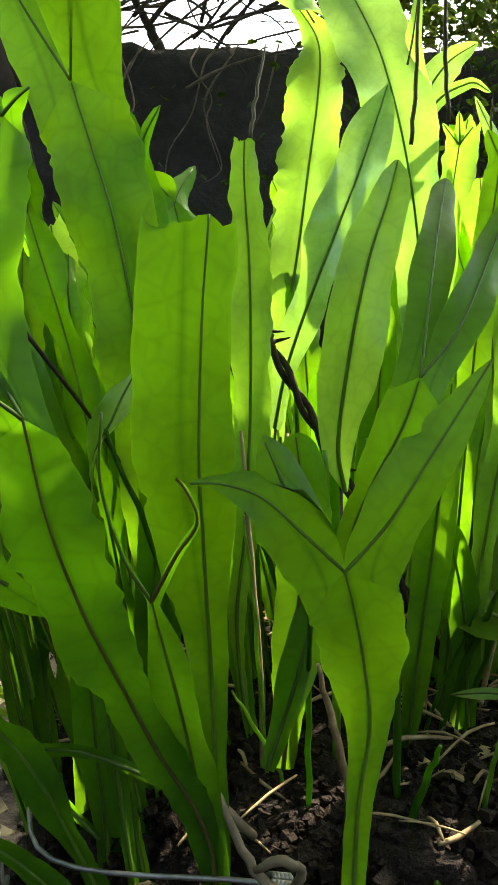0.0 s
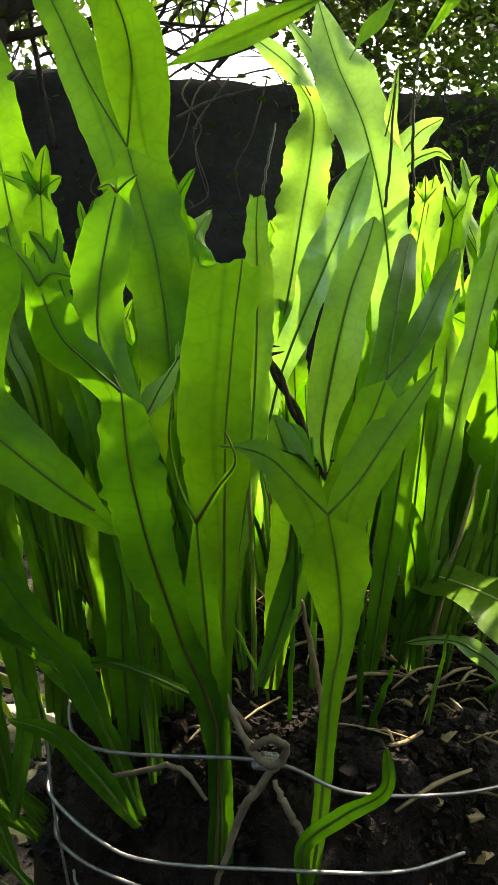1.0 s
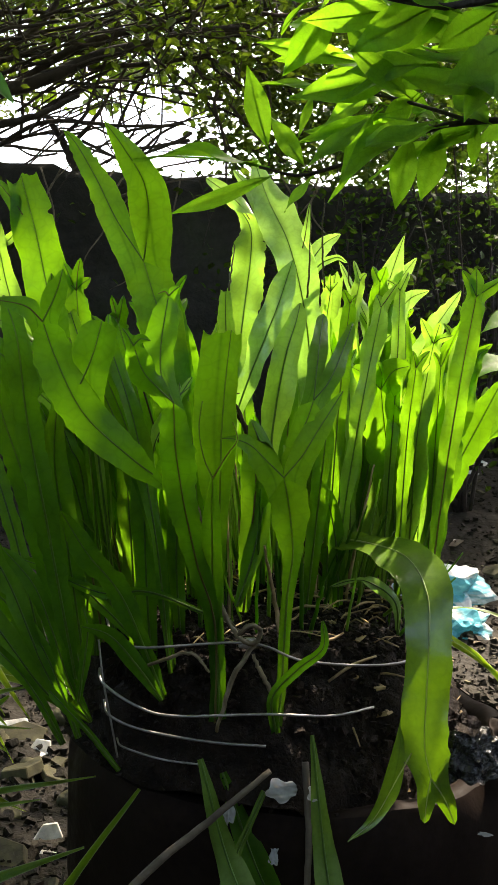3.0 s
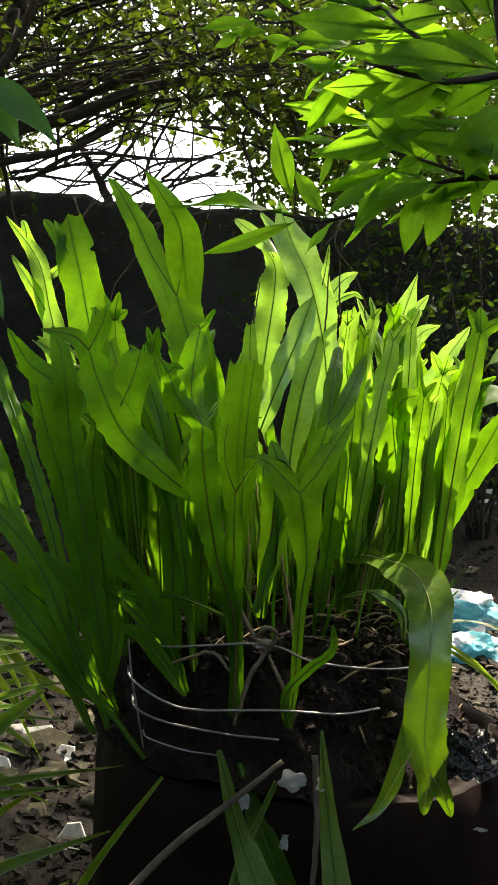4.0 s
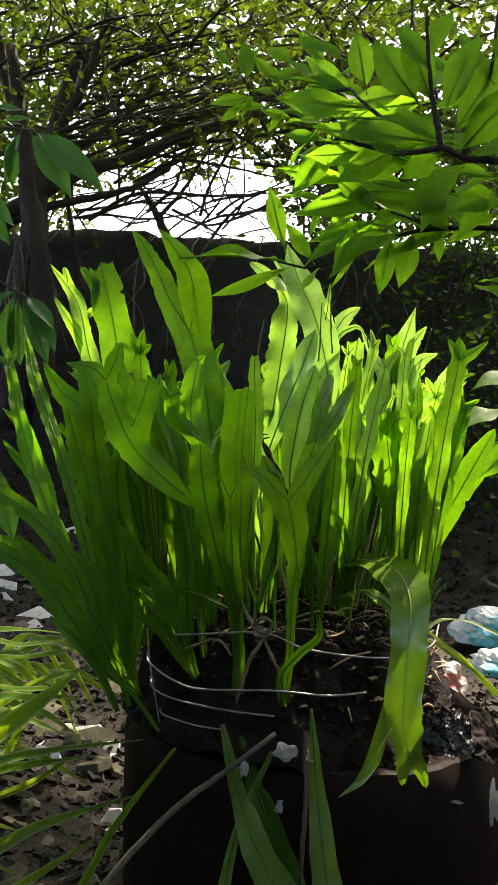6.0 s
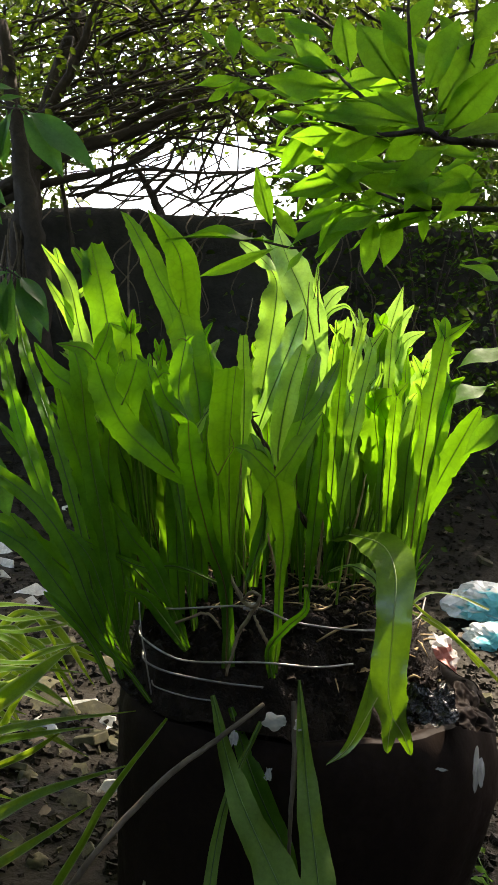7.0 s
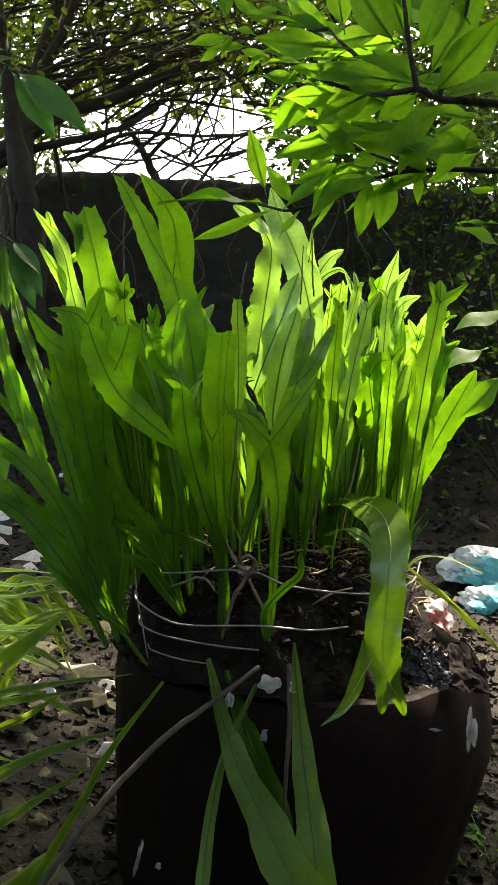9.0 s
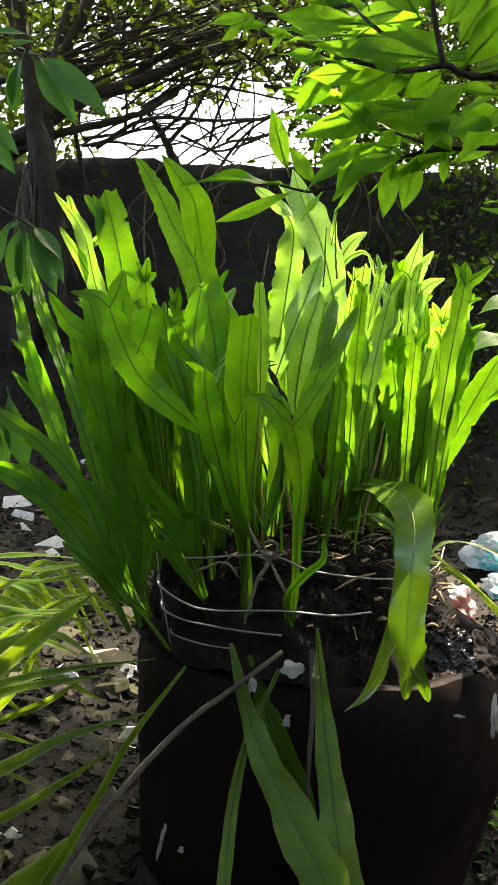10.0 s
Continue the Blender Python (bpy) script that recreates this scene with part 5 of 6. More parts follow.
# ---- shrubs: leaves as parts ----
def leaf_mesh(name, length, width, mat, droop=0.15, fold=0.25, wave=0.03, tipped=0.55):
    bm = bmesh.new()
    uvl = bm.loops.layers.uv.verify()
    n, c = 12, 6
    rows = []
    ph = rng.uniform(0, 6)
    for k in range(n + 1):
        s = k / n
        w = width / 2 * (math.sin(math.pi * min(1, s ** tipped)) ** 1.1 if 0 < s < 1 else 0) + 0.0004
        row = []
        for i in range(c + 1):
            u = 2 * i / c - 1
            row.append(bm.verts.new((u * w, s * length, fold * abs(u) * w - droop * length * s * s + wave * length * 0.3 * u * u * math.sin(9 * s + ph + (1.5 if u > 0 else 0)))))
        rows.append(row)
    for r, q in zip(rows, rows[1:]):
        for i in range(c):
            bm.faces.new((r[i], r[i + 1], q[i + 1], q[i]))
    # raised midrib below
    tube(bm, [(0, -0.012, 0.0), (0, length * 0.3, -0.0008 - droop * length * 0.09), (0, length * 0.7, -0.0006 - droop * length * 0.49), (0, length * 0.98, -droop * length * 0.96)], [0.0012, 0.0011, 0.0007, 0.0003], 10, 5)
    return finish(name, bm, mat)


def put_leaf(mesh, parent, base, tip, up=(0, -0.4, 1), length=0.1, name="leaf", wide=None):
    base, tip = Vector(base), Vector(tip)
    yv = (tip - base)
    k = yv.length / length
    yv.normalize()
    xv = yv.cross(Vector(up)).normalized()
    zv = xv.cross(yv)
    m = Matrix((xv, yv, zv)).transposed().to_4x4()
    ob = new(name, mesh)
    ob.parent = parent
    ob.matrix_world = Matrix.Translation(base) @ m @ Matrix.Diagonal((k if wide is None else wide, k, k, 1))
    return ob


BIG = [leaf_mesh("shrub_leaf", 0.1, rng.uniform(0.034, 0.044), SHRUB, rng.uniform(0.02, 0.15), rng.uniform(0.05, 0.25), rng.uniform(0.06, 0.14), 0.9) for _ in range(7)]
DROOP = [leaf_mesh("sprig_leaf", 0.1, rng.uniform(0.026, 0.034), SPRIG, rng.uniform(0.1, 0.35), rng.uniform(0.1, 0.3), rng.uniform(0.06, 0.14), 1.1) for _ in range(5)]
shrub = tagged(new("shrub"), "leafy shrub branch with glossy oval green leaves overhanging the fern", "shrub")
srng = random.Random(21)


def twig(pts, r, parent, name="twig", mat=BARK):
    b = bmesh.new()
    tube(b, pts, [r * (1 - 0.6 * i / (len(pts) - 1)) for i in range(len(pts))], 20, 7, r * 0.15, srng)
    return part(name, b, mat, parent)


def leafy(base, tip, width, up=None):
    """A leaf of the shrub, of its own width."""
    if up is None:
        up = (srng.uniform(-0.75, 0.75), -1, srng.uniform(-0.5, 1.5))
    put_leaf(srng.choice(BIG), shrub, base, Vector(base).lerp(Vector(tip), 1.12), up, wide=width / 0.039)


twig([(0.281, 0.220, 0.968), (0.218, 0.200, 0.967), (0.175, 0.180, 0.965), (0.156, 0.170, 0.970), (0.125, 0.200, 0.973), (0.093, 0.230, 0.986), (0.058, 0.260, 1.005)], 0.0042, shrub)
twig([(0.156, 0.170, 0.968), (0.146, 0.165, 1.005), (0.139, 0.160, 1.042), (0.135, 0.155, 1.082)], 0.003, shrub)
twig([(0.119, 0.240, 1.007), (0.091, 0.260, 1.032), (0.070, 0.280, 1.058)], 0.0028, shrub)
twig([(0.070, 0.280, 1.057), (0.029, 0.330, 1.068), (-0.019, 0.380, 1.078), (-0.044, 0.400, 1.090), (-0.056, 0.410, 1.113)], 0.002, shrub)
twig([(0.295, 0.270, 0.918), (0.233, 0.290, 0.924), (0.166, 0.320, 0.928), (0.120, 0.340, 0.920), (0.071, 0.370, 0.902), (0.032, 0.380, 0.892), (-0.004, 0.385, 0.899)], 0.0032, shrub)
twig([(0.166, 0.320, 0.928), (0.125, 0.360, 0.951), (0.067, 0.400, 0.974), (0.026, 0.420, 0.987)], 0.002, shrub)
twig([(0.175, 0.180, 0.965), (0.186, 0.170, 1.001), (0.193, 0.160, 1.036), (0.194, 0.150, 1.079)], 0.0028, shrub)
leafy((0.142, 0.200, 0.985), (0.046, 0.240, 1.009), 0.022)
leafy((0.148, 0.220, 1.001), (0.069, 0.250, 1.031), 0.024)
leafy((0.082, 0.260, 1.033), (-0.001, 0.310, 1.056), 0.026)
leafy((0.069, 0.290, 1.059), (-0.011, 0.340, 1.096), 0.022)
leafy((0.073, 0.300, 1.061), (0.017, 0.340, 1.111), 0.022)
leafy((0.086, 0.270, 1.055), (0.075, 0.270, 1.108), 0.024)
leafy((0.132, 0.190, 1.018), (0.095, 0.210, 1.075), 0.035)
leafy((0.145, 0.180, 1.014), (0.119, 0.180, 1.078), 0.028)
leafy((0.158, 0.170, 1.006), (0.173, 0.150, 1.056), 0.029)
leafy((0.168, 0.170, 0.987), (0.202, 0.150, 1.046), 0.029)
leafy((0.173, 0.170, 0.970), (0.217, 0.140, 1.015), 0.033)
leafy((0.181, 0.190, 0.970), (0.241, 0.170, 0.987), 0.033)
leafy((0.120, 0.230, 0.986), (0.066, 0.260, 0.964), 0.030)
leafy((0.092, 0.260, 0.991), (0.028, 0.300, 0.993), 0.023)
leafy((0.060, 0.300, 0.996), (0.096, 0.300, 0.969), 0.030)
leafy((0.055, 0.280, 1.005), (-0.003, 0.330, 1.028), 0.016)
leafy((0.125, 0.200, 0.970), (0.093, 0.220, 0.991), 0.019)
leafy((0.157, 0.220, 0.978), (0.127, 0.250, 0.964), 0.023)
leafy((0.152, 0.190, 0.983), (0.118, 0.210, 1.014), 0.022)
leafy((0.137, 0.160, 1.037), (0.114, 0.160, 1.070), 0.018)
leafy((0.138, 0.160, 1.046), (0.154, 0.160, 1.084), 0.020)
leafy((0.193, 0.160, 1.027), (0.169, 0.180, 1.072), 0.023)
leafy((0.194, 0.150, 1.042), (0.215, 0.150, 1.074), 0.027)
leafy((-0.065, 0.420, 1.122), (-0.100, 0.430, 1.156), 0.013)
leafy((-0.052, 0.410, 1.112), (-0.057, 0.420, 1.156), 0.018)
leafy((-0.051, 0.420, 1.129), (-0.044, 0.430, 1.157), 0.013)
leafy((-0.008, 0.400, 1.101), (-0.044, 0.420, 1.138), 0.015)
leafy((-0.001, 0.400, 1.128), (-0.029, 0.420, 1.153), 0.018)
leafy((-0.044, 0.410, 1.090), (-0.098, 0.430, 1.090), 0.013)
leafy((-0.016, 0.400, 1.089), (-0.047, 0.420, 1.107), 0.011)
leafy((-0.028, 0.410, 1.080), (-0.072, 0.420, 1.083), 0.012)
leafy((-0.059, 0.420, 1.081), (-0.080, 0.420, 1.067), 0.010)
leafy((-0.006, 0.390, 1.068), (-0.026, 0.410, 1.052), 0.009)
leafy((0.003, 0.390, 1.061), (-0.033, 0.410, 1.076), 0.010)
leafy((0.043, 0.360, 1.046), (-0.002, 0.390, 1.064), 0.012)
leafy((0.026, 0.360, 1.096), (-0.002, 0.380, 1.127), 0.016)
leafy((0.039, 0.340, 1.106), (0.012, 0.360, 1.143), 0.019)
leafy((-0.023, 0.400, 1.109), (0.009, 0.400, 1.122), 0.014)
leafy((0.016, 0.380, 1.081), (0.037, 0.380, 1.102), 0.013)
leafy((-0.043, 0.410, 1.094), (-0.056, 0.410, 1.069), 0.008)
leafy((0.045, 0.360, 1.014), (0.013, 0.380, 1.021), 0.022)
leafy((0.042, 0.380, 0.997), (0.006, 0.400, 0.992), 0.009)
leafy((0.068, 0.400, 0.972), (-0.005, 0.430, 0.989), 0.013)
leafy((0.103, 0.380, 0.955), (0.060, 0.410, 0.978), 0.020)
leafy((0.105, 0.360, 0.943), (0.031, 0.390, 0.924), 0.012)
leafy((0.041, 0.400, 0.968), (0.031, 0.400, 0.932), 0.008)
leafy((0.099, 0.330, 0.974), (0.058, 0.360, 0.996), 0.020)
leafy((0.081, 0.360, 0.974), (0.042, 0.380, 0.964), 0.017)
leafy((0.125, 0.360, 0.957), (0.101, 0.370, 0.934), 0.019)
leafy((-0.006, 0.385, 0.901), (-0.087, 0.310, 0.903), 0.016)
leafy((0.006, 0.385, 0.891), (-0.075, 0.397, 0.858), 0.014)
leafy((0.003, 0.385, 0.916), (-0.016, 0.381, 0.977), 0.021)
leafy((0.035, 0.380, 0.901), (0.007, 0.380, 0.938), 0.018)
leafy((0.095, 0.360, 0.927), (0.062, 0.380, 0.875), 0.008)
leafy((0.121, 0.340, 0.919), (0.112, 0.340, 0.867), 0.022)
leafy((0.144, 0.335, 0.922), (0.134, 0.335, 0.874), 0.025)
leafy((0.172, 0.330, 0.927), (0.171, 0.330, 0.899), 0.012)
leafy((0.083, 0.365, 0.907), (0.056, 0.385, 0.930), 0.015)
leafy((0.247, 0.290, 0.906), (0.223, 0.320, 0.908), 0.008)
leafy((0.249, 0.290, 0.872), (0.218, 0.330, 0.879), 0.008)
leafy((0.045, 0.380, 0.893), (0.020, 0.390, 0.867), 0.012)
leafy((0.132, 0.340, 0.924), (0.100, 0.360, 0.945), 0.019)
leafy((0.177, 0.310, 0.926), (0.154, 0.330, 0.951), 0.022)
leafy((0.199, 0.300, 0.925), (0.187, 0.310, 0.963), 0.025)
leafy((0.115, 0.311, 0.988), (0.073, 0.325, 1.010), 0.023)
leafy((0.126, 0.251, 0.906), (0.071, 0.287, 0.903), 0.017)
leafy((0.121, 0.245, 0.908), (0.076, 0.230, 0.889), 0.021)
leafy((0.130, 0.372, 0.958), (0.084, 0.410, 0.919), 0.019)
leafy((0.132, 0.285, 0.959), (0.080, 0.322, 0.982), 0.026)
leafy((0.075, 0.367, 0.986), (-0.001, 0.370, 0.999), 0.019)
leafy((0.174, 0.269, 0.953), (0.107, 0.245, 0.959), 0.018)
leafy((0.158, 0.333, 0.920), (0.095, 0.383, 0.903), 0.019)
leafy((0.109, 0.276, 0.955), (0.061, 0.281, 0.940), 0.022)
leafy((0.174, 0.276, 0.939), (0.104, 0.264, 0.947), 0.026)
leafy((0.203, 0.283, 0.941), (0.152, 0.255, 0.943), 0.022)
leafy((0.138, 0.414, 1.015), (0.067, 0.385, 1.023), 0.025)
leafy((0.128, 0.380, 0.930), (0.044, 0.404, 0.936), 0.029)
leafy((0.088, 0.401, 0.964), (0.026, 0.448, 0.986), 0.029)
leafy((0.129, 0.248, 0.979), (0.069, 0.298, 1.019), 0.021)
leafy((0.170, 0.277, 0.954), (0.148, 0.251, 0.919), 0.018)
leafy((0.105, 0.267, 0.933), (0.064, 0.263, 0.963), 0.018)
leafy((0.084, 0.293, 0.925), (0.064, 0.301, 0.882), 0.018)
leafy((0.116, 0.247, 0.949), (0.063, 0.283, 0.957), 0.021)
leafy((0.157, 0.286, 0.987), (0.109, 0.289, 1.002), 0.018)
leafy((0.121, 0.400, 0.990), (0.067, 0.402, 1.000), 0.029)
leafy((0.237, 0.382, 0.959), (0.189, 0.386, 0.929), 0.020)
leafy((0.245, 0.410, 0.971), (0.196, 0.444, 1.002), 0.025)
leafy((0.188, 0.335, 0.935), (0.127, 0.332, 0.911), 0.023)
leafy((0.146, 0.395, 0.974), (0.077, 0.369, 0.984), 0.020)
leafy((0.238, 0.414, 1.011), (0.195, 0.439, 0.998), 0.020)
leafy((0.155, 0.313, 0.959), (0.081, 0.357, 0.972), 0.018)
leafy((0.081, 0.261, 0.916), (0.034, 0.275, 0.882), 0.017)
leafy((0.228, 0.361, 0.992), (0.154, 0.404, 1.014), 0.024)
leafy((0.151, 0.365, 1.003), (0.097, 0.384, 1.038), 0.024)
leafy((0.099, 0.378, 0.982), (0.047, 0.414, 0.982), 0.024)
leafy((0.091, 0.309, 0.952), (0.050, 0.340, 0.929), 0.018)
leafy((0.213, 0.254, 0.952), (0.184, 0.265, 0.912), 0.021)
leafy((0.154, 0.380, 0.940), (0.095, 0.401, 0.984), 0.020)
leafy((0.226, 0.261, 0.947), (0.173, 0.245, 0.933), 0.017)
leafy((0.102, 0.301, 0.954), (0.029, 0.284, 0.937), 0.027)
leafy((0.180, 0.260, 0.974), (0.137, 0.236, 0.938), 0.026)
leafy((0.119, 0.304, 0.927), (0.064, 0.274, 0.884), 0.027)
leafy((0.053, 0.338, 1.016), (0.018, 0.332, 0.970), 0.028)
leafy((0.219, 0.350, 1.032), (0.167, 0.349, 1.030), 0.028)
leafy((0.168, 0.255, 1.068), (0.112, 0.248, 1.092), 0.017)
leafy((0.234, 0.383, 1.104), (0.168, 0.385, 1.077), 0.020)
leafy((0.230, 0.358, 1.098), (0.175, 0.376, 1.113), 0.019)
leafy((0.146, 0.256, 1.009), (0.078, 0.239, 1.011), 0.017)
leafy((0.160, 0.343, 1.060), (0.130, 0.327, 1.012), 0.019)
leafy((0.138, 0.280, 1.002), (0.093, 0.282, 0.971), 0.026)
leafy((0.166, 0.367, 1.025), (0.111, 0.380, 1.038), 0.024)
leafy((0.150, 0.385, 1.078), (0.069, 0.378, 1.067), 0.024)
leafy((0.121, 0.273, 1.086), (0.056, 0.309, 1.088), 0.026)
leafy((0.121, 0.245, 1.041), (0.063, 0.289, 1.047), 0.025)
leafy((0.158, 0.256, 1.051), (0.111, 0.297, 1.078), 0.021)
leafy((0.191, 0.283, 1.076), (0.120, 0.285, 1.091), 0.018)
leafy((0.161, 0.368, 1.055), (0.114, 0.351, 1.042), 0.019)
leafy((0.060, 0.297, 1.094), (0.022, 0.290, 1.111), 0.027)
leafy((0.225, 0.372, 1.047), (0.158, 0.400, 1.028), 0.029)
leafy((0.157, 0.370, 1.048), (0.094, 0.357, 1.031), 0.019)
leafy((0.102, 0.308, 1.049), (0.037, 0.309, 1.078), 0.027)
leafy((0.178, 0.299, 1.010), (0.120, 0.291, 1.012), 0.018)
leafy((0.180, 0.382, 1.093), (0.141, 0.418, 1.131), 0.029)
leafy((0.088, 0.326, 1.050), (0.043, 0.376, 1.042), 0.023)
leafy((0.192, 0.409, 1.033), (0.112, 0.426, 1.043), 0.030)
leafy((0.060, 0.404, 1.066), (-0.014, 0.422, 1.085), 0.025)
leafy((0.052, 0.286, 1.030), (0.010, 0.319, 1.001), 0.022)
leafy((0.141, 0.385, 1.036), (0.097, 0.426, 1.076), 0.024)
put_leaf(srng.choice(BIG), shrub, (0.288, 0.600, 0.744), (0.217, 0.550, 0.721), (0, -0.5, 0.9))
put_leaf(srng.choice(BIG), shrub, (0.313, 0.600, 0.707), (0.263, 0.550, 0.654), (0.5, -0.8, 0.3))
put_leaf(srng.choice(BIG), shrub, (0.314, 0.600, 0.797), (0.243, 0.560, 0.775), (0, -0.5, 0.9))
put_leaf(srng.choice(BIG), shrub, (0.285, 0.500, 0.873), (0.235, 0.500, 0.901), (0, -0.6, 0.8))
twig([(0.253, 0.250, 0.959), (0.294, 0.450, 0.900), (0.314, 0.600, 0.797), (0.314, 0.600, 0.707)], 0.003, shrub)
sprig = tagged(new("leafy_sprig"), "leafy sprig with broad pointed green leaves", "shrub")
twig([(-0.920, 1.300, 1.346), (-0.768, 1.250, 1.296), (-0.637, 1.200, 1.276), (-0.591, 1.200, 1.272)], 0.004, sprig)
twig([(-0.872, 1.200, 1.020), (-0.724, 1.150, 0.992), (-0.608, 1.100, 0.943), (-0.562, 1.100, 0.917)], 0.004, sprig)
put_leaf(srng.choice(DROOP), sprig, (-0.594, 1.200, 1.271), (-0.434, 1.150, 1.177), (0.2, -0.8, 0.6))
put_leaf(srng.choice(DROOP), sprig, (-0.601, 1.200, 1.266), (-0.502, 1.150, 1.153), (0.3, -0.9, 0.2))
put_leaf(srng.choice(DROOP), sprig, (-0.625, 1.200, 1.270), (-0.673, 1.200, 1.170), (-0.3, -0.9, 0.2))
put_leaf(srng.choice(DROOP), sprig, (-0.661, 1.200, 1.292), (-0.604, 1.200, 1.303), (0, -0.8, 0.6))
put_leaf(srng.choice(DROOP), sprig, (-0.697, 1.200, 1.314), (-0.625, 1.200, 1.330), (0, -0.7, 0.7))
put_leaf(srng.choice(DROOP), sprig, (-0.722, 1.200, 1.158), (-0.634, 1.200, 1.089), (0, -0.8, 0.5))
put_leaf(srng.choice(DROOP), sprig, (-0.710, 1.200, 1.125), (-0.642, 1.200, 1.046), (0, -0.8, 0.5))
put_leaf(srng.choice(DROOP), sprig, (-0.637, 1.200, 1.259), (-0.649, 1.200, 1.159), (0, -1, 0.1))
put_leaf(srng.choice(DROOP), sprig, (-0.562, 1.100, 0.917), (-0.484, 1.050, 0.833), (0.4, -0.8, 0.4))
put_leaf(srng.choice(DROOP), sprig, (-0.567, 1.100, 0.917), (-0.503, 1.050, 0.806), (0.3, -0.9, 0.1))
put_leaf(srng.choice(DROOP), sprig, (-0.579, 1.100, 0.916), (-0.584, 1.100, 0.784), (0, -1, 0.1))
put_leaf(srng.choice(DROOP), sprig, (-0.591, 1.100, 0.922), (-0.617, 1.100, 0.789), (-0.2, -1, 0.1))
put_leaf(srng.choice(DROOP), sprig, (-0.562, 1.100, 0.920), (-0.487, 1.050, 0.876), (0.4, -0.6, 0.6))
put_leaf(srng.choice(DROOP), sprig, (-0.608, 1.100, 0.927), (-0.667, 1.100, 0.832), (-0.3, -1, 0.2))
put_leaf(srng.choice(DROOP), sprig, (-0.585, 1.100, 0.927), (-0.631, 1.100, 0.921), (0, -0.8, 0.5))
put_leaf(srng.choice(DROOP), sprig, (-0.573, 1.000, 0.594), (-0.537, 0.980, 0.452), (0.1, -1, 0.1))
put_leaf(srng.choice(DROOP), sprig, (-0.601, 1.000, 0.577), (-0.576, 0.980, 0.455), (0.1, -1, 0.1))
twig([(-1.0, 1.3, 0.0), (-0.95, 1.3, 0.5), (-0.9, 1.28, 0.95), (-0.724, 1.150, 0.992)], 0.005, sprig)
twig([(-0.95, 1.3, 0.5), (-0.92, 1.28, 1.0), (-0.768, 1.250, 1.296)], 0.005, sprig)
strap_plant = tagged(new("strap_plant"), "low clump of arching strap leaves with pale striped margins", "strap-leaved plant")
def strap(pts, wid, turn=0.0):
    b = bmesh.new()
    ribbon(b, pts, wid, 0.35, 0.001, 0.0, turn, 1, srng)
    part("leaf", b, STRAP, strap_plant)

strap([(-0.514, 0.500, 0.347), (-0.422, 0.480, 0.407), (-0.334, 0.460, 0.431), (-0.239, 0.450, 0.434)], [0.0126, 0.0122, 0.0112, 0.0015])
strap([(-0.474, 0.420, 0.228), (-0.371, 0.400, 0.267), (-0.259, 0.380, 0.308), (-0.135, 0.380, 0.335)], [0.0149, 0.0145, 0.0112, 0.0014])
strap([(-0.441, 0.420, 0.308), (-0.326, 0.400, 0.362), (-0.252, 0.400, 0.369), (-0.201, 0.400, 0.370)], [0.0133, 0.0128, 0.0099, 0.0014])
strap([(-0.445, 0.380, 0.217), (-0.332, 0.380, 0.309), (-0.270, 0.390, 0.362), (-0.223, 0.400, 0.402)], [0.0245, 0.0240, 0.0197, 0.0021])
strap([(-0.445, 0.460, 0.317), (-0.361, 0.450, 0.389), (-0.296, 0.440, 0.404), (-0.223, 0.440, 0.423)], [0.0107, 0.0104, 0.0102, 0.0014])
strap([(-0.404, 0.440, 0.281), (-0.311, 0.440, 0.357), (-0.258, 0.440, 0.384), (-0.210, 0.440, 0.397)], [0.0090, 0.0088, 0.0088, 0.0015])
strap([(-0.403, 0.340, 0.144), (-0.320, 0.350, 0.188), (-0.244, 0.360, 0.231), (-0.143, 0.370, 0.270)], [0.0182, 0.0181, 0.0125, 0.0021])
strap([(-0.342, 0.300, 0.013), (-0.261, 0.310, 0.075), (-0.216, 0.320, 0.117), (-0.214, 0.330, 0.127)], [0.0340, 0.0378, 0.0270, 0.0041])
strap([(-0.257, 0.300, 0.053), (-0.182, 0.320, 0.192), (-0.152, 0.330, 0.253), (-0.089, 0.340, 0.345)], [0.0121, 0.0093, 0.0080, 0.0033])
strap([(-0.456, 0.500, 0.392), (-0.374, 0.480, 0.411), (-0.319, 0.460, 0.412), (-0.254, 0.450, 0.427)], [0.0109, 0.0122, 0.0104, 0.0015])
strap([(-0.472, 0.450, 0.334), (-0.373, 0.440, 0.360), (-0.300, 0.430, 0.365), (-0.240, 0.430, 0.374)], [0.0136, 0.0148, 0.0117, 0.0014])
strap([(-0.432, 0.400, 0.233), (-0.344, 0.390, 0.267), (-0.274, 0.380, 0.291), (-0.185, 0.370, 0.315)], [0.0161, 0.0157, 0.0112, 0.0014])
strap([(-0.418, 0.420, 0.272), (-0.345, 0.410, 0.320), (-0.300, 0.410, 0.342), (-0.256, 0.410, 0.375)], [0.0222, 0.0217, 0.0172, 0.0021])
strap([(-0.386, 0.400, 0.206), (-0.326, 0.400, 0.235), (-0.270, 0.390, 0.267), (-0.223, 0.380, 0.304)], [0.0102, 0.0101, 0.0085, 0.0014])
strap([(-0.359, 0.340, 0.104), (-0.287, 0.340, 0.149), (-0.233, 0.350, 0.186), (-0.178, 0.350, 0.227)], [0.0126, 0.0124, 0.0083, 0.0014])
strap([(-0.488, 0.550, 0.385), (-0.407, 0.520, 0.382), (-0.334, 0.500, 0.369), (-0.293, 0.500, 0.340)], [0.0114, 0.0126, 0.0108, 0.0015])
strap([(-0.490, 0.500, 0.251), (-0.407, 0.500, 0.307), (-0.326, 0.480, 0.312), (-0.259, 0.470, 0.297)], [0.0159, 0.0172, 0.0138, 0.0015])
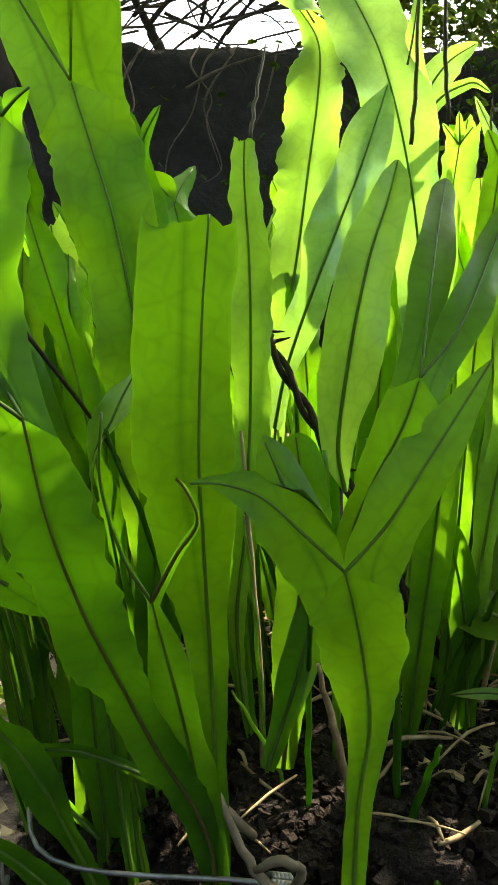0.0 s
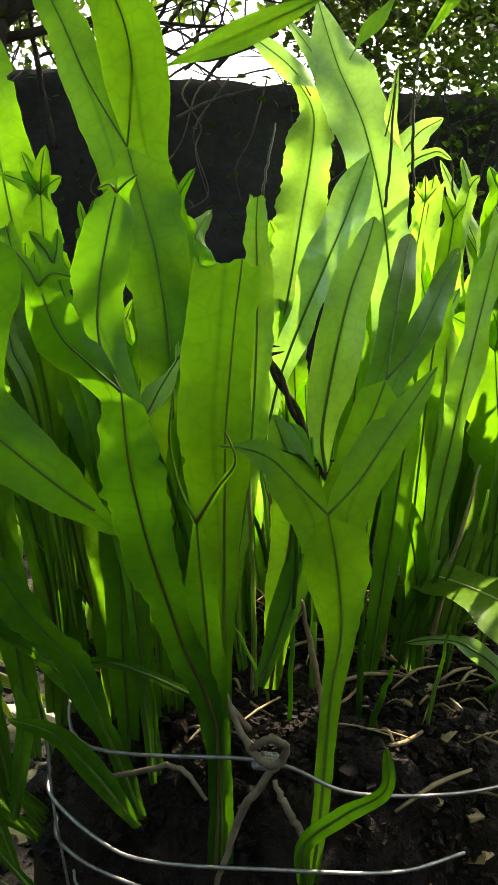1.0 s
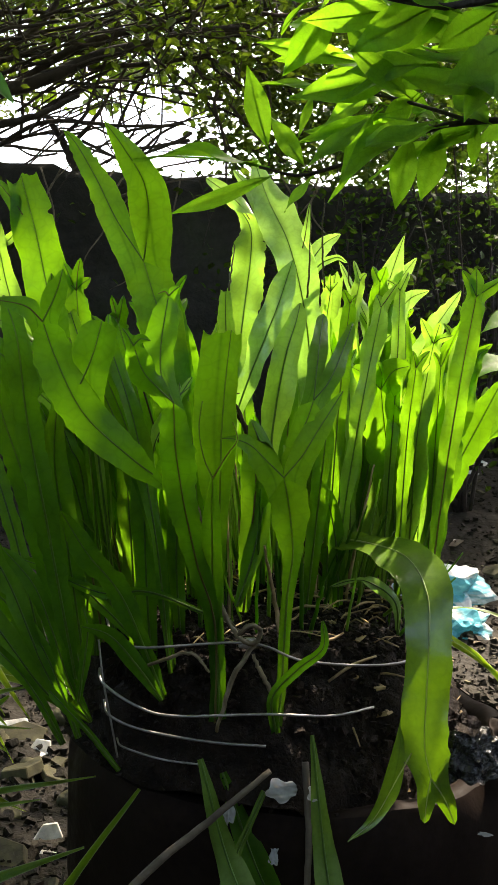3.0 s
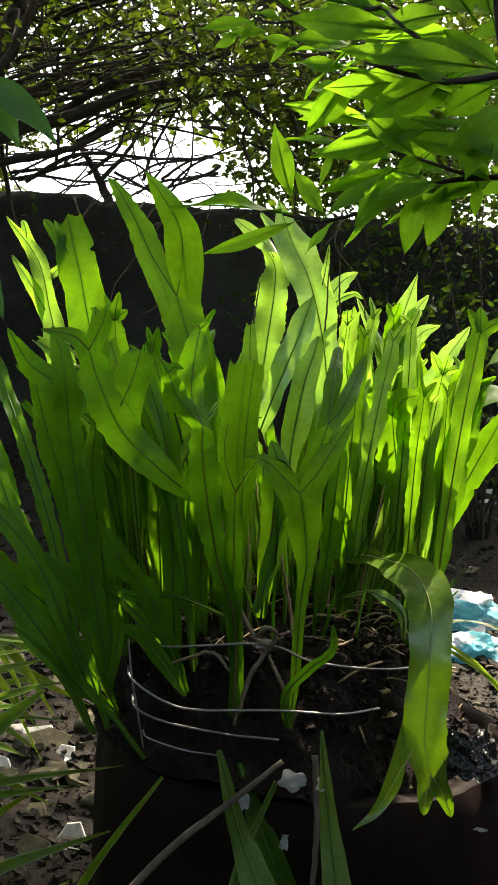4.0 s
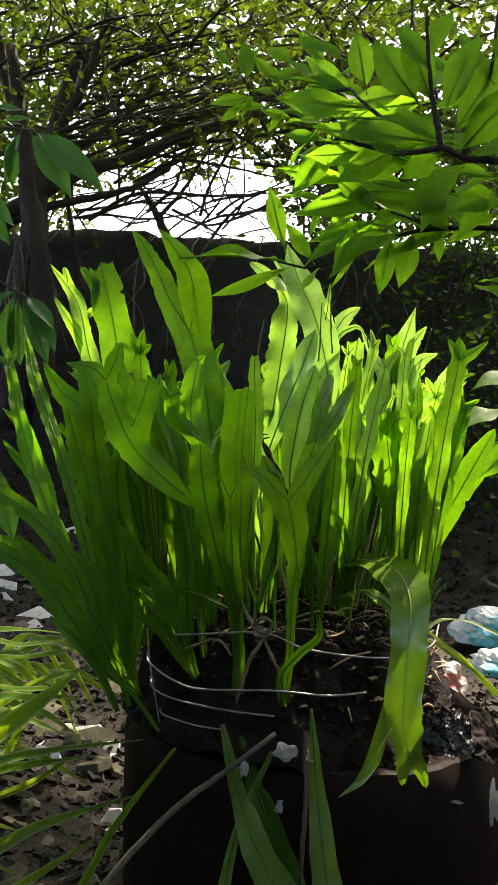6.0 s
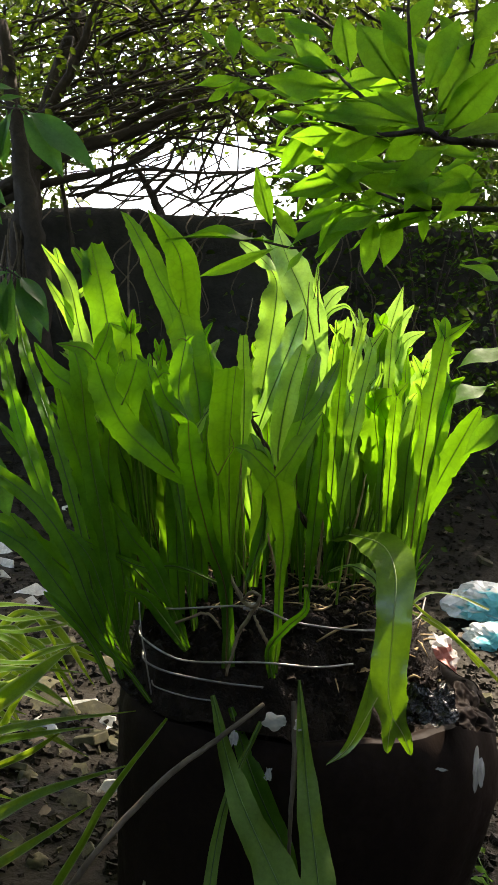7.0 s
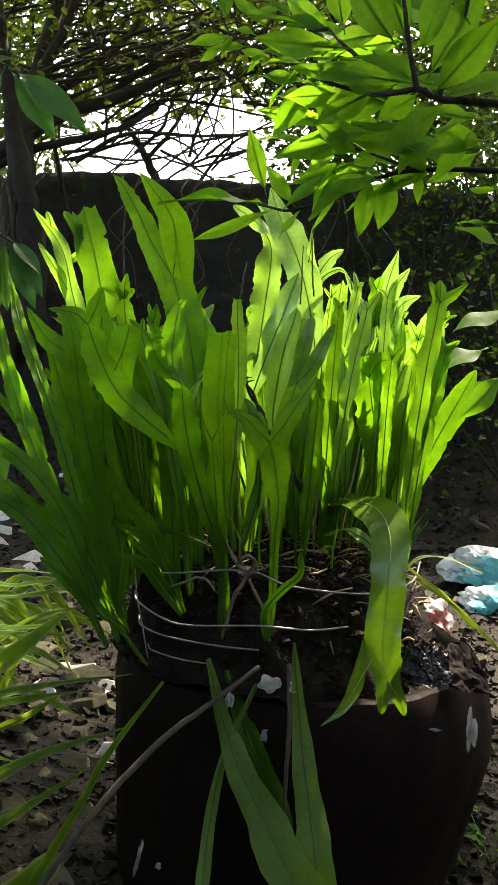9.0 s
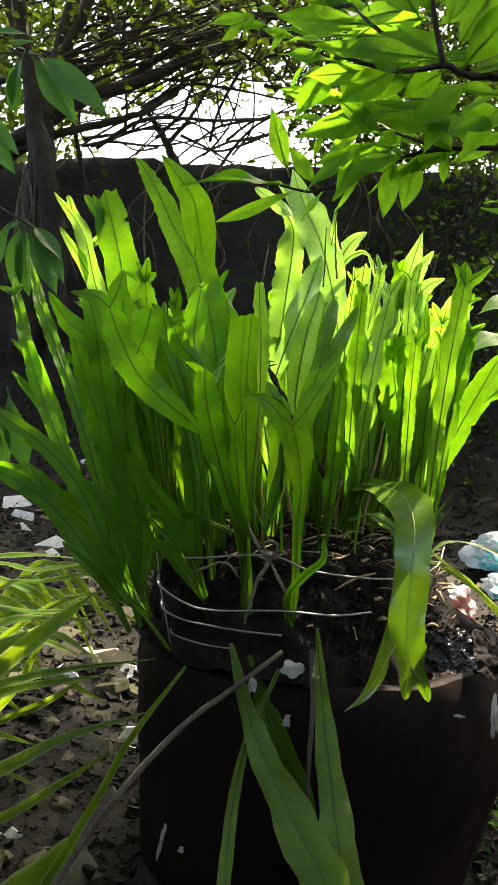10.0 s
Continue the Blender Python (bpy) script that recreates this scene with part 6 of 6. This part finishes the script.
strap([(-0.411, 0.420, 0.171), (-0.334, 0.420, 0.256), (-0.303, 0.420, 0.312), (-0.281, 0.420, 0.344)], [0.0104, 0.0103, 0.0087, 0.0014])
strap([(0.286, 0.500, 0.384), (0.246, 0.500, 0.426), (0.216, 0.500, 0.446), (0.186, 0.500, 0.470)], [0.0043, 0.0051, 0.0044, 0.0015])
strap([(0.329, 0.500, 0.350), (0.261, 0.500, 0.412), (0.217, 0.500, 0.439), (0.184, 0.500, 0.455)], [0.0043, 0.0058, 0.0051, 0.0015])
strap([(0.293, 0.500, 0.459), (0.252, 0.520, 0.470), (0.216, 0.520, 0.470), (0.192, 0.500, 0.456)], [0.0043, 0.0051, 0.0051, 0.0022])
for k in range(40):
    cx, cy = srng.choice(((-0.6, 0.62), (-0.66, 0.44), (-0.56, 0.85), (-0.56, 0.32)))
    d = srng.uniform(-0.9, 0.5)
    l, h = srng.uniform(0.2, 0.36), srng.uniform(0.14, 0.34)
    ux, uy = math.cos(d), math.sin(d) * 0.6
    w = srng.uniform(0.012, 0.022)
    strap([(cx, cy, 0.0), (cx + ux * l * 0.3, cy + uy * l * 0.3, h * 0.8), (cx + ux * l * 0.65, cy + uy * l * 0.65, h), (cx + ux * l, cy + uy * l, h * srng.uniform(0.6, 0.95))], [w * 0.8, w, w, 0.001], srng.uniform(-25, 25))
weed = tagged(new("weed"), "small bright green leafy weed on the earth beside the planter", "weed")
for k in range(26):
    a, r = srng.uniform(0, math.tau), srng.uniform(0.01, 0.07)
    x, y = 0.35 + r * math.cos(a), 0.62 + 1.6 * r * math.sin(a)
    z = srng.uniform(0.01, 0.07)
    put_leaf(srng.choice(BIG), weed, (x, y, z), (x + 0.024 * math.cos(a), y + 0.024 * math.sin(a), z + srng.uniform(0.0, 0.03)))
for k in range(6):
    a = k * 1.05
    twig([(0.35, 0.62, -0.005), (0.35 + 0.03 * math.cos(a), 0.62 + 0.04 * math.sin(a), 0.03), (0.35 + 0.06 * math.cos(a), 0.62 + 0.09 * math.sin(a), 0.05)], 0.0015, weed, "stem", RIB)

# ---- trees behind ----
def crown(name, parent, spots, size, mat, rnd):
    """Many small leaves in one mesh."""
    verts, faces = [], []
    for p in spots:
        s = size * rnd.uniform(0.6, 1.3)
        rot = Euler((rnd.uniform(-1.1, 0.9), rnd.uniform(-0.9, 0.9), rnd.uniform(0, 6.3))).to_matrix()
        b = len(verts)
        for q in ((0, 0, 0), (0.3, 0.35, 0.06), (0.28, 0.7, 0.03), (0, 1.05, -0.12), (-0.28, 0.7, 0.03), (-0.3, 0.35, 0.06), (0, 0.5, -0.02)):
            v = rot @ (Vector(q) * s)
            verts.append((p[0] + v.x, p[1] + v.y, p[2] + v.z))
        faces += [(b, b + 1, b + 6), (b + 1, b + 2, b + 6), (b + 2, b + 3, b + 6), (b + 3, b + 4, b + 6), (b + 4, b + 5, b + 6), (b + 5, b, b + 6)]
    ob = new(name, from_lists(name, verts, faces, mat))
    ob.parent = parent
    return ob


trng = random.Random(5)
tree = tagged(new("tree"), "spreading dark-barked tree with tangled limbs and small leaves", "tree")
twig([(-1.426, 3.300, 0.549), (-1.388, 3.300, 1.050), (-1.364, 3.300, 1.391), (-1.359, 3.350, 1.665), (-1.288, 3.400, 1.964), (-1.209, 3.500, 2.353)], 0.085, tree, "limb")
twig([(-1.264, 3.250, 0.656), (-1.263, 3.200, 1.092), (-1.297, 3.200, 1.351), (-1.354, 3.200, 1.607), (-1.392, 3.200, 1.859), (-1.455, 3.200, 2.198)], 0.06, tree, "limb")
twig([(-1.364, 3.350, 1.641), (-1.418, 3.300, 1.841), (-1.495, 3.300, 2.051), (-1.571, 3.300, 2.373)], 0.035, tree, "limb")
twig([(-1.346, 3.350, 1.760), (-1.168, 3.300, 2.049), (-1.049, 3.300, 2.364)], 0.03, tree, "limb")
twig([(-1.62, 3.3, 1.42), (-1.346, 3.35, 1.60), (-1.18, 3.4, 1.72), (-0.95, 3.45, 1.80), (-0.75, 3.5, 1.91), (-0.44, 3.55, 2.02), (-0.1, 3.6, 2.10)], 0.04, tree, "limb")
twig([(-1.359, 3.350, 1.665), (-1.171, 3.400, 1.845), (-0.945, 3.400, 2.009), (-0.773, 3.500, 2.300)], 0.022, tree, "limb")
twig([(-1.65, 3.3, 1.36), (-1.346, 3.35, 1.534), (-1.079, 3.4, 1.612), (-0.92, 3.4, 1.66), (-0.80, 3.5, 1.76)], 0.024, tree, "limb")
twig([(-1.202, 3.600, 1.540), (-0.962, 3.600, 1.669), (-0.619, 3.600, 1.666), (-0.360, 3.600, 1.683)], 0.012, tree, "limb")
twig([(-0.799, 3.750, 1.395), (-0.869, 3.700, 1.542), (-0.909, 3.700, 1.619), (-0.994, 3.700, 1.747)], 0.026, tree, "limb")
twig([(-0.887, 3.700, 1.578), (-0.771, 3.700, 1.710), (-0.689, 3.700, 1.850), (-0.542, 3.700, 2.076)], 0.012, tree, "limb")
twig([(-1.167, 3.450, 1.169), (-1.207, 3.450, 1.343), (-1.246, 3.450, 1.541), (-1.280, 3.450, 1.737)], 0.018, tree, "limb")
twig([(-0.822, 3.700, 1.620), (-0.658, 3.700, 1.544), (-0.494, 3.700, 1.444)], 0.008, tree, "limb")
twig([(-1.002, 3.700, 1.747), (-0.801, 3.700, 1.850), (-0.560, 3.700, 1.825), (-0.295, 3.700, 1.776)], 0.01, tree, "limb")
twig([(-0.606, 3.700, 1.596), (-0.476, 3.700, 1.687), (-0.242, 3.700, 1.751)], 0.008, tree, "limb")
twig([(-1.125, 3.600, 1.799), (-0.811, 3.600, 1.997), (-0.453, 3.600, 2.093), (-0.056, 3.600, 2.233)], 0.02, tree, "limb")
twig([(-0.783, 3.600, 1.899), (-0.396, 3.600, 1.947), (0.003, 3.600, 2.042)], 0.012, tree, "limb")
twig([(-1.400, 3.200, 1.237), (-1.384, 3.180, 1.116), (-1.409, 3.150, 0.994)], 0.006, tree, "root", TWIG)
twig([(-1.397, 3.200, 1.232), (-1.383, 3.180, 1.103), (-1.380, 3.150, 0.973)], 0.006, tree, "root", TWIG)
twig([(-1.368, 3.200, 1.304), (-1.346, 3.180, 1.177), (-1.376, 3.150, 1.049)], 0.006, tree, "root", TWIG)
twig([(-1.399, 3.200, 1.370), (-1.395, 3.180, 1.236), (-1.351, 3.150, 1.102)], 0.006, tree, "root", TWIG)
twig([(-1.379, 3.200, 1.358), (-1.351, 3.180, 1.225), (-1.389, 3.150, 1.090)], 0.006, tree, "root", TWIG)
twig([(-1.344, 3.200, 1.321), (-1.342, 3.180, 1.149), (-1.310, 3.150, 0.978)], 0.006, tree, "root", TWIG)
twig([(-1.361, 3.200, 1.282), (-1.349, 3.180, 1.088), (-1.366, 3.150, 0.892)], 0.006, tree, "root", TWIG)
twig([(-1.423, 3.200, 1.239), (-1.428, 3.180, 1.083), (-1.371, 3.150, 0.928)], 0.006, tree, "root", TWIG)
twig([(-1.349, 3.200, 1.271), (-1.350, 3.180, 1.078), (-1.339, 3.150, 0.885)], 0.006, tree, "root", TWIG)
twig([(-1.307, 3.200, 1.355), (-1.315, 3.180, 1.175), (-1.273, 3.150, 0.994)], 0.006, tree, "root", TWIG)
twig([(-1.332, 3.200, 1.240), (-1.323, 3.180, 1.051), (-1.332, 3.150, 0.861)], 0.006, tree, "root", TWIG)
twig([(-1.411, 3.200, 1.298), (-1.420, 3.180, 1.141), (-1.362, 3.150, 0.984)], 0.006, tree, "root", TWIG)
twig([(-0.676, 3.400, 1.295), (-0.552, 3.400, 1.358), (-0.379, 3.400, 1.408), (-0.159, 3.400, 1.447)], 0.007, tree, "limb", TWIG)
twig([(-0.891, 3.400, 0.870), (-0.915, 3.400, 1.119), (-0.901, 3.400, 1.340), (-0.807, 3.400, 1.463)], 0.006, tree, "limb", TWIG)


def tangle(parent, count, lo, hi, rmax, name="twig"):
    """Fine twigs wandering through a box."""
    for k in range(count):
        p = Vector([trng.uniform(a, b) for a, b in zip(lo, hi)])
        d = Vector((trng.uniform(-1, 1), trng.uniform(-0.3, 0.3), trng.uniform(-0.5, 0.8))).normalized()
        pts = [p]
        for j in range(5):
            d = (d + Vector((trng.uniform(-0.5, 0.5), trng.uniform(-0.3, 0.3), trng.uniform(-0.45, 0.45)))).normalized()
            pts.append(pts[-1] + d * trng.uniform(0.06, 0.2))
        r = rmax * trng.uniform(0.3, 1)
        b = bmesh.new()
        tube(b, pts, [r * (1 - 0.14 * i) for i in range(6)], 16, 5)
        part(name, b, BARK, parent)


tangle(tree, 260, (-1.9, 3.2, 1.82), (0.5, 4.3, 2.8), 0.010)
tangle(tree, 40, (-1.35, 3.4, 1.45), (-0.1, 4.0, 1.8), 0.010)
# long branches that sweep up and over the gap
for k in range(70):
    x, y = trng.uniform(-1.75, -0.9), trng.uniform(3.2, 4.2)
    z = max(1.50 + 0.3 * (x + 1.75), 1.42) + trng.uniform(0.0, 0.75)
    if x > -1.3:
        z = max(z, 1.78)
    rise = trng.uniform(0.18, 0.5)
    pts = [(x + 0.28 * j, y + trng.uniform(-0.05, 0.05), z + 0.28 * j * rise + trng.uniform(-0.04, 0.04)) for j in range(trng.choice((3, 4, 5)))]
    r = trng.choice((0.004, 0.005, 0.007, 0.011))
    b = bmesh.new()
    tube(b, pts, [r * (1 - 0.7 * j / (len(pts) - 1)) for j in range(len(pts))], 16, 5, 0.004, trng)
    part("twig", b, BARK, tree)


def clumps(n, per, lo, hi, spread, keep=lambda p: True):
    out = []
    for _ in range(n):
        c = [trng.uniform(a, b) for a, b in zip(lo, hi)]
        for _ in range(per):
            p = [trng.gauss(v, spread) for v in c]
            if keep(p):
                out.append(p)
    return out


def above_gap(p):
    """Outside the opening in the crown over the wall, through which the sky shows."""
    if p[0] > 1.0 and p[1] < 3.7:
        return False
    x = p[0] * 4.2 / (p[1] + 0.7)
    z = 0.75 + (p[2] - 0.75) * 4.2 / (p[1] + 0.7)
    if -1.27 < x < -0.33:
        return z > (1.66 if x < -1.1 else 1.72 if x < -0.95 else 1.84) + trng.uniform(-0.03, 0.03)
    return z > 1.4


def sunlit(p):
    """True in the gaps left open in the leaves so that the sun falls on chosen places."""
    for c, r, k in SHAFTS:
        if (Vector(p) - Vector(c)).cross(to_sun).length < r * trng.uniform(1.0 - k, 1.0 + k):
            return True
    return False


# sun gaps placed to light chosen spots: point, radius, looseness of the edge
SHAFTS = (((0.02, 0.70, 0.86), 0.16, 0.06), ((0.15, 0.71, 0.83), 0.17, 0.06), ((0.28, 0.67, 0.76), 0.17, 0.06), ((0.215, 0.45, 0.52), 0.14, 0.06), ((0.20, 0.49, 0.44), 0.13, 0.06), ((-0.40, 0.46, 0.36), 0.19, 0.3), ((0.55, 2.2, 0.08), 0.28, 0.2), ((0.325, 1.58, 0.05), 0.14, 0.3), ((-0.30, 0.64, 0.93), 0.13, 0.15), ((0.09, 0.42, 1.10), 0.12, 0.1))
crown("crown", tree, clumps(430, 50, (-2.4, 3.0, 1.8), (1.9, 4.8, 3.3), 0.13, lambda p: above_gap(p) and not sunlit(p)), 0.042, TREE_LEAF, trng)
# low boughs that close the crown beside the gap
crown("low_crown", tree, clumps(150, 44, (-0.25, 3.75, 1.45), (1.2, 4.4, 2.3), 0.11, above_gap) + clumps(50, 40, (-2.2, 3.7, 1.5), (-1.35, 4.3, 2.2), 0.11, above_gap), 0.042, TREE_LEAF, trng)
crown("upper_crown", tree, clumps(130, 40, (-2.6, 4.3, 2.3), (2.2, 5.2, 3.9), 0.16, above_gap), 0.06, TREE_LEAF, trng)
# unseen part of the crown, added overhead to shade the yard
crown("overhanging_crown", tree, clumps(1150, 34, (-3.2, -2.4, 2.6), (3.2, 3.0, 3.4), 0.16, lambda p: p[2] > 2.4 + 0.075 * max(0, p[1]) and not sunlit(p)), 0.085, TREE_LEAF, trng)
# unseen thick bough of it, added to shade the near side of the fern
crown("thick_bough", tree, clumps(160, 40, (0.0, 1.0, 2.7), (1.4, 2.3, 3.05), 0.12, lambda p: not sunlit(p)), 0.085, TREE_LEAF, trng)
# woods beyond the wall
woods = tagged(new("woodland"), "dense leafy trees beyond the wall", "trees", kind="stuff")
crown("foliage", woods, clumps(300, 44, (-5.0, 5.6, 2.0), (4.0, 8.5, 5.2), 0.28, lambda p: p[2] > 2.55 + 0.12 * (p[1] - 6) or p[0] > -0.3 or p[0] < -2.6), 0.11, TREE_LEAF, trng)

# dark growth in front of the wall
for x, y, z0, z1, w, cnt in ((0.75, 2.9, 0.35, 1.7, 0.5, 30), (0.35, 3.4, 0.7, 1.75, 0.45, 22), (1.0, 3.4, 0.9, 2.2, 0.6, 30)):
    bush = tagged(new("bush"), "dark small-leaved bush in the shade against the wall", "bush", "bushes")
    for k in range(9):
        b = bmesh.new()
        px, pz = x + trng.uniform(-w, w) * 0.8, trng.uniform(z0 + 0.3, z1)
        g = ground_height(x, y)
        tube(b, [(x + trng.uniform(-0.05, 0.05), y, g - 0.02), ((x + px) / 2 + trng.uniform(-0.08, 0.08), y + trng.uniform(-0.1, 0.1), (g + pz) / 2), (px, y + trng.uniform(-0.15, 0.15), pz)], [0.009, 0.006, 0.002], 14, 5)
        part("stem", b, BARK, bush)
    crown("foliage", bush, clumps(cnt * 2, 30, (x - w, y - 0.25, z0), (x + w, y + 0.25, z1), 0.1), 0.032, DARK_LEAF, trng)
climber = tagged(new("climber"), "sparse climber with small leaves hanging down the old wall", "climbing plant")
for k in range(14):
    x = trng.uniform(-1.5, 0.3)
    z = 1.47
    b = bmesh.new()
    pts = [(x, 3.55, z)]
    for j in range(4):
        pts.append((pts[-1][0] + trng.uniform(-0.12, 0.12), 3.5 + trng.uniform(-0.06, 0.0), pts[-1][2] - trng.uniform(0.06, 0.2)))
    tube(b, pts, [0.004, 0.004, 0.003, 0.003, 0.0015], 18, 5)
    part("stem", b, TWIG, climber)
crown("leaves", climber, clumps(16, 5, (-1.2, 3.42, 0.9), (0.2, 3.5, 1.45), 0.05), 0.04, TREE_LEAF, trng)

# long stalks across the planter
bm = bmesh.new()
tube(bm, [(0.026, 0.300, 0.386), (-0.021, 0.290, 0.347), (-0.080, 0.270, 0.301), (-0.146, 0.240, 0.225), (-0.207, 0.200, 0.132)], [0.0025, 0.0031, 0.0037, 0.0037, 0.0036], 30, 7, 0.0004, rng)
thing("dry_stalk", bm, TWIG, "long dry brown fern stalk hanging over the planter", "dry stalk", "dry stalks")
bm = bmesh.new()
tube(bm, [(0.057, 0.330, 0.381), (0.062, 0.310, 0.323), (0.061, 0.300, 0.261), (0.062, 0.300, 0.194)], [0.0032, 0.0032, 0.0025, 0.0019], 30, 7, 0.0004, rng)
thing("dry_stalk", bm, TWIG, "long dry brown fern stalk hanging over the planter", "dry stalk", "dry stalks")
